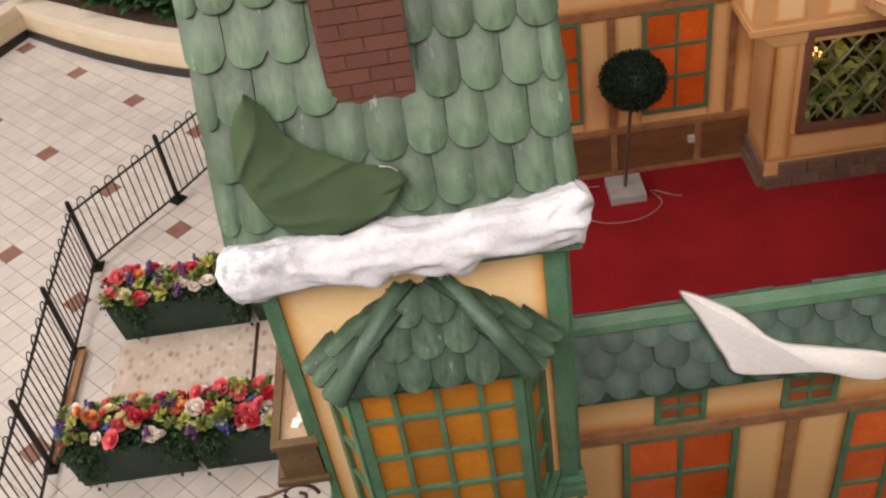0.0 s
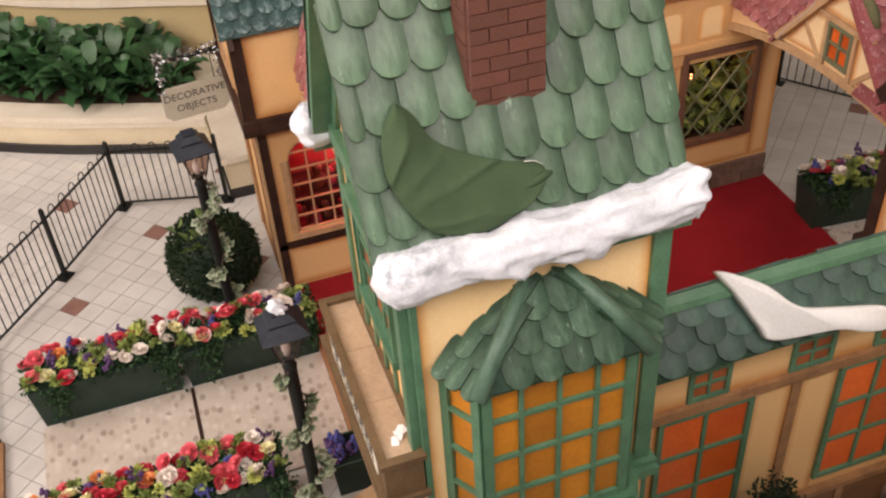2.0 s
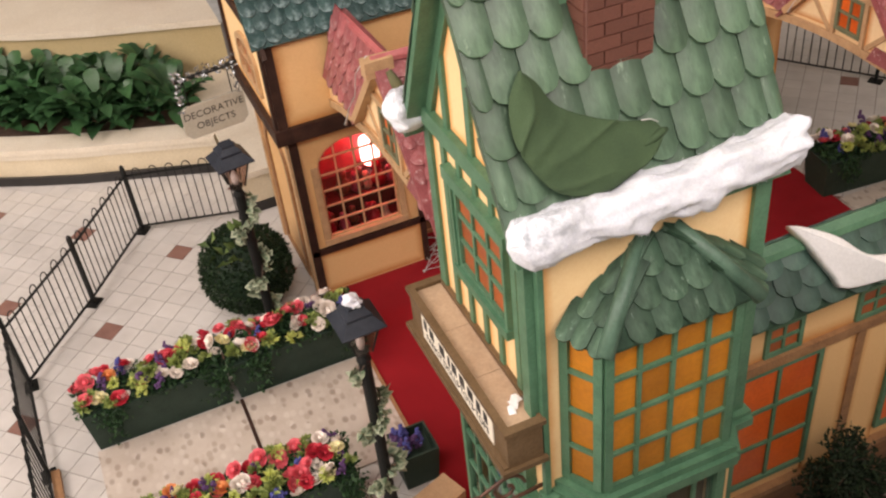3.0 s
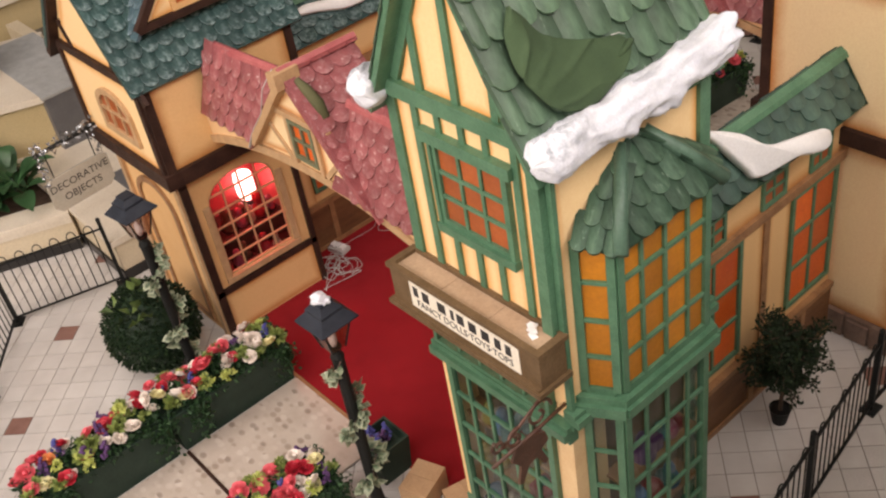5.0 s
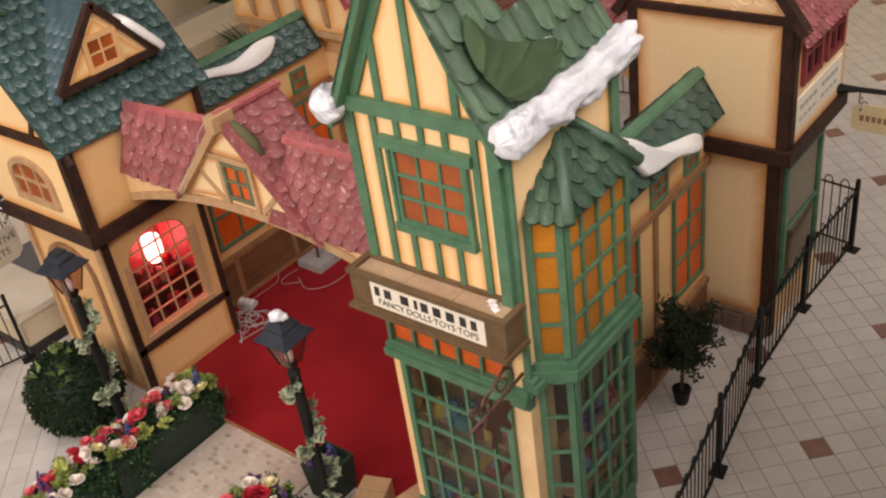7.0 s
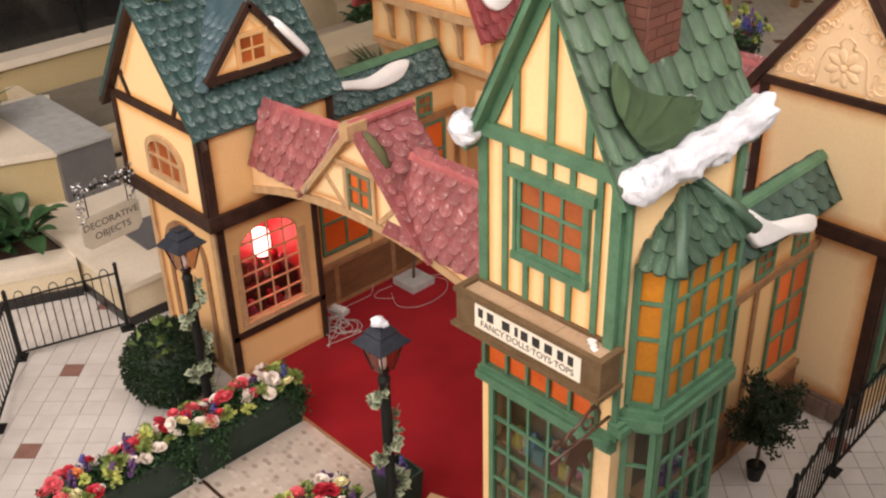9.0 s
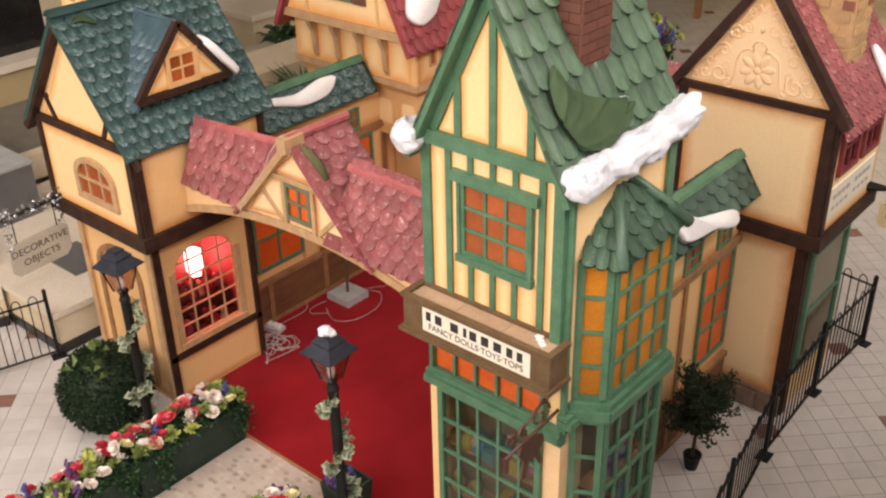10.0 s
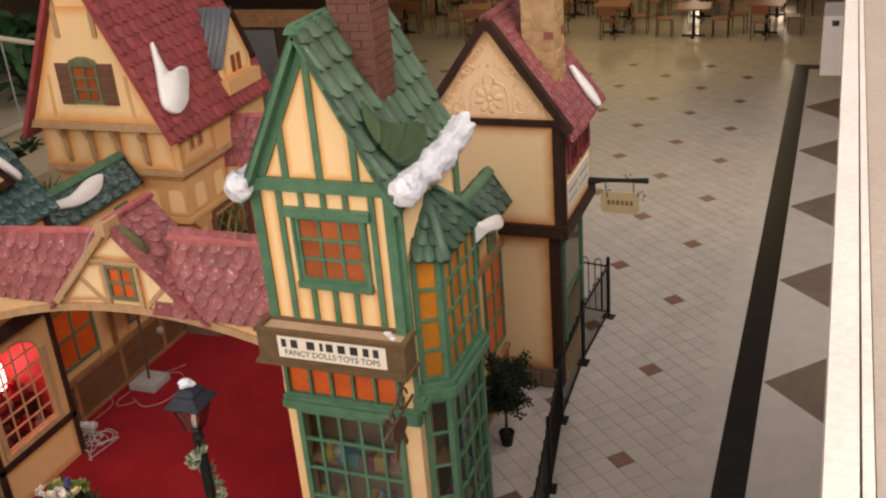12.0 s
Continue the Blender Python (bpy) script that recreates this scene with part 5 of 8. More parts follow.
# ---- low walls with green roofs ----
def low_wall(name, x0, x1, y, wins, small, snow, label, eave_dy, ridge_dy, end_l, end_r, tone_mat, pane):
    root = thing(name, ((x0 + x1) / 2, y, 0), label, "wall", "low connecting walls")
    f = Face((x0, y, 0), (1, 0, 0), (0, 0, 1))
    L = x1 - x0
    th = 2 * ridge_dy
    part("wall", box(bmesh.new(), f, 0, L, 0, 2.24, -th, -0.006), tone_mat, root)
    part("plinth", box(bmesh.new(), f, 0, L, 0, 0.50, -0.006, 0.03), BASEWOOD, root, "brown painted base panel", bevel=0.01)
    part("plinth_rail", box(bmesh.new(), f, 0, L, 0.0, 0.055, 0.03, 0.045), MIDWOOD, root, bevel=0.006)
    for pa in (0.42, 1.22, 2.0):
        part("plinth_post", box(bmesh.new(), f, pa * L / 2.5, pa * L / 2.5 + 0.06, 0.055, 0.495, 0.03, 0.043), MIDWOOD, root, bevel=0.006)
    # plaster fields between the timbers
    cuts = [0.0] + [c for w in wins for c in w] + [L]
    panel(root, f, [(0, 1.80), (L, 1.80), (L, 2.24), (0, 2.24)], tone_mat, inset=0.10)
    for i in range(0, len(cuts), 2):
        if cuts[i + 1] - cuts[i] > 0.08:
            mid = (cuts[i] + cuts[i + 1]) / 2
            if cuts[i + 1] - cuts[i] > 0.3:
                panel(root, f, [(cuts[i], 0.53), (mid - 0.03, 0.53), (mid - 0.03, 1.72), (cuts[i], 1.72)], tone_mat, inset=0.06)
                panel(root, f, [(mid + 0.03, 0.53), (cuts[i + 1], 0.53), (cuts[i + 1], 1.72), (mid + 0.03, 1.72)], tone_mat, inset=0.06)
                beam(root, f, mid, 0.1, mid, 1.73, 0.065, 0.018, MIDWOOD)
            else:
                panel(root, f, [(cuts[i], 0.53), (cuts[i + 1], 0.53), (cuts[i + 1], 1.72), (cuts[i], 1.72)], tone_mat, inset=0.06)
    beam(root, f, 0, 1.765, L, 1.765, 0.075, 0.04, MIDWOOD)
    beam(root, f, 0, 0.52, L, 0.52, 0.05, 0.05, MIDWOOD)
    for a0, a1 in wins:
        window(root, f, a0, a1, 0.66, 1.72, 2, 3, GREEN, pane, 0.035, 0.026, 0.03, "green framed window with orange panes")
    for a0, a1 in small:
        window(root, f, a0, a1, 1.815, 2.065, 2, 2, GREEN, RUST, 0.03, 0.02, 0.025, "small green framed four-light window")
    # roof
    ez, rz = 2.23, 2.56
    sl = Vector((0, eave_dy + ridge_dy, rz - ez))
    rf = Face((x0 + end_l, y - eave_dy, ez), (1, 0, 0), sl)
    rb = Face((x1 + end_r, y + 2 * ridge_dy + eave_dy, ez), (-1, 0, 0), (0, -sl.y, sl.z))
    RL, H = L + end_r - end_l, sl.length
    roof = part("roof", box(box(bmesh.new(), rf, 0, RL, -0.01, H, -0.04, -0.004), rb, 0, RL, -0.01, H, -0.04, -0.004), SH_TEAL if name == "rear_wall" else SH_DGREEN, root, "narrow roof of round dark green shingles")
    me = shingle_mesh(name + "_shingle", 0.172, 0.21, 0.016, SH_WALLB if name == "front_wall" else SH_WALLF, 0.012, 0.36, "brushed_lit")
    shingles(roof, rf, RL, H - 0.02, 0.172, 0.122, me, lift=7)
    ridge_cap(roof, (x0 + end_l, y + ridge_dy, rz + 0.025), (x1 + end_r, y + ridge_dy, rz + 0.025), 0.13, GREEN, 0.028)
    for x in (x0 + end_l, x1 + end_r):
        e = Face((x, y - eave_dy, 0), (0, 1, 0), (0, 0, 1))
        beam(roof, e, 0.0, ez - 0.01, eave_dy + ridge_dy, rz, 0.05, 0.012, SH_DGREEN, c0=-0.012, name="verge")
    return root, rf


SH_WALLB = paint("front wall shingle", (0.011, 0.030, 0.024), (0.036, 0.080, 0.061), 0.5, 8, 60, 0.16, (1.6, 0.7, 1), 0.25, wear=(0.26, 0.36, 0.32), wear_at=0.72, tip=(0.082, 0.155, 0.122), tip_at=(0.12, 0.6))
SH_WALLF = SH_TEAL
_, fB = low_wall("front_wall", 0.955, 3.12, 3.72, [(0.30, 0.93), (1.52, 2.10)], [(0.47, 0.74), (1.14, 1.43), (1.72, 1.98)], True,
                 "half-timbered low wall with orange windows and green shingle roof", 0.15, 0.075, 0.01, -0.02, CREAM_TAN, ORANGE)
_, fF = low_wall("rear_wall", 0.80, 3.36, 8.15, [(0.33, 1.0), (1.55, 2.16)], [(1.75, 1.98)], True,
                 "half-timbered rear wall with orange windows and green shingle roof", 0.15, 0.075, 0.0, -0.42, CREAM_TAN, ORANGE)
foam_snow(Face(fB.p(0, 0, 0.035), fB.u, fB.v), [(0.60, 0.51), (0.85, 0.375), (1.02, 0.21), (1.24, 0.145), (1.53, 0.075), (1.575, 0.01), (1.51, -0.055), (1.38, -0.035), (1.22, 0.02), (0.84, 0.065), (0.77, 0.16), (0.67, 0.37)], 0.05, "white foam snow drift on the low green roof")
foam_snow(Face(fF.p(0, 0, 0.03), fF.u, fF.v), [(0.55, 0.267), (0.69, 0.32), (1.05, 0.272), (1.41, 0.336), (1.64, 0.30), (1.46, 0.154), (1.12, 0.13), (0.78, 0.22)], 0.04, "white foam snow drift on the rear green roof")

# ---- carved gable house ----


def white_spray(bm):
    sp = bm.verts.layers.float.new("spray")
    for v in bm.verts:
        v[sp] = 0.9


def carved_house():
    X0, X1, Y0, Y1 = 3.10, 4.30, 3.02, 4.42
    root = thing("carved_gable_house", (3.7, 3.7, 0), "pale plaster house with dark timbers, carved gable and rose shingle roof", "house")
    g = Face((X0, Y1, 0), (0, -1, 0), (0, 0, 1))
    W = Y1 - Y0
    fr = Face((X0, Y0, 0), (1, 0, 0), (0, 0, 1))
    D = X1 - X0
    part("wall", wbox(X0 + 0.006, X1, Y0 + 0.006, Y1, 1.86, 3.12), PALE, root)
    lx, ly = 0.10, 0.10
    gl = Face((X0 + lx, Y1, 0), (0, -1, 0), (0, 0, 1))
    fl = Face((X0 + lx, Y0 + ly, 0), (1, 0, 0), (0, 0, 1))
    # ground storey: hollow, with a shop window to the front
    part("wall", wbox(X0 + lx + 0.006, X0 + lx + 0.05, Y0 + ly + 0.006, Y1, 0, 1.86), PALE, root)
    part("wall", wbox(X0 + lx + 0.05, X1, Y1 - 0.05, Y1, 0, 1.86), PALE, root)
    part("wall", wbox(X1 - 0.05, X1, Y0 + ly + 0.006, Y1 - 0.05, 0, 1.86), PALE, root)
    panel(root, gl, [(0.0, 0.22), (W - ly - 0.09, 0.22), (W - ly - 0.09, 1.80), (0.0, 1.80)], PALE, inset=0.15)
    beam(root, gl, W - ly - 0.045, 0, W - ly - 0.045, 1.85, 0.09, 0.02, DARKWOOD, name="corner_post")
    part("plinth", box(bmesh.new(), gl, 0, W - ly, 0, 0.22, -0.02, 0.05), STONE_BASE, root, bevel=0.012)
    for k in range(6):
        part("plinth_stone", box(bmesh.new(), gl, 0.02 + k * (W - ly) / 6, (k + 1) * (W - ly) / 6 - 0.01, 0.01, 0.19 + 0.05 * (k % 2), 0.03, 0.075), STONE_BASE, root, bevel=0.02)
    for a0, a1, b0, b1 in ((0, 0.10, 0, 1.86), (D - lx - 0.12, D - lx, 0, 1.86), (0.10, D - lx - 0.12, 0, 0.42), (0.10, D - lx - 0.12, 1.70, 1.86)):
        part("front_wall", box(bmesh.new(), fl, a0, a1, b0, b1, -0.04, 0), PALE, root)
    beam(root, fl, 0.045, 0, 0.045, 1.85, 0.09, 0.02, DARKWOOD, name="corner_post")
    glazed(root, fl, 0.13, D - lx - 0.14, 0.42, 1.70, 1, 2)
    part("display_back", wbox(X0 + 0.3, X1 - 0.1, Y0 + 0.6, Y0 + 0.64, 0, 1.86), DARKWOOD, root)
    # jetty beam, posts, upper panels
    for f, L in ((g, W), (fr, D)):
        part("jetty_beam", box(bmesh.new(), f, -0.05 if f is g else 0.1205, L + 0.05, 1.87, 2.00, -0.12, 0.05), DARKWOOD, root, bevel=0.012)
    beam(root, g, 0.04, 2.0, 0.04, 3.06, 0.08, 0.022, DARKWOOD, name="corner_post")
    beam(root, g, W - 0.045, 2.0, W - 0.045, 3.06, 0.09, 0.022, DARKWOOD, name="corner_post")
    beam(root, fr, 0.04, 2.0, 0.04, 3.06, 0.08, 0.022, DARKWOOD, name="corner_post")
    panel(root, g, [(0.08, 2.0), (W - 0.09, 2.0), (W - 0.09, 3.05), (0.08, 3.05)], PALE, inset=0.13)
    beam(root, g, -0.02, 3.085, W + 0.02, 3.085, 0.065, 0.035, DARKWOOD, name="tie_beam")
    # front upper storey: two small red windows and a lettered board
    panel(root, fr, [(0.09, 2.0), (D, 2.0), (D, 3.0), (0.09, 3.0)], PALE, inset=0.08)
    for a in (0.16, 0.66):
        window(root, fr, a, a + 0.40, 2.50, 2.98, 2, 2, REDTRIM, DARKGLASS, 0.05, 0.025, 0.04, "dark red framed window")
    bd = part("name_board", box(bmesh.new(), fr, 0.10, D - 0.10, 2.12, 2.40, 0.004, 0.018), PLATE, root, "pale painted board with worn lettering", bevel=0.003)
    for k in range(9):
        if k != 4:
            part("lettering_bar", box(bmesh.new(), fr, 0.17 + k * 0.095, 0.24 + k * 0.095, 2.285, 2.325, 0.016, 0.02), STEEL, bd)
            part("lettering_bar", box(bmesh.new(), fr, 0.17 + k * 0.095, 0.23 + k * 0.095, 2.185, 2.215, 0.016, 0.02), STEEL, bd)
    # gable with raised scrollwork
    rz, e = 4.06, 3.12
    rise = rz - e
    bm = poly(bmesh.new(), g, [(0, e), (W, e), (W / 2, rz)], -D, -0.006)
    part("gable_wall", bm, PALE, root)
    panel(root, g, [(0.10, 3.12), (W - 0.10, 3.12), (W / 2, rz - 0.14)], CARVED, inset=0.05, name="gable_panel")
    carve = bmesh.new()
    cx, cz = W / 2 - 0.02, 3.315
    for k in range(8):
        a = k * 0.7854 + 0.2
        m = Matrix.Translation(g.p(cx + 0.095 * math.cos(a), cz + 0.095 * math.sin(a), 0.003)) @ Matrix.Rotation(a, 4, "X").inverted() @ Matrix.Diagonal((0.013, 0.066, 0.036, 1))
        bmesh.ops.create_icosphere(carve, subdivisions=2, radius=1.0, matrix=m)
    bmesh.ops.create_icosphere(carve, subdivisions=2, radius=0.034, matrix=Matrix.Translation(g.p(cx, cz, 0.008)) @ Matrix.Diagonal((0.4, 1, 1, 1)))
    white_spray(carve)
    part("carved_flower", carve, CARVED, root, "raised plaster flower", smooth=True)
    scroll = bmesh.new()
    def spiral(cx, cz, r, turn, a0, flip):
        return [g.p(cx + flip * r * (1 - 0.85 * t / 20) * math.cos(a0 + turn * t / 20), cz + r * (1 - 0.85 * t / 20) * math.sin(a0 + turn * t / 20), 0.005) for t in range(21)]
    for fl_ in (-1, 1):
        tube(scroll, spiral(cx + fl_ * 0.33, 3.24, 0.085, 9.0, 2.4, fl_), 0.010, 5)
        tube(scroll, spiral(cx + fl_ * 0.21, 3.60, 0.070, 8.5, 0.4, fl_), 0.010, 5)
        tube(scroll, spiral(cx + fl_ * 0.10, 3.78, 0.045, 8.0, 0.4, fl_), 0.008, 5)
        tube(scroll, spiral(cx + fl_ * 0.46, 3.22, 0.050, 8.0, 3.4, fl_), 0.008, 5)
        tube(scroll, [g.p(cx + fl_ * a, b, 0.005) for a, b in ((0.27, 3.14), (0.225, 3.17), (0.20, 3.24), (0.195, 3.33), (0.18, 3.41), (0.145, 3.465), (0.09, 3.485), (0.05, 3.475))], 0.010, 5)
        tube(scroll, [g.p(cx + fl_ * a, b, 0.005) for a, b in ((0.05, 3.475), (0.062, 3.52), (0.035, 3.555), (0.0, 3.565))], 0.010, 5)
    for fl_ in (-1, 1):
        for a, b, r, a0 in ((0.12, 3.66, 0.055, 2.0), (0.30, 3.44, 0.062, 0.6), (0.42, 3.33, 0.052, 2.6), (0.55, 3.17, 0.042, 1.0), (0.24, 3.17, 0.048, 4.0), (0.27, 3.31, 0.040, 5.0)):
            tube(scroll, spiral(cx + fl_ * a, b, r, 8.5, a0, fl_), 0.008, 5)
        tube(scroll, [g.p(cx + fl_ * (0.58 - 0.46 * t / 8), 3.20 + 0.60 * t / 8 + 0.02 * math.sin(t * 1.6), 0.006) for t in range(9)], 0.008, 5)
    tube(scroll, [g.p(cx - 0.04, 3.86, 0.008), g.p(cx, 3.80, 0.008), g.p(cx + 0.04, 3.86, 0.008)], 0.010, 5)
    for k in range(5):
        a = 0.5 + k * 0.53
        bmesh.ops.create_icosphere(scroll, subdivisions=1, radius=0.020, matrix=Matrix.Translation(g.p(cx + 0.30 * math.cos(a), 3.50 + 0.16 * math.sin(a), 0.008)) @ Matrix.Diagonal((0.5, 1, 1.6, 1)))
    white_spray(scroll)
    part("carved_scroll", scroll, CARVED, root, "raised plaster scrollwork", smooth=True)
    for s in (0, 1):
        a0 = -0.10 if s == 0 else W + 0.10
        beam(root, g, a0, e - 0.10 * rise / (W / 2) + 0.02, W / 2, rz + 0.035, 0.075, 0.075, DARKWOOD, c0=-0.03, name="barge_board")
    part("apex_block", poly(bmesh.new(), g, [(W / 2 - 0.075, rz - 0.055), (W / 2 + 0.075, rz - 0.055), (W / 2, rz + 0.085)], -0.03, 0.079), DARKWOOD, root)
    # roof
    yc = (Y0 + Y1) / 2
    sl = Vector((0, W / 2 + 0.16, rise + 0.16 * rise / (W / 2)))
    rf = Face((X0 - 0.06, Y0 - 0.16, rz - sl.z + 0.05), (1, 0, 0), sl)
    rb = Face((X1 + 0.12, Y1 + 0.16, rz - sl.z + 0.05), (-1, 0, 0), (0, -sl.y, sl.z))
    L, H = D + 0.18, sl.length
    roof = part("roof", box(box(bmesh.new(), rf, 0, L, -0.01, H, -0.05, -0.004), rb, 0, L, -0.01, H, -0.05, -0.004), SH_PINK, root, "steep roof of small rose shingles")
    me = shingle_mesh("rose_small_shingle", 0.088, 0.13, 0.011, SH_PINK, 0.009, 0.5)
    shingles(roof, rf, L, H - 0.02, 0.088, 0.085, me, lift=6)
    ridge_cap(roof, (X0 - 0.07, yc, rz + 0.08), (X1 + 0.13, yc, rz + 0.08), 0.10, SH_PINK, 0.025)
    # chimney of tan stones
    ch = part("chimney", wbox(3.50, 3.86, 3.16, 3.50, 3.10, 4.9), BRICK_TAN, root, "tan stone chimney with a few red stones")
    b1, b2 = brick_mesh("tan_stone", BRICK_TAN), brick_mesh("red_stone", BRICK_RED)
    for f, L2 in ((Face((3.50, 3.50, 3.10), (0, -1, 0), (0, 0, 1)), 0.34), (Face((3.50, 3.16, 3.10), (1, 0, 0), (0, 0, 1)), 0.36)):
        rr = random.Random(3)
        for j in range(18):
            for k in range(3):
                if rr.random() < 0.62:
                    x = (k + 0.5 + 0.25 * (j % 2)) * L2 / 3.4
                    piece("brick", b2 if rr.random() < 0.3 else b1, f.m(x, 0.05 + j * 0.1, 0.002) @ Matrix.Diagonal((L2 / 3.6, 0.075, 1, 1)), ch)
    foam_snow(Face(rf.p(0, 0, 0.03), rf.u, rf.v), [(0.90, 0.05), (0.875, 0.20), (0.90, 0.38), (0.955, 0.54), (1.015, 0.46), (1.045, 0.28), (1.02, 0.12), (0.95, 0.02)], 0.035, "white foam snow patch on the rose roof")
    return root


carved_house()

# ---- teal roofed house with the red lit window ----


def teal_house():
    X0, X1, Y0, Y1 = -0.38, 1.06, 7.68, 9.16
    root = thing("teal_roof_house", (0.3, 8.4, 0), "cream house with dark timbers, teal roof and red lit window", "house")
    g = Face((X0, Y1, 0), (0, -1, 0), (0, 0, 1))
    W = Y1 - Y0
    fr = Face((X0, Y0, 0), (1, 0, 0), (0, 0, 1))
    D = X1 - X0
    e, rz = 2.80, 3.74
    part("wall", wbox(X0 + 0.006, X1, Y0 + 0.006, Y1, 1.80, e), CREAM, root)
    # upper storey: front, side
    panel(root, fr, [(0.06, 1.90), (D - 0.06, 1.90), (D - 0.06, e), (0.06, e)], CREAM_TAN, inset=0.12)
    panel(root, g, [(0.05, 1.90), (W - 0.06, 1.90), (W - 0.06, 2.66), (0.05, 2.66)], CREAM, inset=0.10)
    beam(root, fr, 0.035, 1.86, 0.035, e, 0.08, 0.03, DARKWOOD, name="corner_post")
    beam(root, fr, D - 0.035, 1.86, D - 0.035, e, 0.07, 0.03, DARKWOOD, name="corner_post")
    beam(root, g, W - 0.03, 1.86, W - 0.03, e - 0.05, 0.075, 0.03, DARKWOOD, name="corner_post")
    beam(root, g, 0.03, 1.86, 0.03, e - 0.05, 0.06, 0.03, DARKWOOD, name="corner_post")
    arch_window(root, g, 0.52, 1.16, 2.04, 2.30, 0.20, 3, 2, TANWOOD, RUST, 0.035, 0.06, "arched tan framed window with rust panes", 0.022)
    # jetty beam
    for f, L in ((g, W), (fr, D)):
        part("jetty_beam", box(bmesh.new(), f, -0.05 if f is g else 0.1005, L + 0.05, 1.76, 1.90, -0.10, 0.05), DARKWOOD, root, bevel=0.012)
    # gable
    beam(root, g, -0.05, 2.72, W + 0.02, 2.72, 0.075, 0.035, DARKWOOD, name="tie_beam")
    bm = poly(bmesh.new(), g, [(0, 2.78), (W, 2.78), (W / 2, rz)], -D, -0.006)
    part("gable_wall", bm, CREAM, root)
    panel(root, g, [(0.16, 2.765), (W - 0.14, 2.765), (W / 2, rz - 0.15)], CREAM, inset=0.07, name="gable_panel")
    beam(root, g, 0.36, 2.76, 0.24, 2.98, 0.05, 0.02, DARKWOOD, name="brace")
    beam(root, g, W - 0.36, 2.76, W - 0.24, 2.98, 0.05, 0.02, DARKWOOD, name="brace")
    sl = (rz - 2.78) / (W / 2)
    for s in (0, 1):
        a0 = -0.12 if s == 0 else W + 0.12
        beam(root, g, a0, 2.78 - 0.12 * sl - 0.035, W / 2, rz - 0.035, 0.07, 0.085 if s == 0 else 0.03, DARKWOOD, c0=-0.004, name="barge_board")
    # lower storey, narrower, hollow behind its window
    lx0, lx1, ly0, ly1 = X0 + 0.06, 0.80, Y0 + 0.06, Y1 - 0.25
    fl = Face((lx0, ly0, 0), (1, 0, 0), (0, 0, 1))
    gl = Face((lx0, ly1, 0), (0, -1, 0), (0, 0, 1))
    LW, LD = ly1 - ly0, lx1 - lx0
    wall_with_arch(root, fl, 0.0, LD, 0.0, 1.80, 0.20, 0.90, 0.62, 1.38, 0.24, 0.05, CREAM_TAN)
    bm = bmesh.new()
    fw = part("window_lining", box(box(box(bm, fl, 0.14, 0.20, 0.60, 1.40, -0.002, 0.018), fl, 0.90, 0.96, 0.60, 1.40, -0.002, 0.018), fl, 0.14, 0.96, 0.56, 0.62, -0.002, 0.03), TANWOOD, root, bevel=0.005)
    arch_window(root, fl, 0.20, 0.90, 0.62, 1.38, 0.24, 4, 6, TANWOOD, GLASS, 0.02, 0.02, "arched shop window with small panes lit red inside", 0.016, c=-0.03)
    panel(root, fl, [(0.05, 0.03), (LD - 0.05, 0.03), (LD - 0.05, 0.46), (0.05, 0.46)], CREAM_TAN, inset=0.08)
    beam(root, fl, 0, 0.505, LD, 0.505, 0.06, 0.03, DARKWOOD)
    beam(root, fl, 0.03, 0, 0.03, 1.78, 0.075, 0.03, DARKWOOD, name="corner_post")
    beam(root, fl, LD - 0.025, 0, LD - 0.025, 1.78, 0.055, 0.03, DARKWOOD, name="corner_post")
    for x0, x1, y0, y1 in ((lx0, lx0 + 0.04, ly0 + 0.05, ly1), (lx1 - 0.04, lx1, ly0 + 0.05, ly1), (lx0 + 0.04, lx1 - 0.04, ly1 - 0.04, ly1)):
        part("wall", wbox(x0, x1, y0, y1, 0, 1.80), CREAM_TAN, root)
    part("display_floor", wbox(lx0 + 0.04, lx1 - 0.04, ly0 + 0.05, ly0 + 0.8, 0.45, 0.50), DARKWOOD, root)
    part("display_lining", wbox(lx0 + 0.042, lx1 - 0.042, ly0 + 0.8, ly0 + 0.82, 0.45, 1.79), SH_RED, root, "dark red display back")
    part("display_lining", wbox(lx0 + 0.042, lx0 + 0.05, ly0 + 0.06, ly0 + 0.8, 0.5, 1.79), SH_RED, root)
    part("display_lining", wbox(lx1 - 0.05, lx1 - 0.042, ly0 + 0.06, ly0 + 0.8, 0.5, 1.79), SH_RED, root)
    panel(root, gl, [(0.06, 0.05), (LW - 0.07, 0.05), (LW - 0.07, 1.74), (0.06, 1.74)], CREAM_TAN, inset=0.08)
    beam(root, gl, LW - 0.03, 0, LW - 0.03, 1.78, 0.07, 0.03, TANWOOD, name="corner_post")
    beam(root, gl, 0.03, 0, 0.03, 1.78, 0.07, 0.03, TANWOOD, name="corner_post")
    d = arch_window(root, gl, 0.22, 0.95, 0.10, 1.28, 0.30, 1, 1, MIDWOOD, CREAM_TAN, 0.03, 0.06, "arched plank door")
    # roof with dormer
    yc = (Y0 + Y1) / 2
    run = W / 2 + 0.10
    v = Vector((0, run, run * sl))
    rf = Face((X0 - 0.09, Y0 - 0.10, rz - v.z + 0.05), (1, 0, 0), v)
    rb = Face((X1 + 0.09, Y1 + 0.10, rz - v.z + 0.05), (-1, 0, 0), (0, -v.y, v.z))
    L, H = D + 0.18, v.length
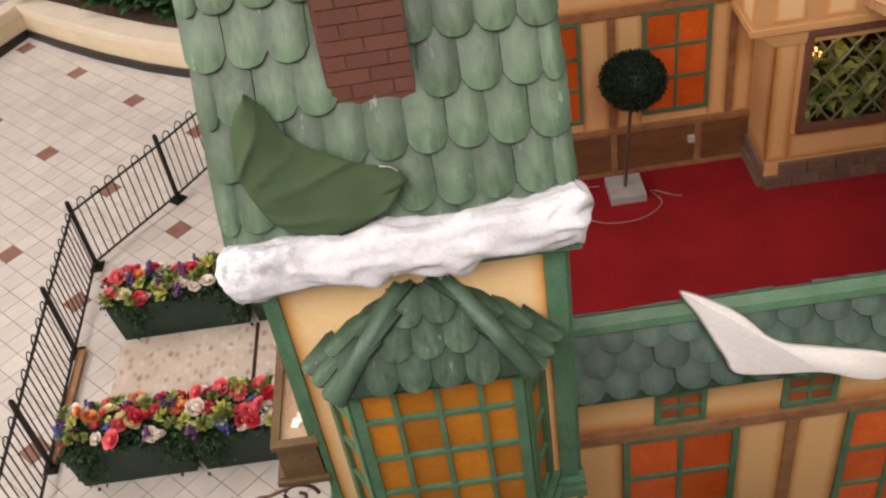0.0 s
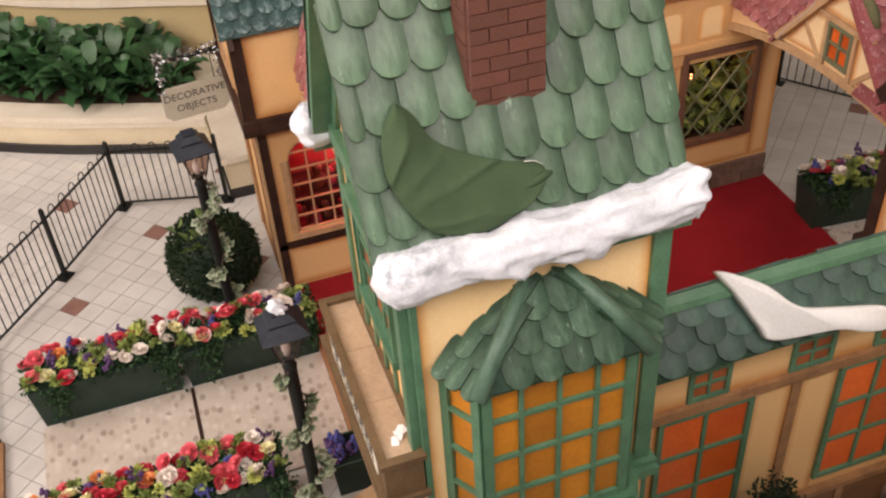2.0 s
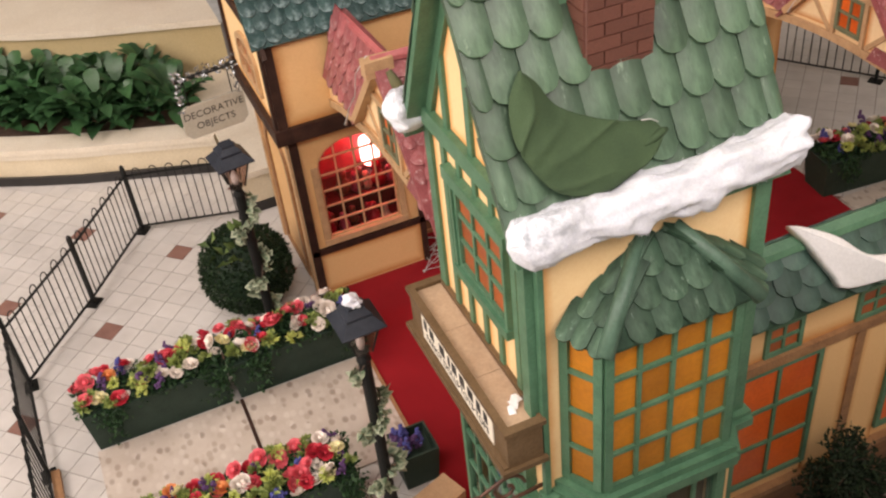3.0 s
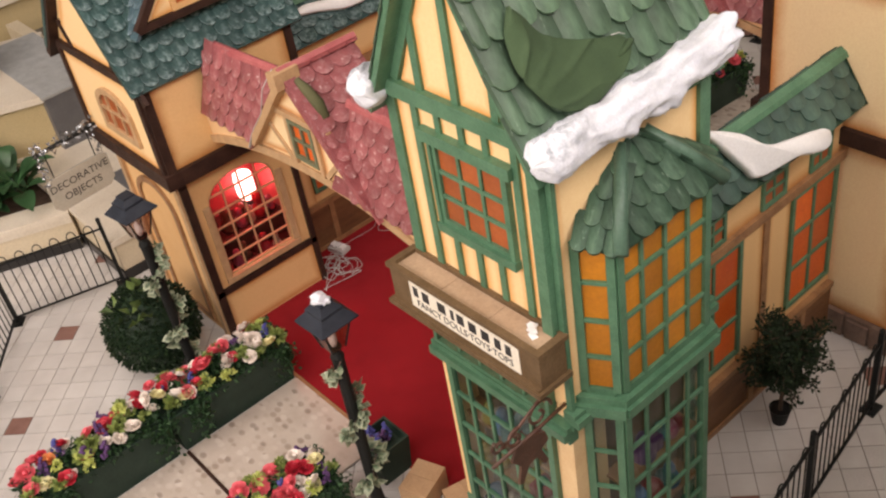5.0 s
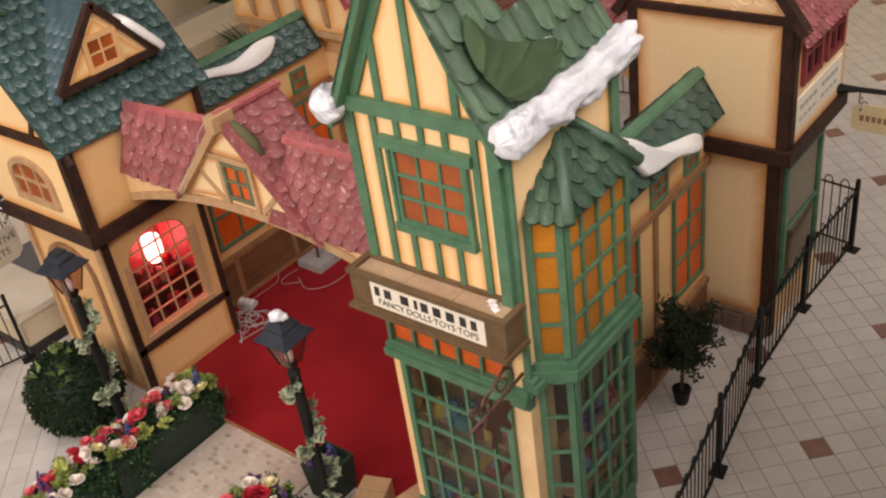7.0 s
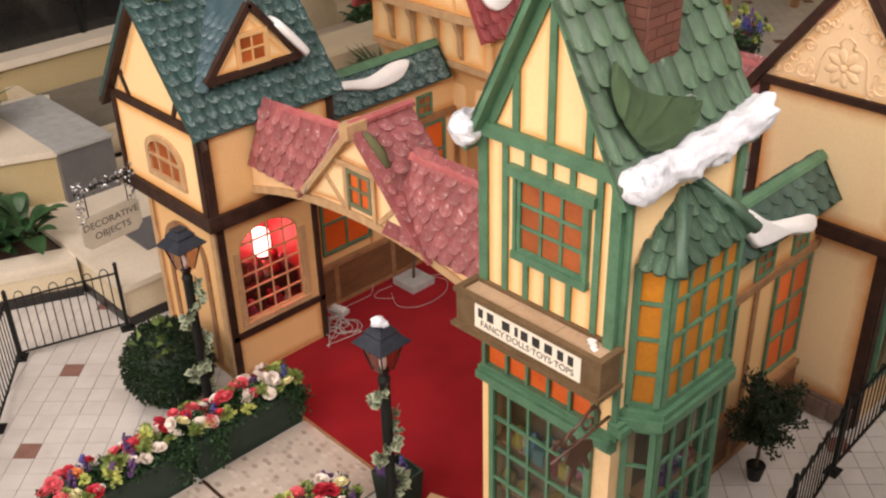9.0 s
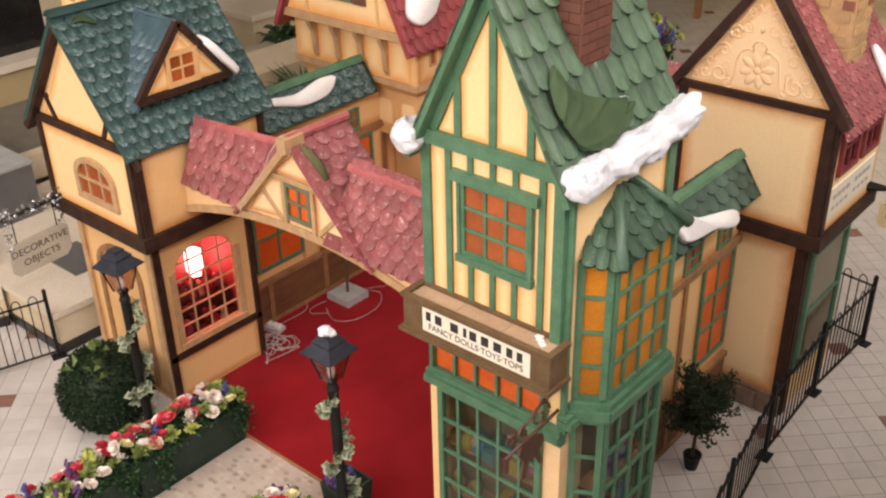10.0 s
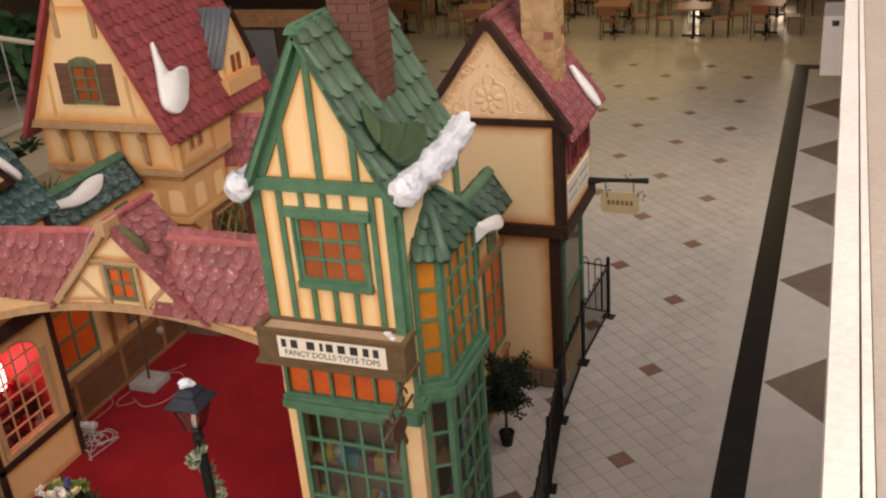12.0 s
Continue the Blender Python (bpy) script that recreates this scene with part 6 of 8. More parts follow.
    roof = part("roof", box(box(bmesh.new(), rf, 0, L, -0.01, H, -0.05, -0.004), rb, 0, L, -0.01, H, -0.05, -0.004), SH_TEAL, root, "roof of small domed teal shingles with worn tips and painted silver highlights")
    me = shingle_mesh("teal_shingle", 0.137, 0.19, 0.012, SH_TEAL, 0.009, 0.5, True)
    shingles(roof, rf, L, H - 0.02, 0.137, 0.122, me, lift=5)
    ridge_cap(roof, (X0 - 0.10, yc, rz + 0.08), (X1 + 0.10, yc, rz + 0.08), 0.11, SH_TEAL, 0.025)
    # boxed chimney behind the ridge
    ch = part("chimney", wbox(0.03, 0.46, 8.66, 9.06, 3.2, 3.92), CREAM, root, "cream boxed chimney with brown cap slab")
    for cf, ww in ((Face((0.03, 9.06, 3.2), (0, -1, 0), (0, 0, 1)), 0.40), (Face((0.03, 8.66, 3.2), (1, 0, 0), (0, 0, 1)), 0.43)):
        panel(ch, cf, [(0.02, 0.3), (ww - 0.02, 0.3), (ww - 0.02, 0.71), (0.02, 0.71)], CREAM, inset=0.09)
        part("niche", poly(bmesh.new(), cf, arch_pts(ww / 2 - 0.05, ww / 2 + 0.05, 0.54, 0.60, 0.05), 0.002, 0.010), AMBER, ch)
    part("cap", wbox(-0.02, 0.51, 8.61, 9.11, 3.92, 3.985), CAPSLAB, ch, "mauve brown cap slab", bevel=0.01)
    for x in (0.10, 0.25):
        part("chimney_pot", lathe(bmesh.new(), [(0.06, 0), (0.065, 0.02), (0.055, 0.09), (0.065, 0.11)], (x, 8.95, 3.985), 12), GREYBOX, ch)
    # dormer
    df = Face((-0.20, 7.74, 3.06), (1, 0, 0), (0, 0, 1))
    dw, dh = 1.0, 0.62
    bm = poly(bmesh.new(), df, [(0.05, 0.03), (dw - 0.05, 0.03), (dw / 2, dh - 0.03)], -0.6, 0.0)
    dm = part("dormer", bm, CREAM, root, "small gabled dormer with four-light window")
    panel(dm, df, [(0.14, 0.075), (dw - 0.14, 0.075), (dw / 2, dh - 0.13)], CREAM, inset=0.06, c=0.006)
    beam(dm, df, 0.0, 0.04, dw, 0.04, 0.06, 0.04, DARKWOOD)
    beam(dm, df, 0.0, 0.03, dw / 2, dh, 0.06, 0.05, DARKWOOD, name="barge_board")
    beam(dm, df, dw, 0.03, dw / 2, dh, 0.06, 0.05, DARKWOOD, name="barge_board")
    for b0, b1, a0, a1 in ((0.095, 0.365, dw / 2 - 0.155, dw / 2 + 0.145),):
        window(dm, df, a0 - 0.02, a1 + 0.02, b0 - 0.02, b1 + 0.02, 2, 2, CREAM_TAN, RUST, 0.045, 0.016, 0.030, name="dormer_window")
    k = dh / (dw / 2)
    for s in (0, 1):
        u = Vector((0, 1, 0))
        x0 = -0.20 - 0.04 if s == 0 else -0.20 + dw + 0.04
        v2 = Vector((dw / 2 + 0.04, 0, dh + 0.04 * k)) if s == 0 else Vector((-dw / 2 - 0.04, 0, dh + 0.04 * k))
        o = Vector((x0, 7.715, 3.06 - 0.04 * k + 0.025))
        f2 = Face(o if s else o + u * 0.80, u if s else -u, v2)
        part("dormer_roof", box(bmesh.new(), f2, 0, 0.80, 0, v2.length, -0.03, -0.002), SH_BLUE, dm)
        me2 = shingle_mesh("dormer_shingle", 0.1, 0.14, 0.008, SH_BLUE, 0.009, 0.5, True)
        for j in range(6):
            for i in range(7):
                a = (i + 0.5 * (j % 2) + 0.55) * 0.1
                piece("shingle", me2, f2.m(a, j * 0.105 + 0.01, 0.002) @ pose(0, 0, 0, -5, 0, 0), dm)
    foam_snow(Face(Vector((-0.20 + dw, 7.66, 3.10)), (0, 1, 0), (-dw / 2, 0, dh)), [(-0.03, 0.02), (-0.03, 0.28), (0.02, 0.44), (0.15, 0.47), (0.26, 0.34), (0.20, 0.16), (0.06, 0.0)], 0.045, "white foam snow drift on the dormer roof")
    # a dull paper leaf tacked near the ridge
    bm = bmesh.new()
    for k in range(9):
        leaf_quad(bm, rf.p(0.12 + 0.012 * k, H - 0.14 + 0.006 * k, 0.04), (rf.u * 0.9 + rf.v * (0.5 - 0.12 * k)).normalized(), rf.n, 0.20, 0.05)
    lf = part("felt_leaf", bm, LEAFCLOTH, None)
    tagged(lf, "olive felt leaf spray near the teal roof's ridge", "leaf decoration")
    return root


teal_house()

# things behind the red lit window
rd = random.Random(11)
lamp = thing("red_lamp", (0.56, 8.42, 0.72), "glowing red display lamp standing behind the arched window", "lamp")
part("bulb", lathe(bmesh.new(), [(0.03, -0.17), (0.075, -0.155), (0.092, -0.10), (0.095, 0.05), (0.088, 0.11), (0.05, 0.135), (0.005, 0.14)], (0.56, 8.42, 0.99), 20), BULB, lamp, smooth=True)
part("stand", lathe(bmesh.new(), [(0.07, 0.0), (0.07, 0.015), (0.016, 0.03), (0.016, 0.13)], (0.56, 8.42, 0.72), 14), INK, lamp)
data = bpy.data.lights.new("red_lamp_light", "POINT")
data.energy, data.color, data.shadow_soft_size = 24.0, (1.0, 0.06, 0.07), 0.07
pl = new("red_lamp_light", data)
pl.location = (0.40, 8.20, 1.22)
for k in range(16):
    x, y = rd.uniform(-0.2, 0.68), rd.uniform(7.86, 8.07) if k % 2 else rd.uniform(8.15, 8.3)
    s = rd.uniform(0.05, 0.085)
    bm = lathe(bmesh.new(), [(s * 0.8, 0), (s, s * 0.5), (s * 0.75, s * 1.4), (s * 0.4, s * 1.8), (s * 0.62, s * 2.3), (s * 0.55, s * 2.9), (s * 0.1, s * 3.2)], (x, y, 0.50 + 0.22 * (y > 8.1)), 10)
    tagged(part("doll_figure", bm, TOYS[rd.choice((0, 1, 7, 6))], None, smooth=True), "small stuffed doll on display behind the red lit window", "doll", "dolls in the red window")
tagged(part("display_step", wbox(-0.26, 0.74, 8.1, 8.6, 0.50, 0.72), DARKWOOD), "dark display step behind the arched window", "display step")


# ---- arched bridge with rose roofs ----
def bridge():
    root = thing("bridge", (0.15, 6.1, 2.1), "arched half-timbered bridge with rose shingle roofs and a centre gable", "bridge", "village bridges")
    Y0, Y1 = 4.475, 7.675
    f = Face((0.10, Y1, 0), (0, -1, 0), (0, 0, 1))
    L = Y1 - Y0
    def arch(a):
        s = (a - L / 2) / (L / 2)
        return 1.99 + 0.27 * (1 - s * s)
    n = 16
    low = [(L * k / n, arch(L * k / n)) for k in range(n + 1)]
    cy, hw = 7.675 - 6.10, 0.78
    # arch fascia and soffit, wall above
    bm = poly(bmesh.new(), f, low + [(L, 2.30), (0, 2.30)], -0.55, 0.0)
    sp = bm.verts.layers.float.new("spray")
    for v in bm.verts:
        v[sp] = 0.6
    part("arch_wall", bm, PALE, root)
    bm = poly(bmesh.new(), f, [(a, b - 0.012) for a, b in low] + [(a, b + 0.06) for a, b in reversed(low)], -0.56, 0.02)
    part("arch_beam", bm, TANWOOD, root)
    # gable
    ap = 3.06
    part("gable_wall", poly(bmesh.new(), f, [(cy - hw, 2.25), (cy + hw, 2.25), (cy, ap)], -0.50, 0.0), PALE, root)
    panel(root, f, [(cy - hw + 0.12, 2.30), (cy - 0.19, 2.35), (cy - 0.19, 2.70), (cy - 0.36, 2.68)], PALE, c=0.006, inset=0.06)
    panel(root, f, [(cy + 0.19, 2.35), (cy + hw - 0.10, 2.28), (cy + 0.36, 2.66), (cy + 0.19, 2.70)], PALE, c=0.006, inset=0.06)
    panel(root, f, [(cy - 0.30, 2.755), (cy + 0.30, 2.755), (cy, ap - 0.08)], PALE, c=0.006, inset=0.06)
    beam(root, f, cy - 0.36, 2.725, cy + 0.36, 2.725, 0.045, 0.03, TANWOOD)
    for s in (-1, 1):
        beam(root, f, cy + s * 0.17, 2.32, cy + s * 0.17, 2.72, 0.04, 0.03, TANWOOD)
        beam(root, f, cy + s * 0.21, 2.33, cy + s * 0.47, 2.58, 0.04, 0.022, TANWOOD, name="brace")
        beam(root, f, cy + s * (hw - 0.06), 2.22 + 0.083, cy, ap + 0.02, 0.06, 0.075, TANWOOD if s < 0 else SH_PINK, c0=-0.02, name="barge_board")
    window(root, f, cy - 0.145, cy + 0.145, 2.375, 2.70, 2, 2, OLIVEFRAME, ORANGE, 0.03, 0.02, 0.035, "small olive framed window with orange panes")
    part("ridge_block", box(bmesh.new(), f, cy - 0.05, cy + 0.05, ap - 0.04, ap + 0.08, -0.06, 0.14), TANWOOD, root, bevel=0.01)
    # centre gable roof, ridge running through the bridge
    sl = (ap - 2.25) / hw
    me = shingle_mesh("bridge_shingle", 0.140, 0.19, 0.013, SH_PINK, 0.009, 0.5, True)
    for s in (-1, 1):
        run = hw + 0.05
        v = Vector((0, s * run, run * sl))
        # s = +1 climbs towards +y (right-hand slope as seen from the square)
        o = Vector((0.66, 6.10 - s * run, ap - run * sl + 0.03)) if s < 0 else Vector((0.04, 6.10 - s * run, ap - run * sl + 0.03))
        u = (-1, 0, 0) if s < 0 else (1, 0, 0)
        rf = Face(o, u, v)
        rp = part("gable_roof", box(bmesh.new(), rf, 0, 0.62, 0.0, v.length, -0.03, -0.003), SH_PINK, root, "rose shingle gable roof")
        shingles(rp, rf, 0.62, v.length - 0.02, 0.140, 0.118, me, inside=lambda a, b, s=s: b > (0.34 if s > 0 else 0.12), lift=6)
    ridge_cap(root, (0.02, 6.10, ap + 0.075), (0.68, 6.10, ap + 0.07), 0.07, RIDGE_RED, 0.024)
    # side roofs, ridge along the bridge
    for y0, y1 in ((5.62, 4.475), (7.675, 6.42)):
        v = Vector((0.17, 0, 0.66))
        rf = Face((0.06, y0, 2.27), (0, -1, 0), v)
        Ls = y0 - y1
        bm = bmesh.new()
        if y0 < 6:
            pts = [(-0.22, 0), (Ls, 0), (Ls, v.length), (0.02, v.length)]
        else:
            pts = [(0, 0), (0.80, 0), (Ls + 0.08, v.length), (0.12, 0.88 * v.length)]
        poly(bm, rf, pts, -0.03, -0.003)
        rp = part("side_roof", bm, SH_PINK, root, "rose shingle roof of the bridge's side")
        def inside(a, b, y0=y0, Ls=Ls):
            k = b / 0.68
            if y0 < 6:
                return a > -0.2 + 0.22 * k
            return 0.07 + 0.08 * k < a < 0.78 + (Ls + 0.08 - 0.80) * k and b < (0.86 + 0.10 * a / Ls) * 0.68
        shingles(rp, rf, Ls + 0.12, v.length - 0.02, 0.140, 0.118, me, inside, lift=6)
        low = 0.88 if y0 > 6 else 1.0
        part("rear_slope", poly(bmesh.new(), Face((0.46, y1, 2.27), (0, 1, 0), (-0.17, 0, 0.66)), [(0, 0), (Ls, 0), (Ls - (0.12 if y0 > 6 else 0), low * v.length), (0, v.length)], -0.03, 0.0), SH_PINK, root)
        ridge_cap(root, (0.24, y0 - 0.12 if y0 > 6 else y0 + 0.03, 2.87 if y0 > 6 else 2.95), (0.24, y1 - (0.06 if y0 > 6 else 0), 2.95), 0.062, RIDGE_RED, 0.022)
    # white fairy-light wire hanging over the barge board
    part("wire", tube(bmesh.new(), [(0.0, 6.12, ap + 0.10), (-0.06, 6.22, ap - 0.06), (-0.05, 6.36, 2.76), (-0.07, 6.50, 2.60), (-0.06, 6.60, 2.50), (-0.08, 6.63, 2.40)], [0.003, 0.0035, 0.0035, 0.0035, 0.0035, 0.012], 6), CABLE, root, "thin white light wire", smooth=True)
    # moss coloured gutter leaf on the valley
    bm = tube(bmesh.new(), [(0.11, 6.03, 3.06), (0.13, 5.97, 2.99), (0.15, 5.89, 2.90), (0.15, 5.82, 2.81)], [0.022, 0.040, 0.046, 0.028], 8)
    part("felt_strip", bm, FELTSTRIP, root, "olive felt strip lying in the roof valley", smooth=True)
    return root


b1 = bridge()
b2 = copy_thing(b1, pose(0.15 + 3.95, 6.1, 1.9))
tagged(b2, "second arched half-timbered bridge with rose shingle roofs at the far side")


# ---- tall house with red roof ----
G_SNOW = [(0.505, 1.088), (0.474, 0.793), (0.514, 0.717), (0.721, 0.72), (0.801, 0.645), (0.605, 0.415), (0.473, 0.313), (0.257, 0.264), (0.125, 0.394), (0.2, 0.58), (0.335, 0.785)]


def red_house():
    root = thing("red_roof_house", (4.0, 8.5, 0), "tall tan house with corbelled upper storey, shutters and red shingle roof", "house")
    X0, X1, Y0, Y1 = 3.36, 4.68, 7.62, 9.30
    ux, uy0, uy1 = 2.99, 7.44, 9.36
    f = Face((X0, Y0, 0), (1, 0, 0), (0, 0, 1))
    g = Face((X0, Y1, 0), (0, -1, 0), (0, 0, 1))
    D, W = X1 - X0, Y1 - Y0
    # ground storey with a latticed window
    for a0, a1, b0, b1 in ((0, 0.26, 0, 2.0), (D - 0.26, D, 0, 2.0), (0.26, D - 0.26, 0, 0.62), (0.26, D - 0.26, 1.62, 2.0)):
        bm = box(bmesh.new(), f, a0, a1, b0, b1, -0.06, 0)
        part("wall", bm, CREAM_TAN, root)
    panel(root, f, [(0.0, 0.30), (0.20, 0.30), (0.20, 2.0), (0.0, 2.0)], CREAM_TAN)
    panel(root, f, [(D - 0.20, 0.30), (D, 0.30), (D, 2.0), (D - 0.20, 2.0)], CREAM_TAN)
    panel(root, f, [(0.2, 0.30), (D - 0.2, 0.30), (D - 0.2, 0.58), (0.2, 0.58)], CREAM_TAN)
    part("wall", box(bmesh.new(), g, 0, W - 0.06, 0, 2.0, -0.06, 0), CREAM_TAN, root)
    panel(root, g, [(0.02, 0.30), (W - 0.02, 0.30), (W - 0.02, 2.0), (0.02, 2.0)], CREAM_TAN, inset=0.12)
    part("wall", wbox(X0 + 0.06, X1, Y1 - 0.06, Y1, 0, 2.0), CREAM_TAN, root)
    part("wall", wbox(X1 - 0.06, X1, Y0 + 0.06, Y1 - 0.06, 0, 2.0), CREAM_TAN, root)
    for ff, L in ((f, D), (g, W)):
        n = int(L / 0.22)
        for r in range(2):
            for k in range(n):
                a0 = L * k / n + (0.0 if r == 0 else L / n / 2)
                a1 = min(L, a0 + L / n - 0.008)
                if a1 - a0 > 0.04:
                    part("plinth_stone", box(bmesh.new(), ff, a0, a1, 0.14 * r, 0.14 * r + 0.134, -0.01, 0.045 - 0.01 * r), STONE_BASE, root)
    bm = bmesh.new()
    for q in ((0.245, 0.30, 0.605, 1.635), (D - 0.30, D - 0.245, 0.605, 1.635), (0.30, D - 0.30, 0.605, 0.66), (0.30, D - 0.30, 1.58, 1.635)):
        box(bm, f, *q, -0.02, 0.05)
    w = part("window_frame", bm, SHUTTER, root, "red brown window frame with diamond lattice", bevel=0.008)
    for k in range(-4, 7):
        for s in (-1, 1):
            a0 = 0.30 + k * 0.235
            b0, b1 = 0.66, 1.58
            x0, x1 = (a0, a0 + (b1 - b0) * 0.8) if s > 0 else (a0 + (b1 - b0) * 0.8, a0)
            lo, hi = 0.30, D - 0.30
            dx = x1 - x0
            t0, t1 = 0.0, 1.0
            for lim, sgn in ((lo, 1), (hi, -1)):
                if dx * sgn > 0:
                    t0 = max(t0, (lim - x0) / dx)
                else:
                    t1 = min(t1, (lim - x0) / dx)
            if t1 - t0 > 0.08:
                part("lattice_bar", bar(bmesh.new(), f, x0 + dx * t0, b0 + (b1 - b0) * t0, x0 + dx * t1, b0 + (b1 - b0) * t1, 0.017, 0.0 + 0.004 * (s > 0), 0.014 + 0.004 * (s > 0)), OLIVEFRAME, w)
    part("back", wbox(X0 + 0.1, X1 - 0.1, Y0 + 0.62, Y0 + 0.66, 0, 1.9), DARKWOOD, root)
    part("display_floor", wbox(X0 + 0.06, X1 - 0.06, Y0 + 0.06, Y0 + 0.62, 0.5, 0.56), DARKWOOD, root)
    # corbelled storey with arched niches
    cx, cy0, cy1 = 3.14, 7.58, 9.30
    cor = bmesh.new()
    rings = []
    for z, dx, dy in ((1.52, 0.20, 0.02), (1.66, 0.05, 0.0), (1.72, 0.0, 0.0), (2.20, -0.02, -0.02), (2.31, -0.10, -0.10)):
        rings.append([cor.verts.new(q) for q in ((cx + dx, cy0 + dy, z), (X1 - dx, cy0 + dy, z), (X1 - dx, cy1 - dy, z), (cx + dx, cy1 - dy, z))])
    for r0, r1 in zip(rings, rings[1:]):
        for k in range(4):
            cor.faces.new((r0[k], r0[(k + 1) % 4], r1[(k + 1) % 4], r1[k]))
    cor.faces.new(list(reversed(rings[0])))
    cor.faces.new(rings[-1])
    part("corbel", cor, CREAM_TAN, root)
    part("moulding", wbox(cx - 0.02, X1 - 0.01, cy0 - 0.02, cy1 + 0.02, 1.66, 1.72), CREAM_TAN, root, bevel=0.012)
    nf = Face((cx - 0.012, 9.30, 0), (0, -1, 0), (0, 0, 1))
    nfr = Face((cx, cy0 - 0.012, 0), (1, 0, 0), (0, 0, 1))
    for ff, a in ((nf, 1.12), (nf, 0.72), (nf, 1.47), (nfr, 0.16), (nfr, 0.58)):
        panel(root, ff, arch_pts(a, a + 0.25, 1.77, 2.00, 0.13, 10), CREAM, c=0.003, inset=0.045, name="arched_niche")
    part("floor_beam", wbox(ux, X1 + 0.3, uy0, uy1, 2.31, 2.38), TANWOOD, root, bevel=0.012)
    part("upper_wall", wbox(ux + 0.02, X1 + 0.28, uy0 + 0.02, uy1 - 0.02, 2.38, 2.92), CREAM_TAN, root)
    gu = Face((ux + 0.016, uy1, 0), (0, -1, 0), (0, 0, 1))
    fu = Face((ux, uy0 + 0.016, 0), (1, 0, 0), (0, 0, 1))
    WU = uy1 - uy0
    for k in range(5):
        a0 = 0.04 + k * (WU - 0.08) / 5
        a1 = a0 + (WU - 0.08) / 5 - 0.06
        panel(root, gu, [(a0, 2.39), (a1, 2.39), (a1, 2.90), (a0, 2.90)], CREAM, inset=0.13)
        if k:
            bm = bmesh.new()
            prof = [(0.0, 2.90), (0.12, 2.90), (0.115, 2.82), (0.06, 2.72), (0.04, 2.48), (0.0, 2.42)]
            sf = Face(gu.p(a0 - 0.03, 0, 0), gu.n, (0, 0, 1))
            poly(bm, sf, prof, -0.03, 0.03)
            part("bracket", bm, TANWOOD, root, bevel=0.005)
    panel(root, fu, [(0.05, 2.39), (0.74, 2.39), (0.74, 2.90), (0.05, 2.90)], CREAM_TAN, inset=0.12)
    for k in range(2):
        window(root, fu, 0.22 + k * 0.17, 0.33 + k * 0.17, 2.55, 2.81, 1, 1, TANWOOD, RUST, 0.02, 0.02, 0.02, "narrow slit window")
    # gable and steep roof
    px = 2.87
    gg = Face((px, 9.36, 0), (0, -1, 0), (0, 0, 1))
    WG = 1.94
    e, ap = 2.93, 4.97
    sl = (ap - e) / (WG / 2)
    part("gable_wall", poly(bmesh.new(), gg, [(0.02, e), (WG - 0.02, e), (WG / 2, ap - 0.04)], -1.9, 0.0), CREAM, root)
    part("gable_sill", box(bmesh.new(), gg, 0.02, WG - 0.02, e - 0.04, e + 0.05, -0.2, 0.04), TANWOOD, root, bevel=0.01)
    panel(root, gg, [(0.12, e + 0.055), (WG - 0.12, e + 0.055), (WG / 2 + 0.28, ap - 0.68), (WG / 2 - 0.28, ap - 0.68)], CREAM, c=0.006, inset=0.14)
    for s in (-1, 1):
        beam(root, gg, WG / 2 + s * 0.25, 3.95, WG / 2 + s * 0.25, 4.45, 0.06, 0.03, TANWOOD)
        beam(root, gg, WG / 2 + s * 0.55, e + 0.05, WG / 2 + s * 0.52, 3.52, 0.04, 0.016, CREAM_TAN)
    wc = 9.36 - 8.39
    window(root, gg, wc - 0.19, wc + 0.19, 3.20, 3.66, 2, 3, OLIVEFRAME, RUST, 0.035, 0.022, 0.04, "olive green framed window")
    hood = poly(bmesh.new(), gg, [(wc - 0.20, 3.655), (wc + 0.20, 3.655), (wc + 0.16, 3.70), (wc + 0.06, 3.735), (wc - 0.06, 3.735), (wc - 0.16, 3.70)], 0.0, 0.05)
    part("window_hood", hood, OLIVEFRAME, root, bevel=0.006)
    for a0 in (wc - 0.385, wc + 0.195):
        sh = part("shutter", box(bmesh.new(), gg, a0, a0 + 0.19, 3.19, 3.66, 0.004, 0.03), SHUTTER, root, "brown louvred shutter", bevel=0.005)
        for k in range(7):
            part("slat", box(bmesh.new(), gg, a0 + 0.025, a0 + 0.165, 3.215 + k * 0.063, 3.25 + k * 0.063, 0.028, 0.038), SHUTTER, sh)
    for s in (0, 1):
        a0 = -0.06 if s == 0 else WG + 0.06
        beam(root, gg, a0, e - 0.06 * sl - 0.03, WG / 2, ap - 0.03, 0.085, 0.075 if s == 0 else 0.05, REDTRIM, c0=-0.004, name="barge_board")
    yc = 8.39
    run = WG / 2 + 0.09
    v = Vector((0, run, run * sl))
    rf = Face((px - 0.09, yc - run, ap - v.z + 0.05), (1, 0, 0), v)
    rb = Face((px + 2.15, yc + run, ap - v.z + 0.05), (-1, 0, 0), (0, -v.y, v.z))
    L, H = 2.24, v.length
    roof = part("roof", box(box(bmesh.new(), rf, 0, L, -0.01, H, -0.06, -0.004), rb, 0, L, -0.01, H, -0.06, -0.004), SH_RED, root, "steep roof of deep red shingles")
    me = shingle_mesh("red_shingle", 0.135, 0.21, 0.012, SH_RED, 0.009, 0.42)
    shingles(roof, rf, L, H - 0.02, 0.135, 0.155, me, lift=5)
    ridge_cap(roof, (px - 0.10, yc, ap + 0.09), (px + 2.16, yc, ap + 0.09), 0.10, REDTRIM, 0.03)
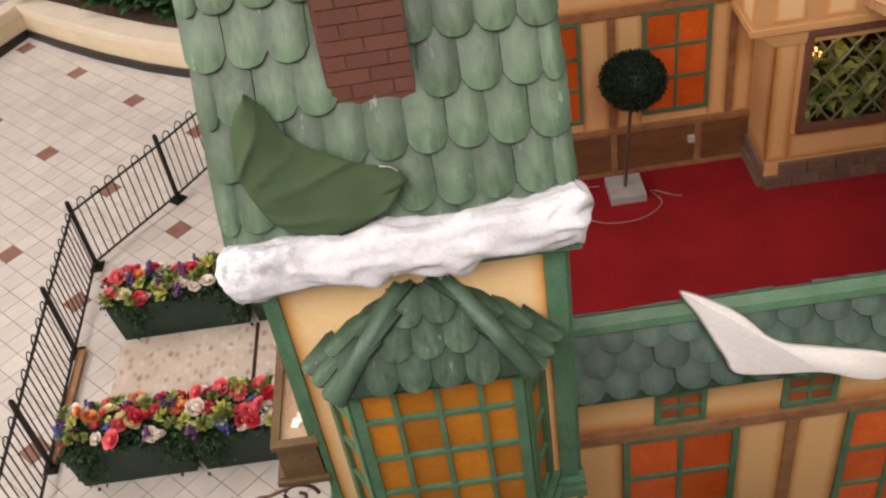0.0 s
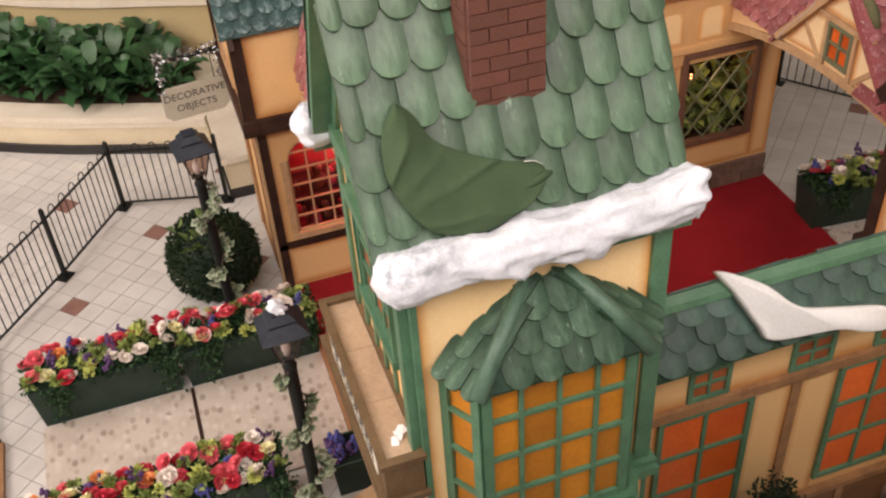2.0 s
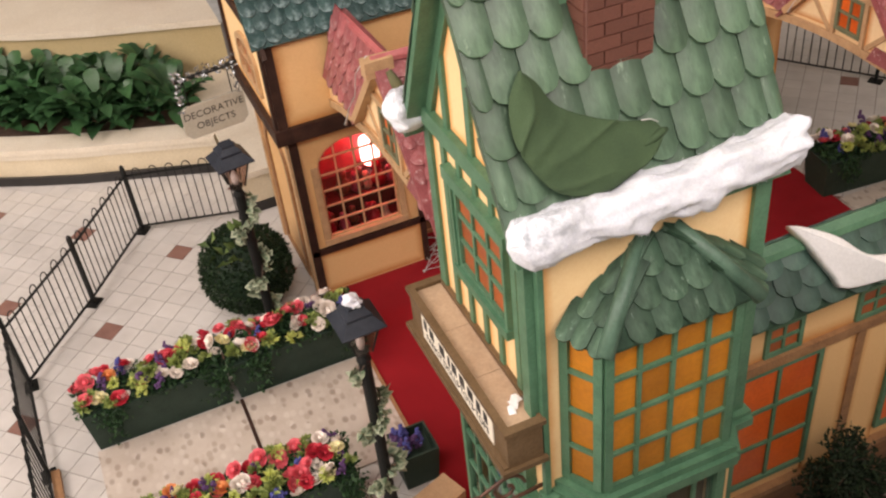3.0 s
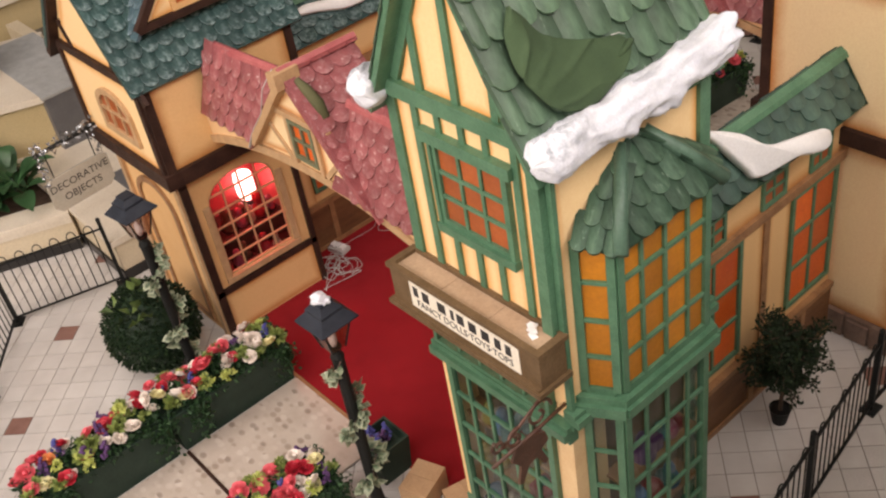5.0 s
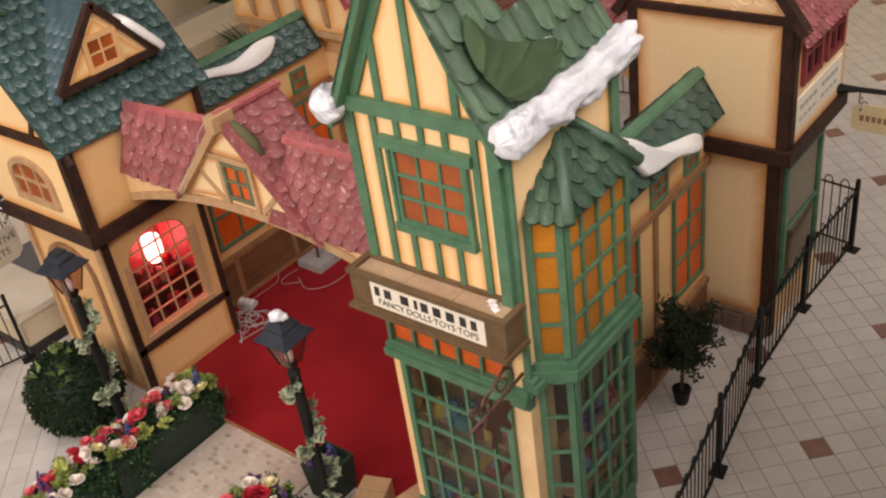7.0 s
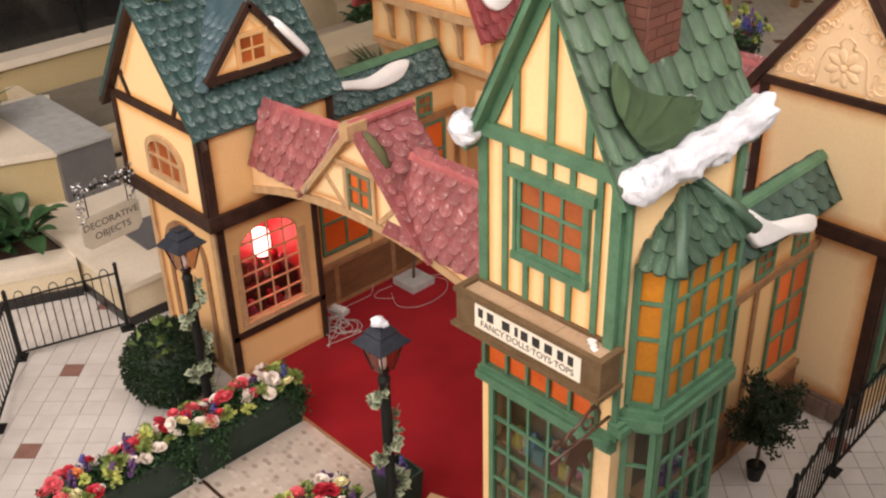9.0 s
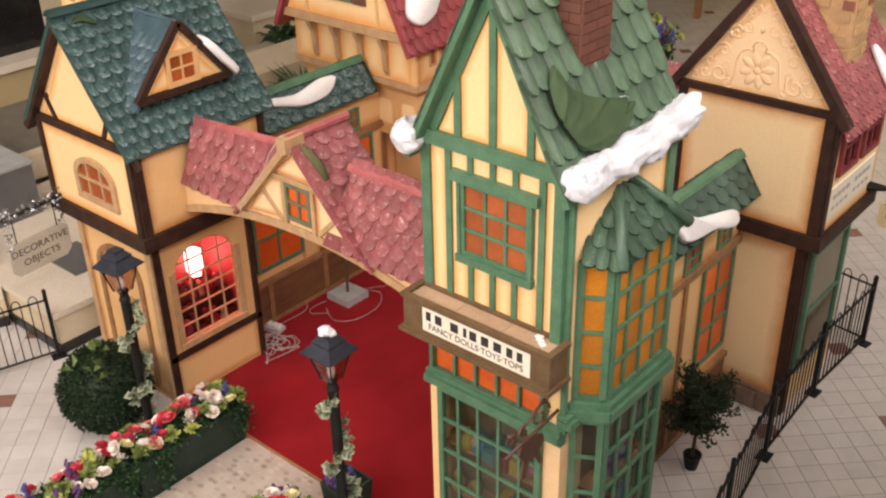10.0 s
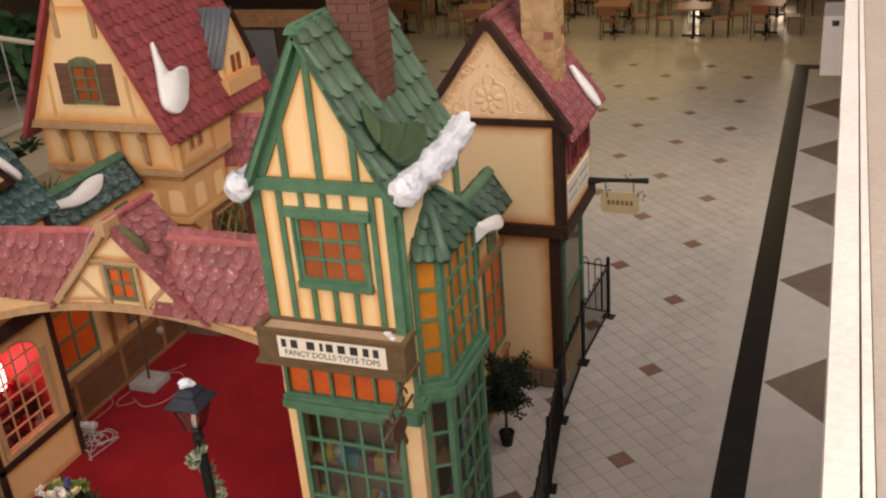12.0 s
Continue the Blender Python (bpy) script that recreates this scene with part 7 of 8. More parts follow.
    foam_snow(Face(rf.p(0, 0, 0.03), rf.u, rf.v), G_SNOW, 0.04, "white foam snow patch on the red roof")
    # dormer with a grey ribbed board roof
    dfc = Face((4.15, 7.47, 3.07), (1, 0, 0), (0, 0, 1))
    dm = part("dormer", poly(bmesh.new(), dfc, [(0.0, 0.0), (0.66, 0.0), (0.66, 0.25), (0.34, 0.82), (0.0, 0.25)], -0.7, 0.0), CREAM, root, "small gabled dormer with grey ribbed roof")
    panel(dm, dfc, [(0.05, 0.05), (0.61, 0.05), (0.61, 0.26), (0.34, 0.74), (0.05, 0.26)], CREAM, c=0.005, inset=0.08)
    part("sill", box(bmesh.new(), dfc, -0.05, 0.71, -0.12, 0.05, -0.2, 0.10), CREAM_TAN, dm, bevel=0.012)
    for k in range(2):
        part("pane", box(bmesh.new(), dfc, 0.22 + 0.13 * k, 0.31 + 0.13 * k, 0.09, 0.30, 0, 0.012), RUST, dm)
    beam(dm, dfc, 0.72, 0.16, 0.34, 0.86, 0.05, 0.05, DARKWOOD, name="barge_board")
    rr = Face((4.09, 8.10, 3.27), (0, -1, 0), (0.40, 0, 0.65))
    part("roof_board", box(bmesh.new(), rr, -0.03, 0.68, 0, 0.76, -0.01, 0.012), CORRUG, dm)
    part("roof_board", box(bmesh.new(), Face((4.87, 7.42, 3.27), (0, 1, 0), (-0.38, 0, 0.65)), 0, 0.68, 0, 0.75, -0.01, 0.012), CORRUG, dm)
    for k in range(9):
        part("rib", tube(bmesh.new(), [rr.p(0.01 + k * 0.078, 0.0, 0.015), rr.p(0.01 + k * 0.078, 0.76, 0.015)], 0.026, 6), CORRUG, dm, smooth=True)
    return root


red_house()
# greenery and small lights behind the lattice
bm = bmesh.new()
rg = random.Random(21)
for k in range(260):
    p = Vector((rg.uniform(3.55, 4.5), rg.uniform(7.78, 8.2), 0.56 + abs(rg.gauss(0, 0.35))))
    leaf_quad(bm, p, rand_dir(rg), Vector((0, 0, 1)), rg.uniform(0.10, 0.30), rg.uniform(0.08, 0.17))
tagged(part("window_foliage", bm, LEAF_LIME), "yellow green foliage display behind the lattice window", "foliage", kind="stuff")
fl = thing("fairy_lights", (3.62, 7.74, 1.3), "small cluster of warm fairy lights behind the lattice", "fairy lights")
for k in range(16):
    bm = bmesh.new()
    bmesh.ops.create_icosphere(bm, subdivisions=1, radius=0.010, matrix=Matrix.Translation((3.66 + rg.uniform(0, 0.14), 7.72, 1.2 + rg.uniform(0, 0.3))))
    part("bulb", bm, TINYBULB, fl)

data = bpy.data.lights.new("fairy_light_glow", "POINT")
data.energy, data.color, data.shadow_soft_size = 9.0, (1.0, 0.72, 0.42), 0.15
pl = new("fairy_light_glow", data)
pl.location = (3.85, 7.76, 1.52)

# ---- street lamps ----


def street_lamp(at, lean, label, snow, seed):
    root = thing("street_lamp", at, label, "street lamp", "ivy-clad street lamps")
    x, y, _ = at
    part("post", lathe(bmesh.new(), [(0.10, 0), (0.10, 0.05), (0.06, 0.08), (0.045, 0.30), (0.043, 0.34), (0.043, 1.60), (0.05, 1.63), (0.034, 1.67), (0.05, 1.715)], at, 12), IRON, root, smooth=False)
    # four tapered glass sides between thin corner rods
    lo, hi, z0, z1 = 0.052, 0.108, 1.715, 1.96
    c = [(-1, -1), (1, -1), (1, 1), (-1, 1)]
    rot = Matrix.Rotation(radians(lean), 4, "Z")
    def q(k, r, z):
        v = rot @ Vector((c[k % 4][0] * r, c[k % 4][1] * r, 0))
        return Vector((x + v.x, y + v.y, z))
    for k in range(4):
        bm = bmesh.new()
        vs = [bm.verts.new(p) for p in (q(k, lo, z0), q(k + 1, lo, z0), q(k + 1, hi, z1), q(k, hi, z1))]
        bm.faces.new(vs)
        gl = part("glass_pane", bm, LAMPGLASS, root)
        so = gl.modifiers.new("thickness", "SOLIDIFY")
        so.thickness = 0.003
        gl.visible_shadow = False
        part("corner_rod", tube(bmesh.new(), [q(k, lo + 0.002, z0), q(k, hi + 0.002, z1)], 0.0065, 6), IRON, root)
    part("bulb", lathe(bmesh.new(), [(0.02, 0), (0.03, 0.05), (0.028, 0.09), (0.01, 0.13)], (x, y, 1.725), 10), PAPER, root, smooth=True)
    # stepped pyramid roof
    bm = bmesh.new()
    prof = [(0.148, 1.955), (0.151, 1.967), (0.088, 2.035), (0.088, 2.055), (0.052, 2.095), (0.052, 2.11)]
    rings = [[bm.verts.new(q(k, r, z)) for k in range(4)] for r, z in prof]
    for a, b in zip(rings, rings[1:]):
        for k in range(4):
            bm.faces.new((a[k], a[(k + 1) % 4], b[(k + 1) % 4], b[k]))
    bm.faces.new(list(reversed(rings[0])))
    bm.faces.new(rings[-1])
    part("roof", bm, LAMPIRON, root, "slate metal lamp roof", bevel=0.004)
    # ivy winding round the post
    rnd = random.Random(seed)
    bm = bmesh.new()
    sp = bm.verts.layers.float.new("spray")
    vine = []
    for k in range(60):
        t = k / 59
        a = t * 15 + seed
        r = 0.058 + 0.016 * math.sin(k * 0.9)
        vine.append(Vector((x + r * math.cos(a), y + r * math.sin(a), 0.25 + t * 1.38)))
    for k in range(190):
        t = min(1, rnd.random() ** 0.9)
        i = int(t * 58)
        p = vine[i] + rand_dir(rnd) * 0.03
        d = (Vector((p.x - x, p.y - y, 0)).normalized() + rand_dir(rnd) * 0.7 + Vector((0, 0, -0.3))).normalized()
        s = rnd.uniform(0.05, 0.085) * (1.15 if t < 0.4 else 1.0)
        leaf_quad(bm, p, d, rand_dir(rnd), s, s * 0.95, sp, 0.15)
    part("ivy", bm, LEAF_IVY, root, "variegated ivy leaves")
    part("ivy_stem", tube(bmesh.new(), vine, 0.005, 5), BARK, root)
    return root


street_lamp((-0.63, 5.07, 0), 2, "black street lamp with ivy and a tuft of snow on top", True, 2)
street_lamp((-0.87, 7.355, 0), 8, "black street lamp with ivy beside the ball bush", False, 5)
bm = bmesh.new()
bmesh.ops.create_icosphere(bm, subdivisions=4, radius=0.055)
for v in bm.verts:
    n = noise.fractal(v.co * 22, 1.0, 2.0, 4)
    v.co = v.co * (1 + 0.55 * n)
    v.co.z = max(-0.02, v.co.z * 0.75)
bm.transform(Matrix.Translation((-0.63, 5.07, 2.125)))
tagged(part("snow_tuft", bm, SNOW, smooth=True), "tuft of white cotton snow on the lamp roof", "snow")

# ---- iron fences ----


def fence(points, skip=()):
    for k in range(len(points) - 1):
        if k in skip:
            continue
        p, q = Vector((*points[k], 0)), Vector((*points[k + 1], 0))
        d = q - p
        L = d.length
        f = Face(p, d, (0, 0, 1))
        root = thing("fence_panel", p, "low black iron fence panel with hooped bars", "fence", "hooped iron fence panels")
        part("post", box(bmesh.new(), f, -0.018, 0.018, 0, 0.80, -0.018, 0.018), IRON, root, bevel=0.003)
        part("post_cap", lathe(bmesh.new(), [(0.022, 0), (0.024, 0.01), (0.01, 0.03)], p + Vector((0, 0, 0.80)), 8), IRON, root)
        part("foot_plate", box(bmesh.new(), f, -0.075, 0.075, 0, 0.014, -0.06, 0.06), IRON, root, bevel=0.003)
        if k == len(points) - 2:
            part("post", box(bmesh.new(), f, L - 0.018, L + 0.018, 0, 0.80, -0.018, 0.018), IRON, root, bevel=0.003)
            part("foot_plate", box(bmesh.new(), f, L - 0.075, L + 0.075, 0, 0.014, -0.06, 0.06), IRON, root, bevel=0.003)
        for z in (0.07, 0.70):
            part("rail", box(bmesh.new(), f, 0.018, L - 0.018, z - 0.006, z + 0.006, -0.012, 0.012), IRON, root)
        n = 12
        for i in range(n):
            a = L * (i + 1) / (n + 1)
            part("bar", tube(bmesh.new(), [f.p(a, 0.07), f.p(a, 0.70)], 0.0062, 6), IRON, root)
        for i in range(0, n, 2):
            a0, a1 = L * (i + 1) / (n + 1), L * (i + 2) / (n + 1)
            r, c = (a1 - a0) / 2, (a0 + a1) / 2
            pts = [f.p(c - r * math.cos(t * math.pi / 8), 0.72 + 0.06 * math.sin(t * math.pi / 8) + 0.0) for t in range(9)]
            part("hoop", tube(bmesh.new(), [f.p(a0, 0.70)] + pts + [f.p(a1, 0.70)], 0.006, 6), IRON, root)


fence([(-0.62, 9.40), (-1.67, 9.71), (-2.32, 8.76), (-3.01, 7.87), (-2.98, 6.72), (-2.94, 5.49), (-2.90, 4.30)])
fence([(0.28, 2.62), (1.43, 2.79), (2.56, 2.96), (3.74, 3.005), (4.88, 2.95), (5.05, 4.05)])
fence([(5.2, 9.95), (5.87, 9.13), (6.59, 8.11), (7.12, 7.15), (7.2, 6.0)])

# timber strip at the fence's foot and the flagstone pad
tagged(part("kerb_strip", wbox(-2.96, -2.89, 5.50, 6.72, 0.0, 0.05), MIDWOOD, bevel=0.008), "brown timber strip along the fence foot", "timber strip")
pad = thing("flagstone_pad", (-1.4, 6.2, 0), "speckled flagstone pads between the flower planters", "paving")
for x0, x1 in ((-2.58, -1.375), (-1.34, -0.235)):
    part("pad", wbox(x0, x1, 5.60, 6.77, 0.0, 0.022), SLAB, pad, bevel=0.004)
part("edging", wbox(-1.372, -1.343, 5.60, 6.77, 0.0, 0.026), DARKWOOD, pad)
part("edging", wbox(-0.232, -0.205, 5.5, 6.90, 0.0, 0.026), MIDWOOD, pad)
pad2 = thing("flagstone_pad", (5.3, 6.2, 0), "speckled flagstone pad beside the far planter", "paving")
part("pad", wbox(4.72, 6.1, 5.4, 6.52, 0.0, 0.022), SLAB, pad2, bevel=0.004)


# ---- flower planters ----
def rose_mesh(name, material, r=0.036):
    """An open rose: a tight bud inside two whorls of cupped petals with rolled rims."""
    bm = bmesh.new()
    rnd = random.Random(name)
    bmesh.ops.create_icosphere(bm, subdivisions=1, radius=r * 0.42, matrix=Matrix.Translation((0, 0, r * 0.42)) @ Matrix.Diagonal((1, 1, 1.2, 1)))
    for n, out, tall, start in ((3, 0.62, 0.98, 0.3), (5, 0.92, 0.80, 0.0), (6, 1.22, 0.42, 0.5)):
        for k in range(n):
            a = 6.28318 * (k + start + rnd.uniform(-0.12, 0.12)) / n
            half = 3.6 / n
            rows = []
            for z, q, w in ((0.0, 0.30, 0.55), (0.45, 0.86, 1.0), (0.85, 1.0, 0.95), (1.0, 1.14, 0.55)):
                row = []
                for m in range(5):
                    b = a + (m / 2 - 1) * half * w
                    dip = 0.12 * (m / 2 - 1) ** 2
                    row.append(bm.verts.new((math.cos(b) * r * out * q, math.sin(b) * r * out * q, r * tall * (z - dip) + r * 0.06)))
                rows.append(row)
            for lo, hi in zip(rows, rows[1:]):
                for m in range(4):
                    bm.faces.new((lo[m], lo[m + 1], hi[m + 1], hi[m]))
    return mesh_of(name, bm, material, smooth=True)


def spike_mesh(name, material):
    bm = bmesh.new()
    rnd = random.Random(len(name))
    for k in range(22):
        z = rnd.uniform(-0.02, 0.085)
        a = rnd.uniform(0, 6.28)
        r = 0.024 * (1.1 - z / 0.09)
        bmesh.ops.create_icosphere(bm, subdivisions=1, radius=0.013, matrix=Matrix.Translation((r * math.cos(a), r * math.sin(a), z)) @ Matrix.Diagonal((1, 1, 0.7, 1)))
    return mesh_of(name, bm, material)


def cluster_mesh(name, material):
    bm = bmesh.new()
    rnd = random.Random(7)
    for k in range(26):
        d = rand_dir(rnd)
        d.z = abs(d.z)
        leaf_quad(bm, d * 0.012, d, rand_dir(rnd), 0.05, 0.034)
    return mesh_of(name, bm, material)


FLOWERS = {k: rose_mesh(k + "_rose", PETALS[k]) for k in ("red", "pink", "white", "peach", "butter")}
FLOWERS["purple"] = spike_mesh("purple_spike", PETALS["purple"])
FLOWERS["blue"] = spike_mesh("blue_spike", PETALS["blue"])
FLOWERS["lime"] = cluster_mesh("lime_cluster", PETALS["lime"])
FLOWERS["limeleaf"] = cluster_mesh("lime_leaves", LEAF_LIME)
FLOWER_NAMES = {"red": "red_rose", "pink": "pink_rose", "white": "white_rose", "peach": "orange_rose", "butter": "yellow_rose", "purple": "purple_flower", "blue": "blue_flower", "lime": "lime_flower", "limeleaf": "lime_foliage"}


def planter(x0, x1, y0, y1, seed, label, turn=0.0, trail=True, h=0.42, count=60):
    cx, cy = (x0 + x1) / 2, (y0 + y1) / 2
    root = thing("flower_planter", (cx, cy, 0), label, "planter", "flower planters")
    M = Matrix.Translation((cx, cy, 0)) @ Matrix.Rotation(radians(turn), 4, "Z")
    hx, hy = (x1 - x0) / 2, (y1 - y0) / 2
    bm = bmesh.new()
    ring = []
    for z, k in ((0.0, 0.035), (h, 0.0), (h, 0.022), (h - 0.06, 0.03)):
        ring.append([bm.verts.new(M @ Vector((sx * (hx - k), sy * (hy - k), z))) for sx, sy in ((-1, -1), (1, -1), (1, 1), (-1, 1))])
    for a, b in zip(ring, ring[1:]):
        for k in range(4):
            bm.faces.new((a[k], a[(k + 1) % 4], b[(k + 1) % 4], b[k]))
    bm.faces.new(list(reversed(ring[0])))
    bm.faces.new(ring[-1])
    part("trough", bm, PLANTER, root, "dark green tapered trough", bevel=0.004)
    rnd = random.Random(seed)
    bm = bmesh.new()
    for k in range(1300):
        u, v = rnd.uniform(-1, 1), rnd.uniform(-1, 1)
        z = h - 0.04 + 0.17 * (1 - 0.5 * v * v) * rnd.random() ** 0.7
        p = M @ Vector((u * (hx + 0.015), v * (hy + 0.03), z))
        d = (rand_dir(rnd) + Vector((0, 0, 0.35))).normalized()
        leaf_quad(bm, p, d, rand_dir(rnd), rnd.uniform(0.03, 0.065), rnd.uniform(0.02, 0.04))
    if trail:
        for c0 in (-0.62, 0.86):
            for k in range(150):
                u = c0 * hx + rnd.gauss(0, 0.06)
                z = h + 0.03 - abs(rnd.gauss(0, 0.15))
                if z > 0.05 and abs(u) < hx + 0.08:
                    p = M @ Vector((u, -hy - 0.015 - 0.03 * rnd.random(), z))
                    leaf_quad(bm, p, (rand_dir(rnd) + Vector((0, -0.3, -0.6))).normalized(), rand_dir(rnd), 0.045, 0.032)
    part("foliage", bm, LEAF, root, "dark green leaves")
    kinds = ["red"] * 6 + ["pink"] * 7 + ["white"] * 6 + ["lime"] * 4 + ["limeleaf"] * 13 + ["purple"] * 4 + ["blue"] * 1 + ["peach"] * 1 + ["butter"] * 2
    for k in range(count):
        u = -0.96 + 1.92 * (k + rnd.uniform(-0.4, 0.4)) / count
        v = rnd.uniform(-0.95, 0.95)
        kind = rnd.choice(kinds)
        z = h + 0.10 * (1 - 0.6 * v * v) + rnd.uniform(-0.01, 0.075)
        s = rnd.uniform(0.9, 1.5) if kind in ("lime", "limeleaf", "purple", "blue") else rnd.uniform(1.05, 1.6)
        m = M @ Matrix.Translation((u * hx, v * (hy + 0.02), z)) @ Euler((rnd.gauss(0, 0.35) - 0.25 * v, rnd.gauss(0, 0.35), rnd.uniform(0, 6.28))).to_matrix().to_4x4() @ Matrix.Scale(s, 4)
        piece(FLOWER_NAMES[kind], FLOWERS[kind], m, root)
    return root


planter(-2.59, -1.398, 6.77, 7.13, 1, "dark green trough of mixed roses, purple spikes and lime leaves")
planter(-1.388, -0.21, 6.77, 7.13, 2, "dark green trough of mixed roses beside the red carpet")
planter(-2.66, -1.708, 5.22, 5.61, 3, "dark green trough of mixed roses on the court floor")
planter(-1.698, -0.80, 5.22, 5.61, 4, "dark green trough of mixed roses beside the lamp")
planter(4.58, 5.98, 6.52, 6.90, 5, "dark green trough of mixed roses behind the carpet", -6.0)
# flower basket on a dark pole beyond the far bridge
pot = thing("flower_pole", (5.3, 5.85, 0), "blue and pink flowers in a basket on a dark pole", "flower pole")
part("pole", lathe(bmesh.new(), [(0.12, 0), (0.12, 0.03), (0.03, 0.06), (0.022, 2.36)], (5.3, 5.85, 0), 10), IRON, pot)
part("basket", lathe(bmesh.new(), [(0.05, 2.34), (0.12, 2.40), (0.15, 2.50), (0.14, 2.51)], (5.3, 5.85, 0), 14), IRON, pot)
rp = random.Random(31)
bm = bmesh.new()
for k in range(320):
    leaf_quad(bm, Vector((5.3 + rp.gauss(0, 0.08), 5.85 + rp.gauss(0, 0.08), 2.46 + abs(rp.gauss(0, 0.13)))), rand_dir(rp), rand_dir(rp), 0.06, 0.035)
part("foliage", bm, LEAF, pot)
for k in range(22):
    kind = rp.choice(["blue", "blue", "pink", "limeleaf", "purple", "lime"])
    piece(FLOWER_NAMES[kind], FLOWERS[kind], Matrix.Translation((5.3 + rp.gauss(0, 0.085), 5.85 + rp.gauss(0, 0.085), 2.52 + rp.random() * 0.36)) @ Matrix.Scale(1.2, 4), pot)

# square box of purple flowers at the lamp's foot
hb = thing("square_planter", (-0.32, 5.36, 0), "square dark green planter of violet hyacinths by the carpet", "planter")
bm = bmesh.new()
ring = []
for z, k in ((0.0, 0.13), (0.36, 0.155), (0.36, 0.138), (0.27, 0.13)):
    ring.append([bm.verts.new((-0.32 + sx * k, 5.36 + sy * k, z)) for sx, sy in ((-1, -1), (1, -1), (1, 1), (-1, 1))])
for a, b in zip(ring, ring[1:]):
    for k in range(4):
        bm.faces.new((a[k], a[(k + 1) % 4], b[(k + 1) % 4], b[k]))
bm.faces.new(list(reversed(ring[0])))
bm.faces.new(ring[-1])
part("trough", bm, PLANTER, hb)
rh = random.Random(8)
for k in range(16):
    m = Matrix.Translation((-0.36 + rh.uniform(-0.09, 0.08), 5.38 + rh.uniform(-0.10, 0.10), 0.33 + rh.random() * 0.08)) @ Euler((rh.gauss(0, 0.4), rh.gauss(0, 0.4), 0)).to_matrix().to_4x4() @ Matrix.Scale(1.15, 4)
    piece("violet_flower", FLOWERS["blue" if rh.random() < 0.5 else "purple"], m, hb)

# cardboard boxes
for (x, y, z, sx, sy, sz, r) in ((-0.30, 4.93, 0.0, 0.30, 0.24, 0.20, 20), (-0.13, 4.62, 0.0, 0.30, 0.26, 0.12, -15)):
    cb = thing("cardboard_box", (x, y, z), "small brown cardboard box on the red carpet", "box", "cardboard boxes")
    bm = bmesh.new()
    f = Face((x, y, z), (math.cos(radians(r)), math.sin(radians(r)), 0), (-math.sin(radians(r)), math.cos(radians(r)), 0))
    part("carton", box(bm, f, -sx / 2, sx / 2, -sy / 2, sy / 2, 0.012, sz), CARDBOARD, cb, bevel=0.006)
    part("flap", box(bmesh.new(), f, -sx / 2 - 0.004, -0.003, -sy / 2, sy / 2, sz + 0.001, sz + 0.006), CARDBOARD, cb)
    part("flap", box(bmesh.new(), f, 0.003, sx / 2 + 0.004, -sy / 2, sy / 2, sz + 0.001, sz + 0.006), CARDBOARD, cb)


# ---- clipped greenery ----
LEAF_VINE = leafy("vine leaves", (0.035, 0.07, 0.02), (0.10, 0.15, 0.04))

def leaf_ball(root, c, r, n, material, size, seed, squash=1.0):
    bm = bmesh.new()
    rnd = random.Random(seed)
    for k in range(n):
        d = rand_dir(rnd)
        wob = 1 + 0.05 * noise.noise(d * 3 + Vector((seed, 0, 0)))
        p = Vector(c) + Vector((d.x, d.y, d.z * squash)) * r * wob * (rnd.uniform(0.86, 1.0))
        leaf_quad(bm, p, (d * 0.9 + rand_dir(rnd) * 0.8).normalized(), rand_dir(rnd), rnd.uniform(0.7, 1.3) * size, size * 0.6)
    part("leaves", bm, material, root)
    bm = bmesh.new()
    bmesh.ops.create_icosphere(bm, subdivisions=3, radius=r * 0.88, matrix=Matrix.Translation(c) @ Matrix.Diagonal((1, 1, squash, 1)))
    part("core", bm, LEAF_TOP, root)


bb = thing("ball_bush", (-0.93, 7.98, 0), "large clipped ball bush standing on the tile floor", "bush")
leaf_ball(bb, (-0.91, 7.96, 0.44), 0.42, 5200, LEAF_BALL, 0.040, 3, 1.02)
part("stand", lathe(bmesh.new(), [(0.16, 0), (0.16, 0.06), (0.10, 0.10)], (-0.91, 7.96, 0), 14), IRON, bb)
bm = bmesh.new()
rnd = random.Random(4)
for k in range(13):
    d = Vector((rnd.uniform(-0.8, 0.3), rnd.uniform(-0.9, 0.2), 1.0)).normalized()
    leaf_quad(bm, Vector((-0.91, 7.96, 0.44)) + d * 0.42, (d + rand_dir(rnd) * 0.9).normalized(), rand_dir(rnd), 0.13, 0.085)
part("vine_leaves", bm, LEAF_VINE, bb, "a few broad green leaves")

tt = thing("topiary_tree", (2.1, 7.83, 0), "small round topiary tree on a grey concrete base", "topiary")
part("base", wbox(1.96, 2.29, 7.66, 8.0, 0.012, 0.09), STEEL, tt, bevel=0.012)
part("stem", tube(bmesh.new(), [(2.125, 7.83, 0.08), (2.15, 7.83, 0.6), (2.19, 7.83, 1.10)], 0.017, 8), BARK, tt)
leaf_ball(tt, (2.20, 7.83, 1.25), 0.282, 4200, LEAF_TOP, 0.032, 9, 0.86)

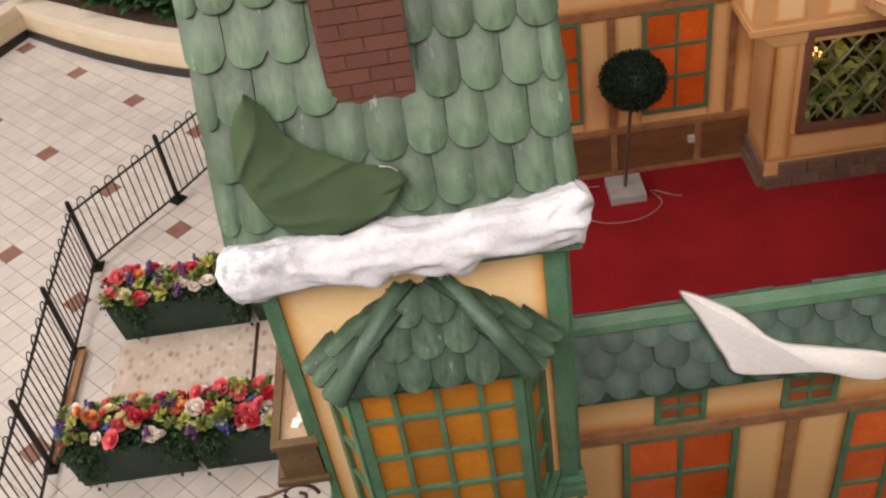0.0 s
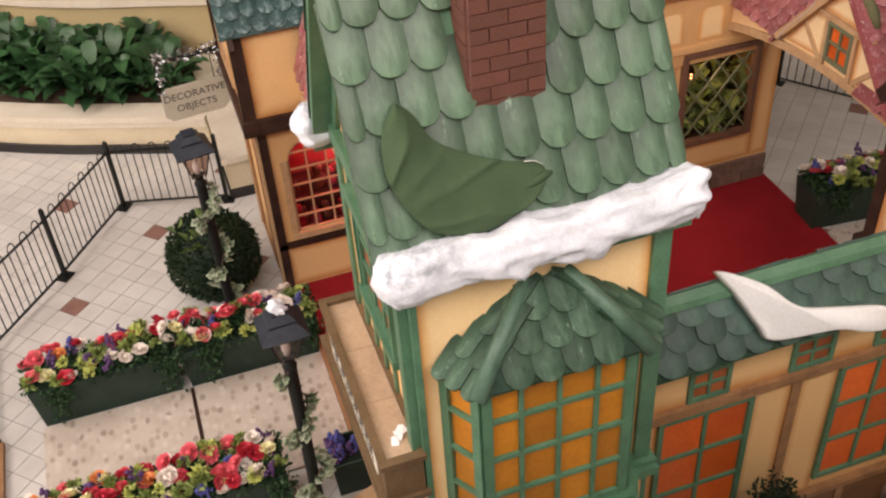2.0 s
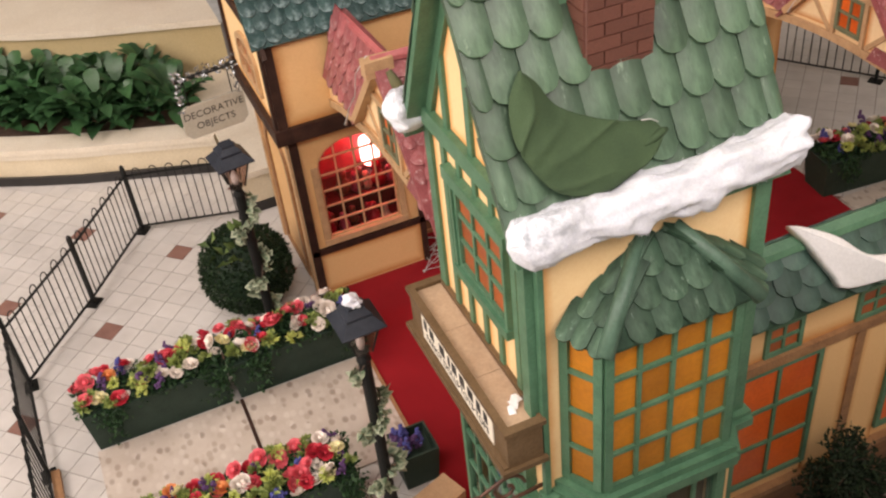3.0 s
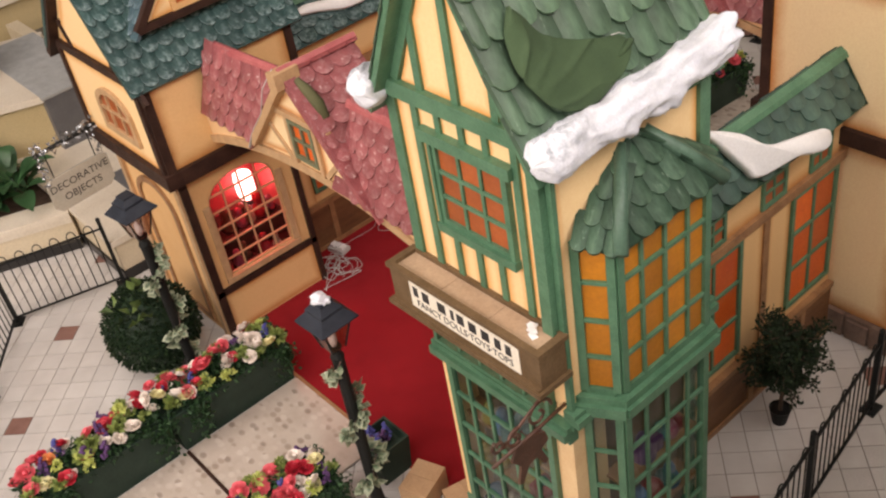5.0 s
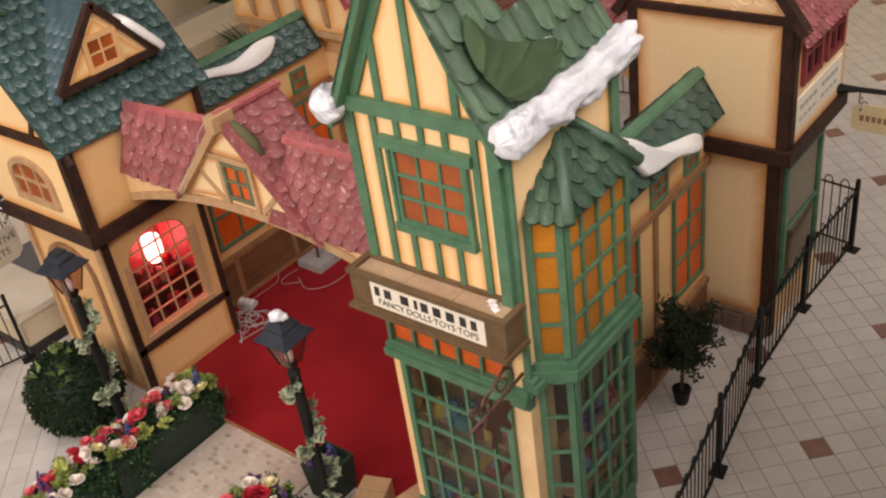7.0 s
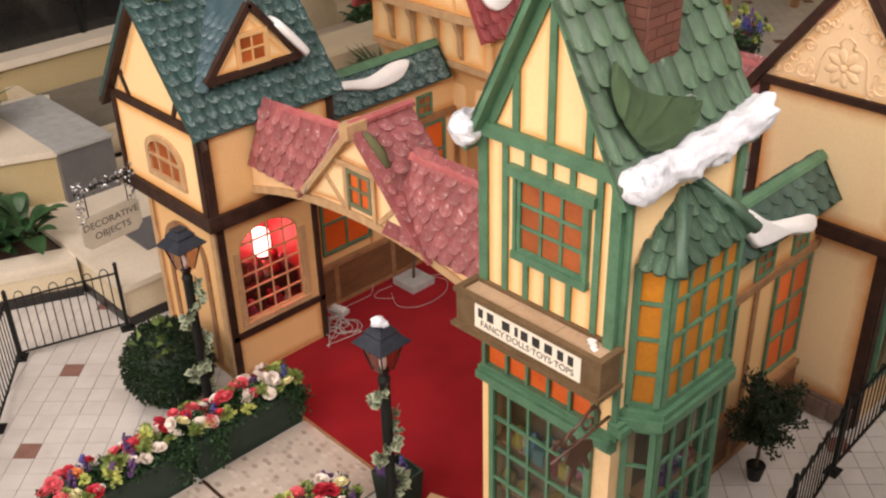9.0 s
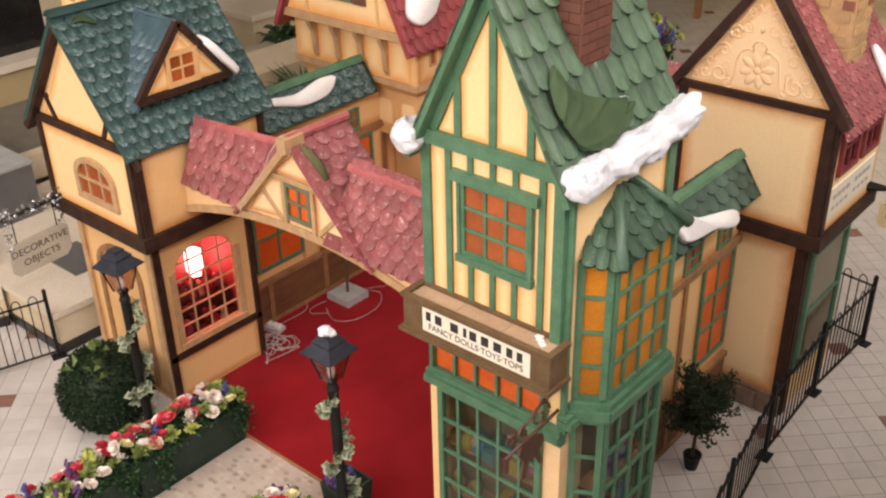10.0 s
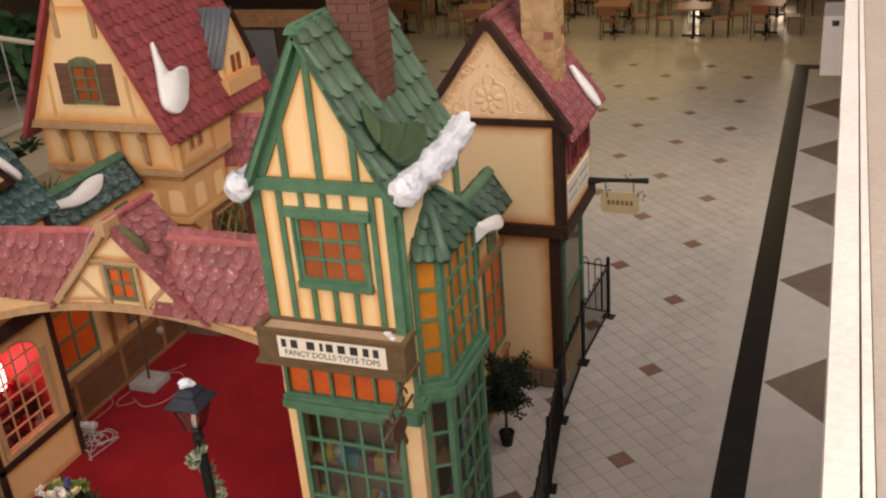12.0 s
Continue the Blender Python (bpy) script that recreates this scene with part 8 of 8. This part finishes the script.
pb = thing("potted_tree", (2.02, 3.40, 0), "small leafy tree in a black pot by the low wall", "tree")
part("pot", lathe(bmesh.new(), [(0.055, 0), (0.08, 0.14), (0.085, 0.15), (0.075, 0.15), (0.07, 0.13)], (2.02, 3.40, 0), 14), IRON, pb)
part("trunk", tube(bmesh.new(), [(2.02, 3.40, 0.12), (2.01, 3.39, 0.35), (1.98, 3.38, 0.75), (1.97, 3.37, 0.95)], [0.018, 0.015, 0.011, 0.006], 7), BARK, pb)
rb_ = random.Random(17)
limbs, leaves = bmesh.new(), bmesh.new()
for k in range(70):
    z = rb_.uniform(0.42, 0.92)
    a = rb_.uniform(0, 6.28)
    ln = rb_.uniform(0.14, 0.34) * (1.2 - 1.6 * abs(z - 0.66))
    s = Vector((1.99, 3.385, z))
    e = s + Vector((math.cos(a) * ln, math.sin(a) * ln * 0.8, rb_.uniform(-0.02, 0.18)))
    e.y = min(e.y, 3.66)
    tube(limbs, [s, (s + e) / 2 + Vector((0, 0, 0.02)), e], [0.006, 0.005, 0.003], 5)
    for j in range(80):
        p = s.lerp(e, rb_.uniform(0.25, 1.04)) + rand_dir(rb_) * 0.045
        leaf_quad(leaves, p, rand_dir(rb_), rand_dir(rb_), rb_.uniform(0.03, 0.052), 0.022)
part("branchwork", limbs, BARK, pb)
part("crown", leaves, LEAF_FICUS, pb, "loose dark green leaves")

# ---- cables ----


def cable(name, pts, r, label, cat="cable"):
    cv = []
    for i in range(len(pts) - 1):
        p0, p1, p2, p3 = (Vector(pts[max(0, min(len(pts) - 1, i + k))]) for k in (-1, 0, 1, 2))
        for s in range(6):
            u = s / 6
            cv.append(0.5 * ((2 * p1) + (p2 - p0) * u + (2 * p0 - 5 * p1 + 4 * p2 - p3) * u * u + (3 * p1 - p0 - 3 * p2 + p3) * u ** 3))
    cv.append(Vector(pts[-1]))
    return tagged(part(name, tube(bmesh.new(), cv, r, 6), CABLE, smooth=True), label, cat)


cable("cable", [(1.75, 8.12, 0.05), (1.62, 8.0, 0.02), (1.3, 8.0, 0.02), (1.05, 7.95, 0.02), (0.95, 7.9, 0.06)], 0.0024, "thin white cable lying on the carpet")
cable("cable", [(1.80, 7.85, 0.02), (1.68, 7.6, 0.02), (1.85, 7.42, 0.02), (2.2, 7.42, 0.02), (2.42, 7.6, 0.02), (2.36, 7.8, 0.02), (2.55, 7.68, 0.02), (2.62, 7.66, 0.02)], 0.0024, "looped white fairy light cable round the topiary base")
cable("cable", [(1.9, 7.95, 0.03), (1.7, 7.98, 0.02), (1.62, 7.9, 0.02), (1.75, 7.75, 0.02)], 0.0024, "short white cable beside the topiary base")
rk = random.Random(9)
for k in range(7):
    cx, cy = 0.98 + rk.uniform(-0.10, 0.10), 7.74 + rk.uniform(-0.12, 0.12)
    loop = [(cx + rk.uniform(0.08, 0.15) * math.cos(t * 0.9 + k), cy + rk.uniform(0.09, 0.17) * math.sin(t * 0.9 + k), 0.018 + 0.006 * k + 0.02 * (t % 2)) for t in range(9)]
    cable("cable", [(1.12, 7.95, 0.04)] + loop if k < 4 else loop + [(0.66, 7.66 - 0.02 * k, 0.02)], 0.0034, "tangle of white extension cable by the wall", "cable")
ps = thing("power_strip", (1.15, 7.98, 0), "white multi-socket power strip lying on the carpet", "power strip")
f = Face((1.15, 7.98, 0.012), (1, 0.25, 0), (-0.25, 1, 0))
part("case", box(bmesh.new(), f, -0.06, 0.06, -0.10, 0.10, 0.0, 0.045), CABLE, ps, bevel=0.008)
for k in range(3):
    part("plug", box(bmesh.new(), f, -0.035, 0.035, -0.08 + k * 0.06, -0.04 + k * 0.06, 0.045, 0.075), PAPER, ps, bevel=0.006)
tagged(part("small_camera", wbox(2.78, 2.84, 8.07, 8.118, 0.30, 0.36), CABLE, bevel=0.008), "small white fixture on the rear wall plinth", "fixture")


# ---- hanging signs ----
def silver_sprig(parent, at, seed, n=14, spread=0.05):
    rnd = random.Random(seed)
    bm = bmesh.new()
    for k in range(n):
        leaf_quad(bm, Vector(at) + rand_dir(rnd) * spread, rand_dir(rnd), rand_dir(rnd), rnd.uniform(0.035, 0.06), 0.03)
    part("silver_leaves", bm, SILVER, parent, "silver leaf garland")


hs = thing("hanging_sign", (-0.70, 9.05, 1.8), "cream hanging sign under an arm with silver leaf garland", "sign")
part("arm", tube(bmesh.new(), [(-0.32, 9.05, 1.92), (-0.62, 9.06, 1.90), (-1.00, 9.08, 1.86)], [0.026, 0.024, 0.022], 8), IRON, hs)
hf = Face((-1.01, 9.07, 1.25), (0.66, -0.03, 0.06), (0, 0, 1))
board = part("board", poly(bmesh.new(), hf, [(0.06, 0.0), (0.56, 0.0), (0.62, 0.06), (0.62, 0.30), (0.56, 0.34), (0.06, 0.34), (0.0, 0.28), (0.0, 0.06)], -0.012, 0.012), PLATE_DULL, hs, "dull beige board with black lettering", bevel=0.004)
text(board, "DECORATIVE", hf, 0.31, 0.235, 0.098, INK, 0.0125, 1.0)
text(board, "OBJECTS", hf, 0.31, 0.115, 0.098, INK, 0.0125, 1.0)
for a in (0.1, 0.52):
    part("chain", tube(bmesh.new(), [hf.p(a, 0.33), hf.p(a, 0.62)], 0.006, 6), IRON, hs)
for k, a in enumerate((-0.97, -0.92, -0.82, -0.72, -0.66, -0.56, -0.46, -0.40)):
    silver_sprig(hs, (a, 9.05, 1.90 + 0.03 * (k % 2)), k, 16, 0.055)
for k in range(3):
    silver_sprig(hs, (-0.98, 9.05, 1.80 - 0.10 * k), 20 + k, 9, 0.035)
    silver_sprig(hs, (-0.44, 9.05, 1.84 - 0.08 * k), 30 + k, 7, 0.03)

h2 = thing("hanging_sign", (4.3, 2.7, 2.0), "cream hanging sign on a dark arm beside the carved gable house", "sign")
part("arm", tube(bmesh.new(), [(4.22, 3.02, 2.06), (4.22, 2.85, 2.08), (4.22, 2.62, 2.09), (4.22, 2.36, 2.10)], [0.05, 0.026, 0.024, 0.034], 8), IRON, h2)
h2f = Face((4.22, 2.88, 1.70), (0, -1, 0), (0, 0, 1))
bd2 = part("board", poly(bmesh.new(), h2f, [(0.0, 0.03), (0.04, 0.0), (0.38, 0.0), (0.42, 0.03), (0.42, 0.22), (0.38, 0.25), (0.04, 0.25), (0.0, 0.22)], -0.012, 0.012), PLATE_GOLD, h2, "cream board with gold lettering", bevel=0.004)
for k in range(6):
    part("lettering_bar", box(bmesh.new(), h2f, 0.07 + k * 0.05, 0.105 + k * 0.05, 0.10, 0.155, 0.0115, 0.0145), MIDWOOD, bd2)
for a in (0.05, 0.36):
    part("chain", tube(bmesh.new(), [h2f.p(a, 0.24), h2f.p(a, 0.38)], 0.006, 6), IRON, h2)
silver_sprig(h2, (4.22, 2.60, 2.10), 41, 8, 0.04)
silver_sprig(h2, (4.22, 2.80, 1.95), 42, 8, 0.04)
silver_sprig(h2, (4.22, 2.46, 1.92), 43, 8, 0.04)

# ---- planted bed along the mall wall ----
CURVE = [(-0.62, 10.40), (-1.04, 10.58), (-1.57, 10.80), (-2.10, 11.02), (-2.60, 11.27), (-3.05, 11.52), (-3.71, 11.97), (-4.30, 12.42), (-4.87, 12.90)]


def offset_curve(pts, d):
    out = []
    for i, p in enumerate(pts):
        a, b = Vector(pts[max(0, i - 1)]), Vector(pts[min(len(pts) - 1, i + 1)])
        t = (b - a).normalized()
        out.append((p[0] + t.y * d, p[1] - t.x * d))
    return out


def ribbon(bm, inner, outer, z0, z1):
    n = len(inner)
    ring = [[bm.verts.new((*inner[i], z0)), bm.verts.new((*outer[i], z0)), bm.verts.new((*outer[i], z1)), bm.verts.new((*inner[i], z1))] for i in range(n)]
    for a, b in zip(ring, ring[1:]):
        for k in range(4):
            bm.faces.new((a[k], a[(k + 1) % 4], b[(k + 1) % 4], b[k]))
    bm.faces.new(list(reversed(ring[0])))
    bm.faces.new(ring[-1])
    return bm


FAR_END = [(-5.20, 12.40), (-5.9, 11.7), (-6.8, 11.2)]
bed = tagged(thing("planting_bed", (-2.5, 11.5, 0)), "curved cream stone planting bed with black skirting", "planting bed", kind="structure")
full = CURVE + FAR_END
part("skirting", ribbon(bmesh.new(), offset_curve(full, 0.006), offset_curve(full, -0.03), 0.0, 0.11), BLACKSKIRT, bed, "black tile skirting")
part("bed_wall", ribbon(bmesh.new(), offset_curve(full, 0.02), offset_curve(full, 0.26), 0.0, 0.40), KERB, bed)
part("coping", ribbon(bmesh.new(), offset_curve(full, -0.02), offset_curve(full, 0.30), 0.40, 0.47), KERB_TOP, bed, bevel=0.012)
part("moulding", ribbon(bmesh.new(), offset_curve(full, 0.0), offset_curve(full, 0.03), 0.33, 0.40), KERB_TOP, bed)
BACK = offset_curve(CURVE, 1.45)
part("soil", ribbon(bmesh.new(), offset_curve(CURVE, 0.28), BACK, 0.30, 0.40), SOIL, bed, "dark bark mulch")
part("back_wall", ribbon(bmesh.new(), BACK, offset_curve(CURVE, 3.4), 0.0, 1.12), WALLPAINT, bed, "cream wall behind the bed")
part("wall_coping", ribbon(bmesh.new(), offset_curve(CURVE, 1.40), offset_curve(CURVE, 3.4), 1.12, 1.20), KERB_TOP, bed)
# square pier at the end of the bed and the terrace behind the village
pier = tagged(thing("terrace", (0.5, 11, 0)), "cream stone terrace with stepped basins behind the village", "terrace", kind="structure")
part("pier", wbox(-0.56, 3.2, 9.42, 12.4, 0.0, 0.44), KERB, pier)
part("coping", wbox(-0.60, 3.2, 9.38, 12.44, 0.44, 0.51), KERB_TOP, pier, bevel=0.012)
part("skirting", wbox(-0.585, 3.2, 9.395, 9.42, 0.0, 0.11), BLACKSKIRT, pier)
part("skirting", wbox(-0.585, -0.56, 9.42, 10.5, 0.0, 0.11), BLACKSKIRT, pier)
part("grey_block", wbox(-0.07, 0.62, 11.64, 12.7, 0.51, 1.17), GREYBOX, pier, "slate grey panelled block", bevel=0.01)
part("grey_slab", wbox(-0.09, 0.64, 11.62, 13.6, 1.172, 1.205), STEEL, pier)
part("basin_rim", wbox(0.75, 3.2, 12.6, 12.78, 0.5, 0.85), KERB, pier, bevel=0.01)
part("basin_rim", wbox(0.75, 0.93, 12.78, 15.2, 0.5, 0.85), KERB, pier, bevel=0.01)
part("basin_floor", wbox(0.93, 6.0, 12.78, 15.2, 0.5, 0.62), OLIVE, pier)
part("grey_mat", wbox(0.0, 0.45, 9.9, 10.6, 0.512, 0.53), GREYBOX, pier)
part("far_wall", wbox(-1.0, 3.4, 15.6, 15.9, 0.0, 1.0), WALLPAINT, pier)
part("far_wall", wbox(3.4, 7.4, 15.95, 16.2, 0.0, 2.55), KERB, pier)
part("far_coping", wbox(3.35, 7.45, 15.88, 16.25, 2.55, 2.64), KERB_TOP, pier, bevel=0.015)
part("ledge", wbox(5.7, 11.5, 13.5, 15.95, 0.0, 1.40), KERB, pier)
part("ledge_coping", wbox(5.62, 11.5, 13.42, 15.95, 1.40, 1.50), KERB_TOP, pier, bevel=0.015)
part("low_ledge", wbox(4.4, 6.6, 12.5, 13.42, 0.0, 0.95), KERB, pier)
part("low_ledge_coping", wbox(4.35, 6.65, 12.45, 13.42, 0.95, 1.03), KERB_TOP, pier, bevel=0.015)
part("far_coping", wbox(-1.0, 3.4, 15.5, 15.95, 1.0, 1.12), KERB_TOP, pier, bevel=0.012)
part("shopfront", wbox(-1.0, 3.4, 15.95, 16.1, 1.0, 5.0), DARKGLASS, pier, "dark shopfront glass")
for x in (0.6, 2.4):
    part("glazing_bar", wbox(x, x + 0.07, 15.9, 15.96, 1.12, 5.0), IRON, pier)
part("step_wall", wbox(3.2, 9.5, 10.6, 11.0, 0.0, 0.75), KERB, pier)
part("step_coping", wbox(3.2, 9.5, 10.55, 11.35, 0.75, 0.83), KERB_TOP, pier, bevel=0.012)
part("step_back", wbox(3.2, 9.5, 11.6, 12.5, 0.0, 1.3), KERB, pier)
part("cream_column", wbox(3.0, 3.9, 12.5, 13.4, 0.0, 6.0), KERB_TOP, pier)

# bowl planters with agaves on the terrace
for (x, y, z, s) in ((3.05, 11.3, 0.51, 1.0), (-0.62, 13.05, 1.20, 1.3), (4.6, 11.1, 0.83, 1.2), (6.75, 14.6, 1.50, 1.65)):
    bw = thing("bowl_planter", (x, y, z), "brown bowl planter with spiky agave leaves", "planter", "bowl planters")
    part("bowl", lathe(bmesh.new(), [(0.13 * s, 0), (0.16 * s, 0.03), (0.30 * s, 0.16 * s), (0.37 * s, 0.24 * s), (0.39 * s, 0.25 * s), (0.36 * s, 0.25 * s), (0.30 * s, 0.20 * s)], (x, y, z), 18), SHUTTER, bw, smooth=True)
    ra = random.Random(int(x * 10))
    bm = bmesh.new()
    for k in range(60):
        a = ra.uniform(0, 6.28)
        d = Vector((math.cos(a), math.sin(a), ra.uniform(0.25, 1.4))).normalized()
        leaf_quad(bm, Vector((x, y, z + 0.20 * s)) + Vector((math.cos(a), math.sin(a), 0)) * ra.uniform(0, 0.22 * s), d, Vector((0, 0, 1)), ra.uniform(0.25, 0.45) * s, 0.045, None, 0.2)
    tagged(part("agave", bm, AGAVE, bw), kind="stuff")


def broad_plant_mesh(seed):
    rnd = random.Random(seed)
    bm = bmesh.new()
    for k in range(26):
        a = rnd.uniform(0, 6.28)
        el = rnd.uniform(0.25, 1.2)
        ln = rnd.uniform(0.26, 0.44)
        w = ln * rnd.uniform(0.36, 0.48)
        d = Vector((math.cos(a) * math.cos(el), math.sin(a) * math.cos(el), math.sin(el)))
        s = d.cross(Vector((0, 0, 1))).normalized()
        base = Vector((rnd.uniform(-0.05, 0.05), rnd.uniform(-0.05, 0.05), rnd.uniform(0.02, 0.30)))
        stem = base + d * rnd.uniform(0.08, 0.2)
        rows = []
        for i in range(6):
            u = i / 5
            c = stem + d * ln * u + Vector((0, 0, -0.26 * ln * u * u * 1.6))
            hw = w / 2 * math.sin(math.pi * min(1, 0.08 + u * 0.92)) ** 0.8
            lift = Vector((0, 0, hw * 0.35))
            rows.append((bm.verts.new(c - s * hw + lift), bm.verts.new(c), bm.verts.new(c + s * hw + lift)))
        for r0, r1 in zip(rows, rows[1:]):
            bm.faces.new((r0[0], r0[1], r1[1], r1[0]))
            bm.faces.new((r0[1], r0[2], r1[2], r1[1]))
    return mesh_of("leafy_plant", bm, LEAF_BIG, smooth=True)


PLANTS = [broad_plant_mesh(s) for s in (1, 2, 3)]
rp = random.Random(12)
i = 0
for u in range(17):
    for v in range(3):
        t = (u + rp.uniform(0.1, 0.9)) / 17 * (len(CURVE) - 1)
        k = min(int(t), len(CURVE) - 2)
        off = 0.52 + v * 0.33 + rp.uniform(-0.12, 0.12)
        cc = offset_curve(CURVE, off)
        x, y = Vector(cc[k]).lerp(Vector(cc[k + 1]), t - k)
        if x > -0.85:
            continue
        ob = new("leafy_plant", PLANTS[i % 3])
        ob.matrix_basis = pose(x, y, 0.40, 0, 0, rp.uniform(0, 360)) @ Matrix.Scale(rp.uniform(0.85, 1.2), 4)
        tagged(ob, "broad-leaved green plant growing in the bed", "plant", "broad-leaved bed plants")
        i += 1
# dark shrubs beyond the roofs
for (x, y, z, s) in ((8.2, 14.3, 1.5, 1.7), (9.2, 14.0, 1.5, 1.6), (9.7, 15.0, 1.5, 1.9), (10.6, 14.6, 1.5, 1.8), (8.9, 15.3, 1.5, 2.2), (5.6, 12.8, 1.03, 0.8), (7.8, 13.9, 1.5, 1.1)):
    for k in range(3):
        ob = new("leafy_plant", PLANTS[k])
        ob.matrix_basis = pose(x + 0.3 * k, y + 0.2 * (k % 2), z - 0.02, 0, 0, 77 * k + 40 * x) @ Matrix.Scale(s, 4)
        tagged(ob, "dark broad-leaved shrub on the far terrace", "plant", "far terrace shrubs")

# ---- tables and chairs far off ----


def cafe_table():
    root = thing("cafe_table", (0, 0, 0), "square dining table with red-brown top", "table", "food court tables")
    part("tabletop", wbox(-0.42, 0.42, -0.42, 0.42, 0.72, 0.755), TABLE, root, bevel=0.008)
    part("column", lathe(bmesh.new(), [(0.04, 0.03), (0.04, 0.72)], (0, 0, 0), 8), IRON, root)
    part("foot", wbox(-0.28, 0.28, -0.04, 0.04, 0, 0.03, wbox(-0.04, 0.04, -0.28, 0.28, 0, 0.032)), IRON, root)
    return root


def cafe_chair():
    root = thing("cafe_chair", (0, 0, 0), "plain wooden dining chair with dark metal legs", "chair", "food court chairs")
    part("seat", wbox(-0.20, 0.20, -0.20, 0.20, 0.43, 0.46), TABLE, root, bevel=0.008)
    part("backrest", wbox(-0.20, 0.20, 0.18, 0.205, 0.62, 0.86), TABLE, root, bevel=0.008)
    for x in (-0.18, 0.18):
        part("leg", tube(bmesh.new(), [(x, -0.18, 0), (x, -0.17, 0.43)], 0.012, 6), IRON, root)
        part("leg", tube(bmesh.new(), [(x, 0.19, 0), (x, 0.18, 0.43), (x, 0.20, 0.64)], 0.012, 6), IRON, root)
    return root


t0, c0 = cafe_table(), cafe_chair()
rc = random.Random(2)
first = True
for ix in range(4):
    for iy in range(8):
        x, y = 19.6 + ix * 2.0 + rc.uniform(-0.3, 0.3), 1.9 + iy * 1.9 + rc.uniform(-0.3, 0.3)
        if iy > 5 and ix == 0:
            x -= 2.2
        r = rc.choice((0, 90)) + rc.uniform(-10, 10)
        m = pose(x, y, 0, 0, 0, r)
        if first:
            t0.matrix_basis = m
        else:
            copy_thing(t0, m)
        for s in (0, 180, 90, 270)[: rc.choice((2, 3, 4))]:
            mc = m @ pose(0, 0, 0, 0, 0, s) @ pose(0, 0.55 + rc.uniform(0, 0.15), 0)
            if first:
                c0.matrix_basis = mc
                first = False
            else:
                copy_thing(c0, mc)

# pale handrail running up past the shrubs
rail = tagged(thing("handrail", (9.0, 13.2, 1.5)), "pale sloping handrail beside the far shrubs", "handrail", kind="structure")
part("rail", tube(bmesh.new(), [(6.9, 13.7, 2.95), (8.6, 13.75, 2.35), (10.6, 13.8, 1.65)], 0.045, 8), KERB_TOP, rail, smooth=True)
for x, z in ((7.2, 2.84), (8.8, 2.27), (10.2, 1.78)):
    part("baluster", tube(bmesh.new(), [(x, 13.75, 1.5), (x, 13.75, z)], 0.018, 6), STEEL, rail)

# canopy beam, grey board and yellow stand beyond the red roofed house
cano = thing("wooden_canopy", (12.5, 11.0, 0), "brown timber canopy on posts beyond the village", "canopy")
part("fascia", wbox(11.7, 11.8, 9.8, 13.6, 2.0, 2.34), MIDWOOD, cano, bevel=0.015)
part("top", wbox(11.8, 14.6, 9.85, 13.55, 2.22, 2.3), DARKWOOD, cano)
for y in (9.95, 13.35):
    part("post", wbox(11.82, 11.94, y, y + 0.12, 0, 2.22), MIDWOOD, cano, bevel=0.01)
    part("post", wbox(14.4, 14.52, y, y + 0.12, 0, 2.22), MIDWOOD, cano, bevel=0.01)
gb = thing("notice_board", (8.0, 9.3, 0), "tall dark grey board standing on two feet", "board")
part("panel", wbox(7.97, 8.01, 8.95, 9.62, 0.05, 2.82), GREYBOX, gb, bevel=0.008)
for y in (9.02, 9.48):
    part("foot", wbox(7.8, 8.18, y, y + 0.07, 0, 0.05), IRON, gb, bevel=0.006)
ws = thing("floor_stand", (12.9, 11.2, 0), "yellow folding caution stand on the floor", "caution stand")
for sg in (-1, 1):
    f = Face((12.9 + sg * 0.16, 11.2 - sg * 0.14, 0), (0, sg, 0), (-sg * 0.15, 0, 0.62))
    part("leaf", poly(bmesh.new(), f, [(0.0, 0.0), (0.28, 0.0), (0.22, 0.62), (0.06, 0.62)], -0.008, 0.008), PETALS["butter"], ws, bevel=0.003)
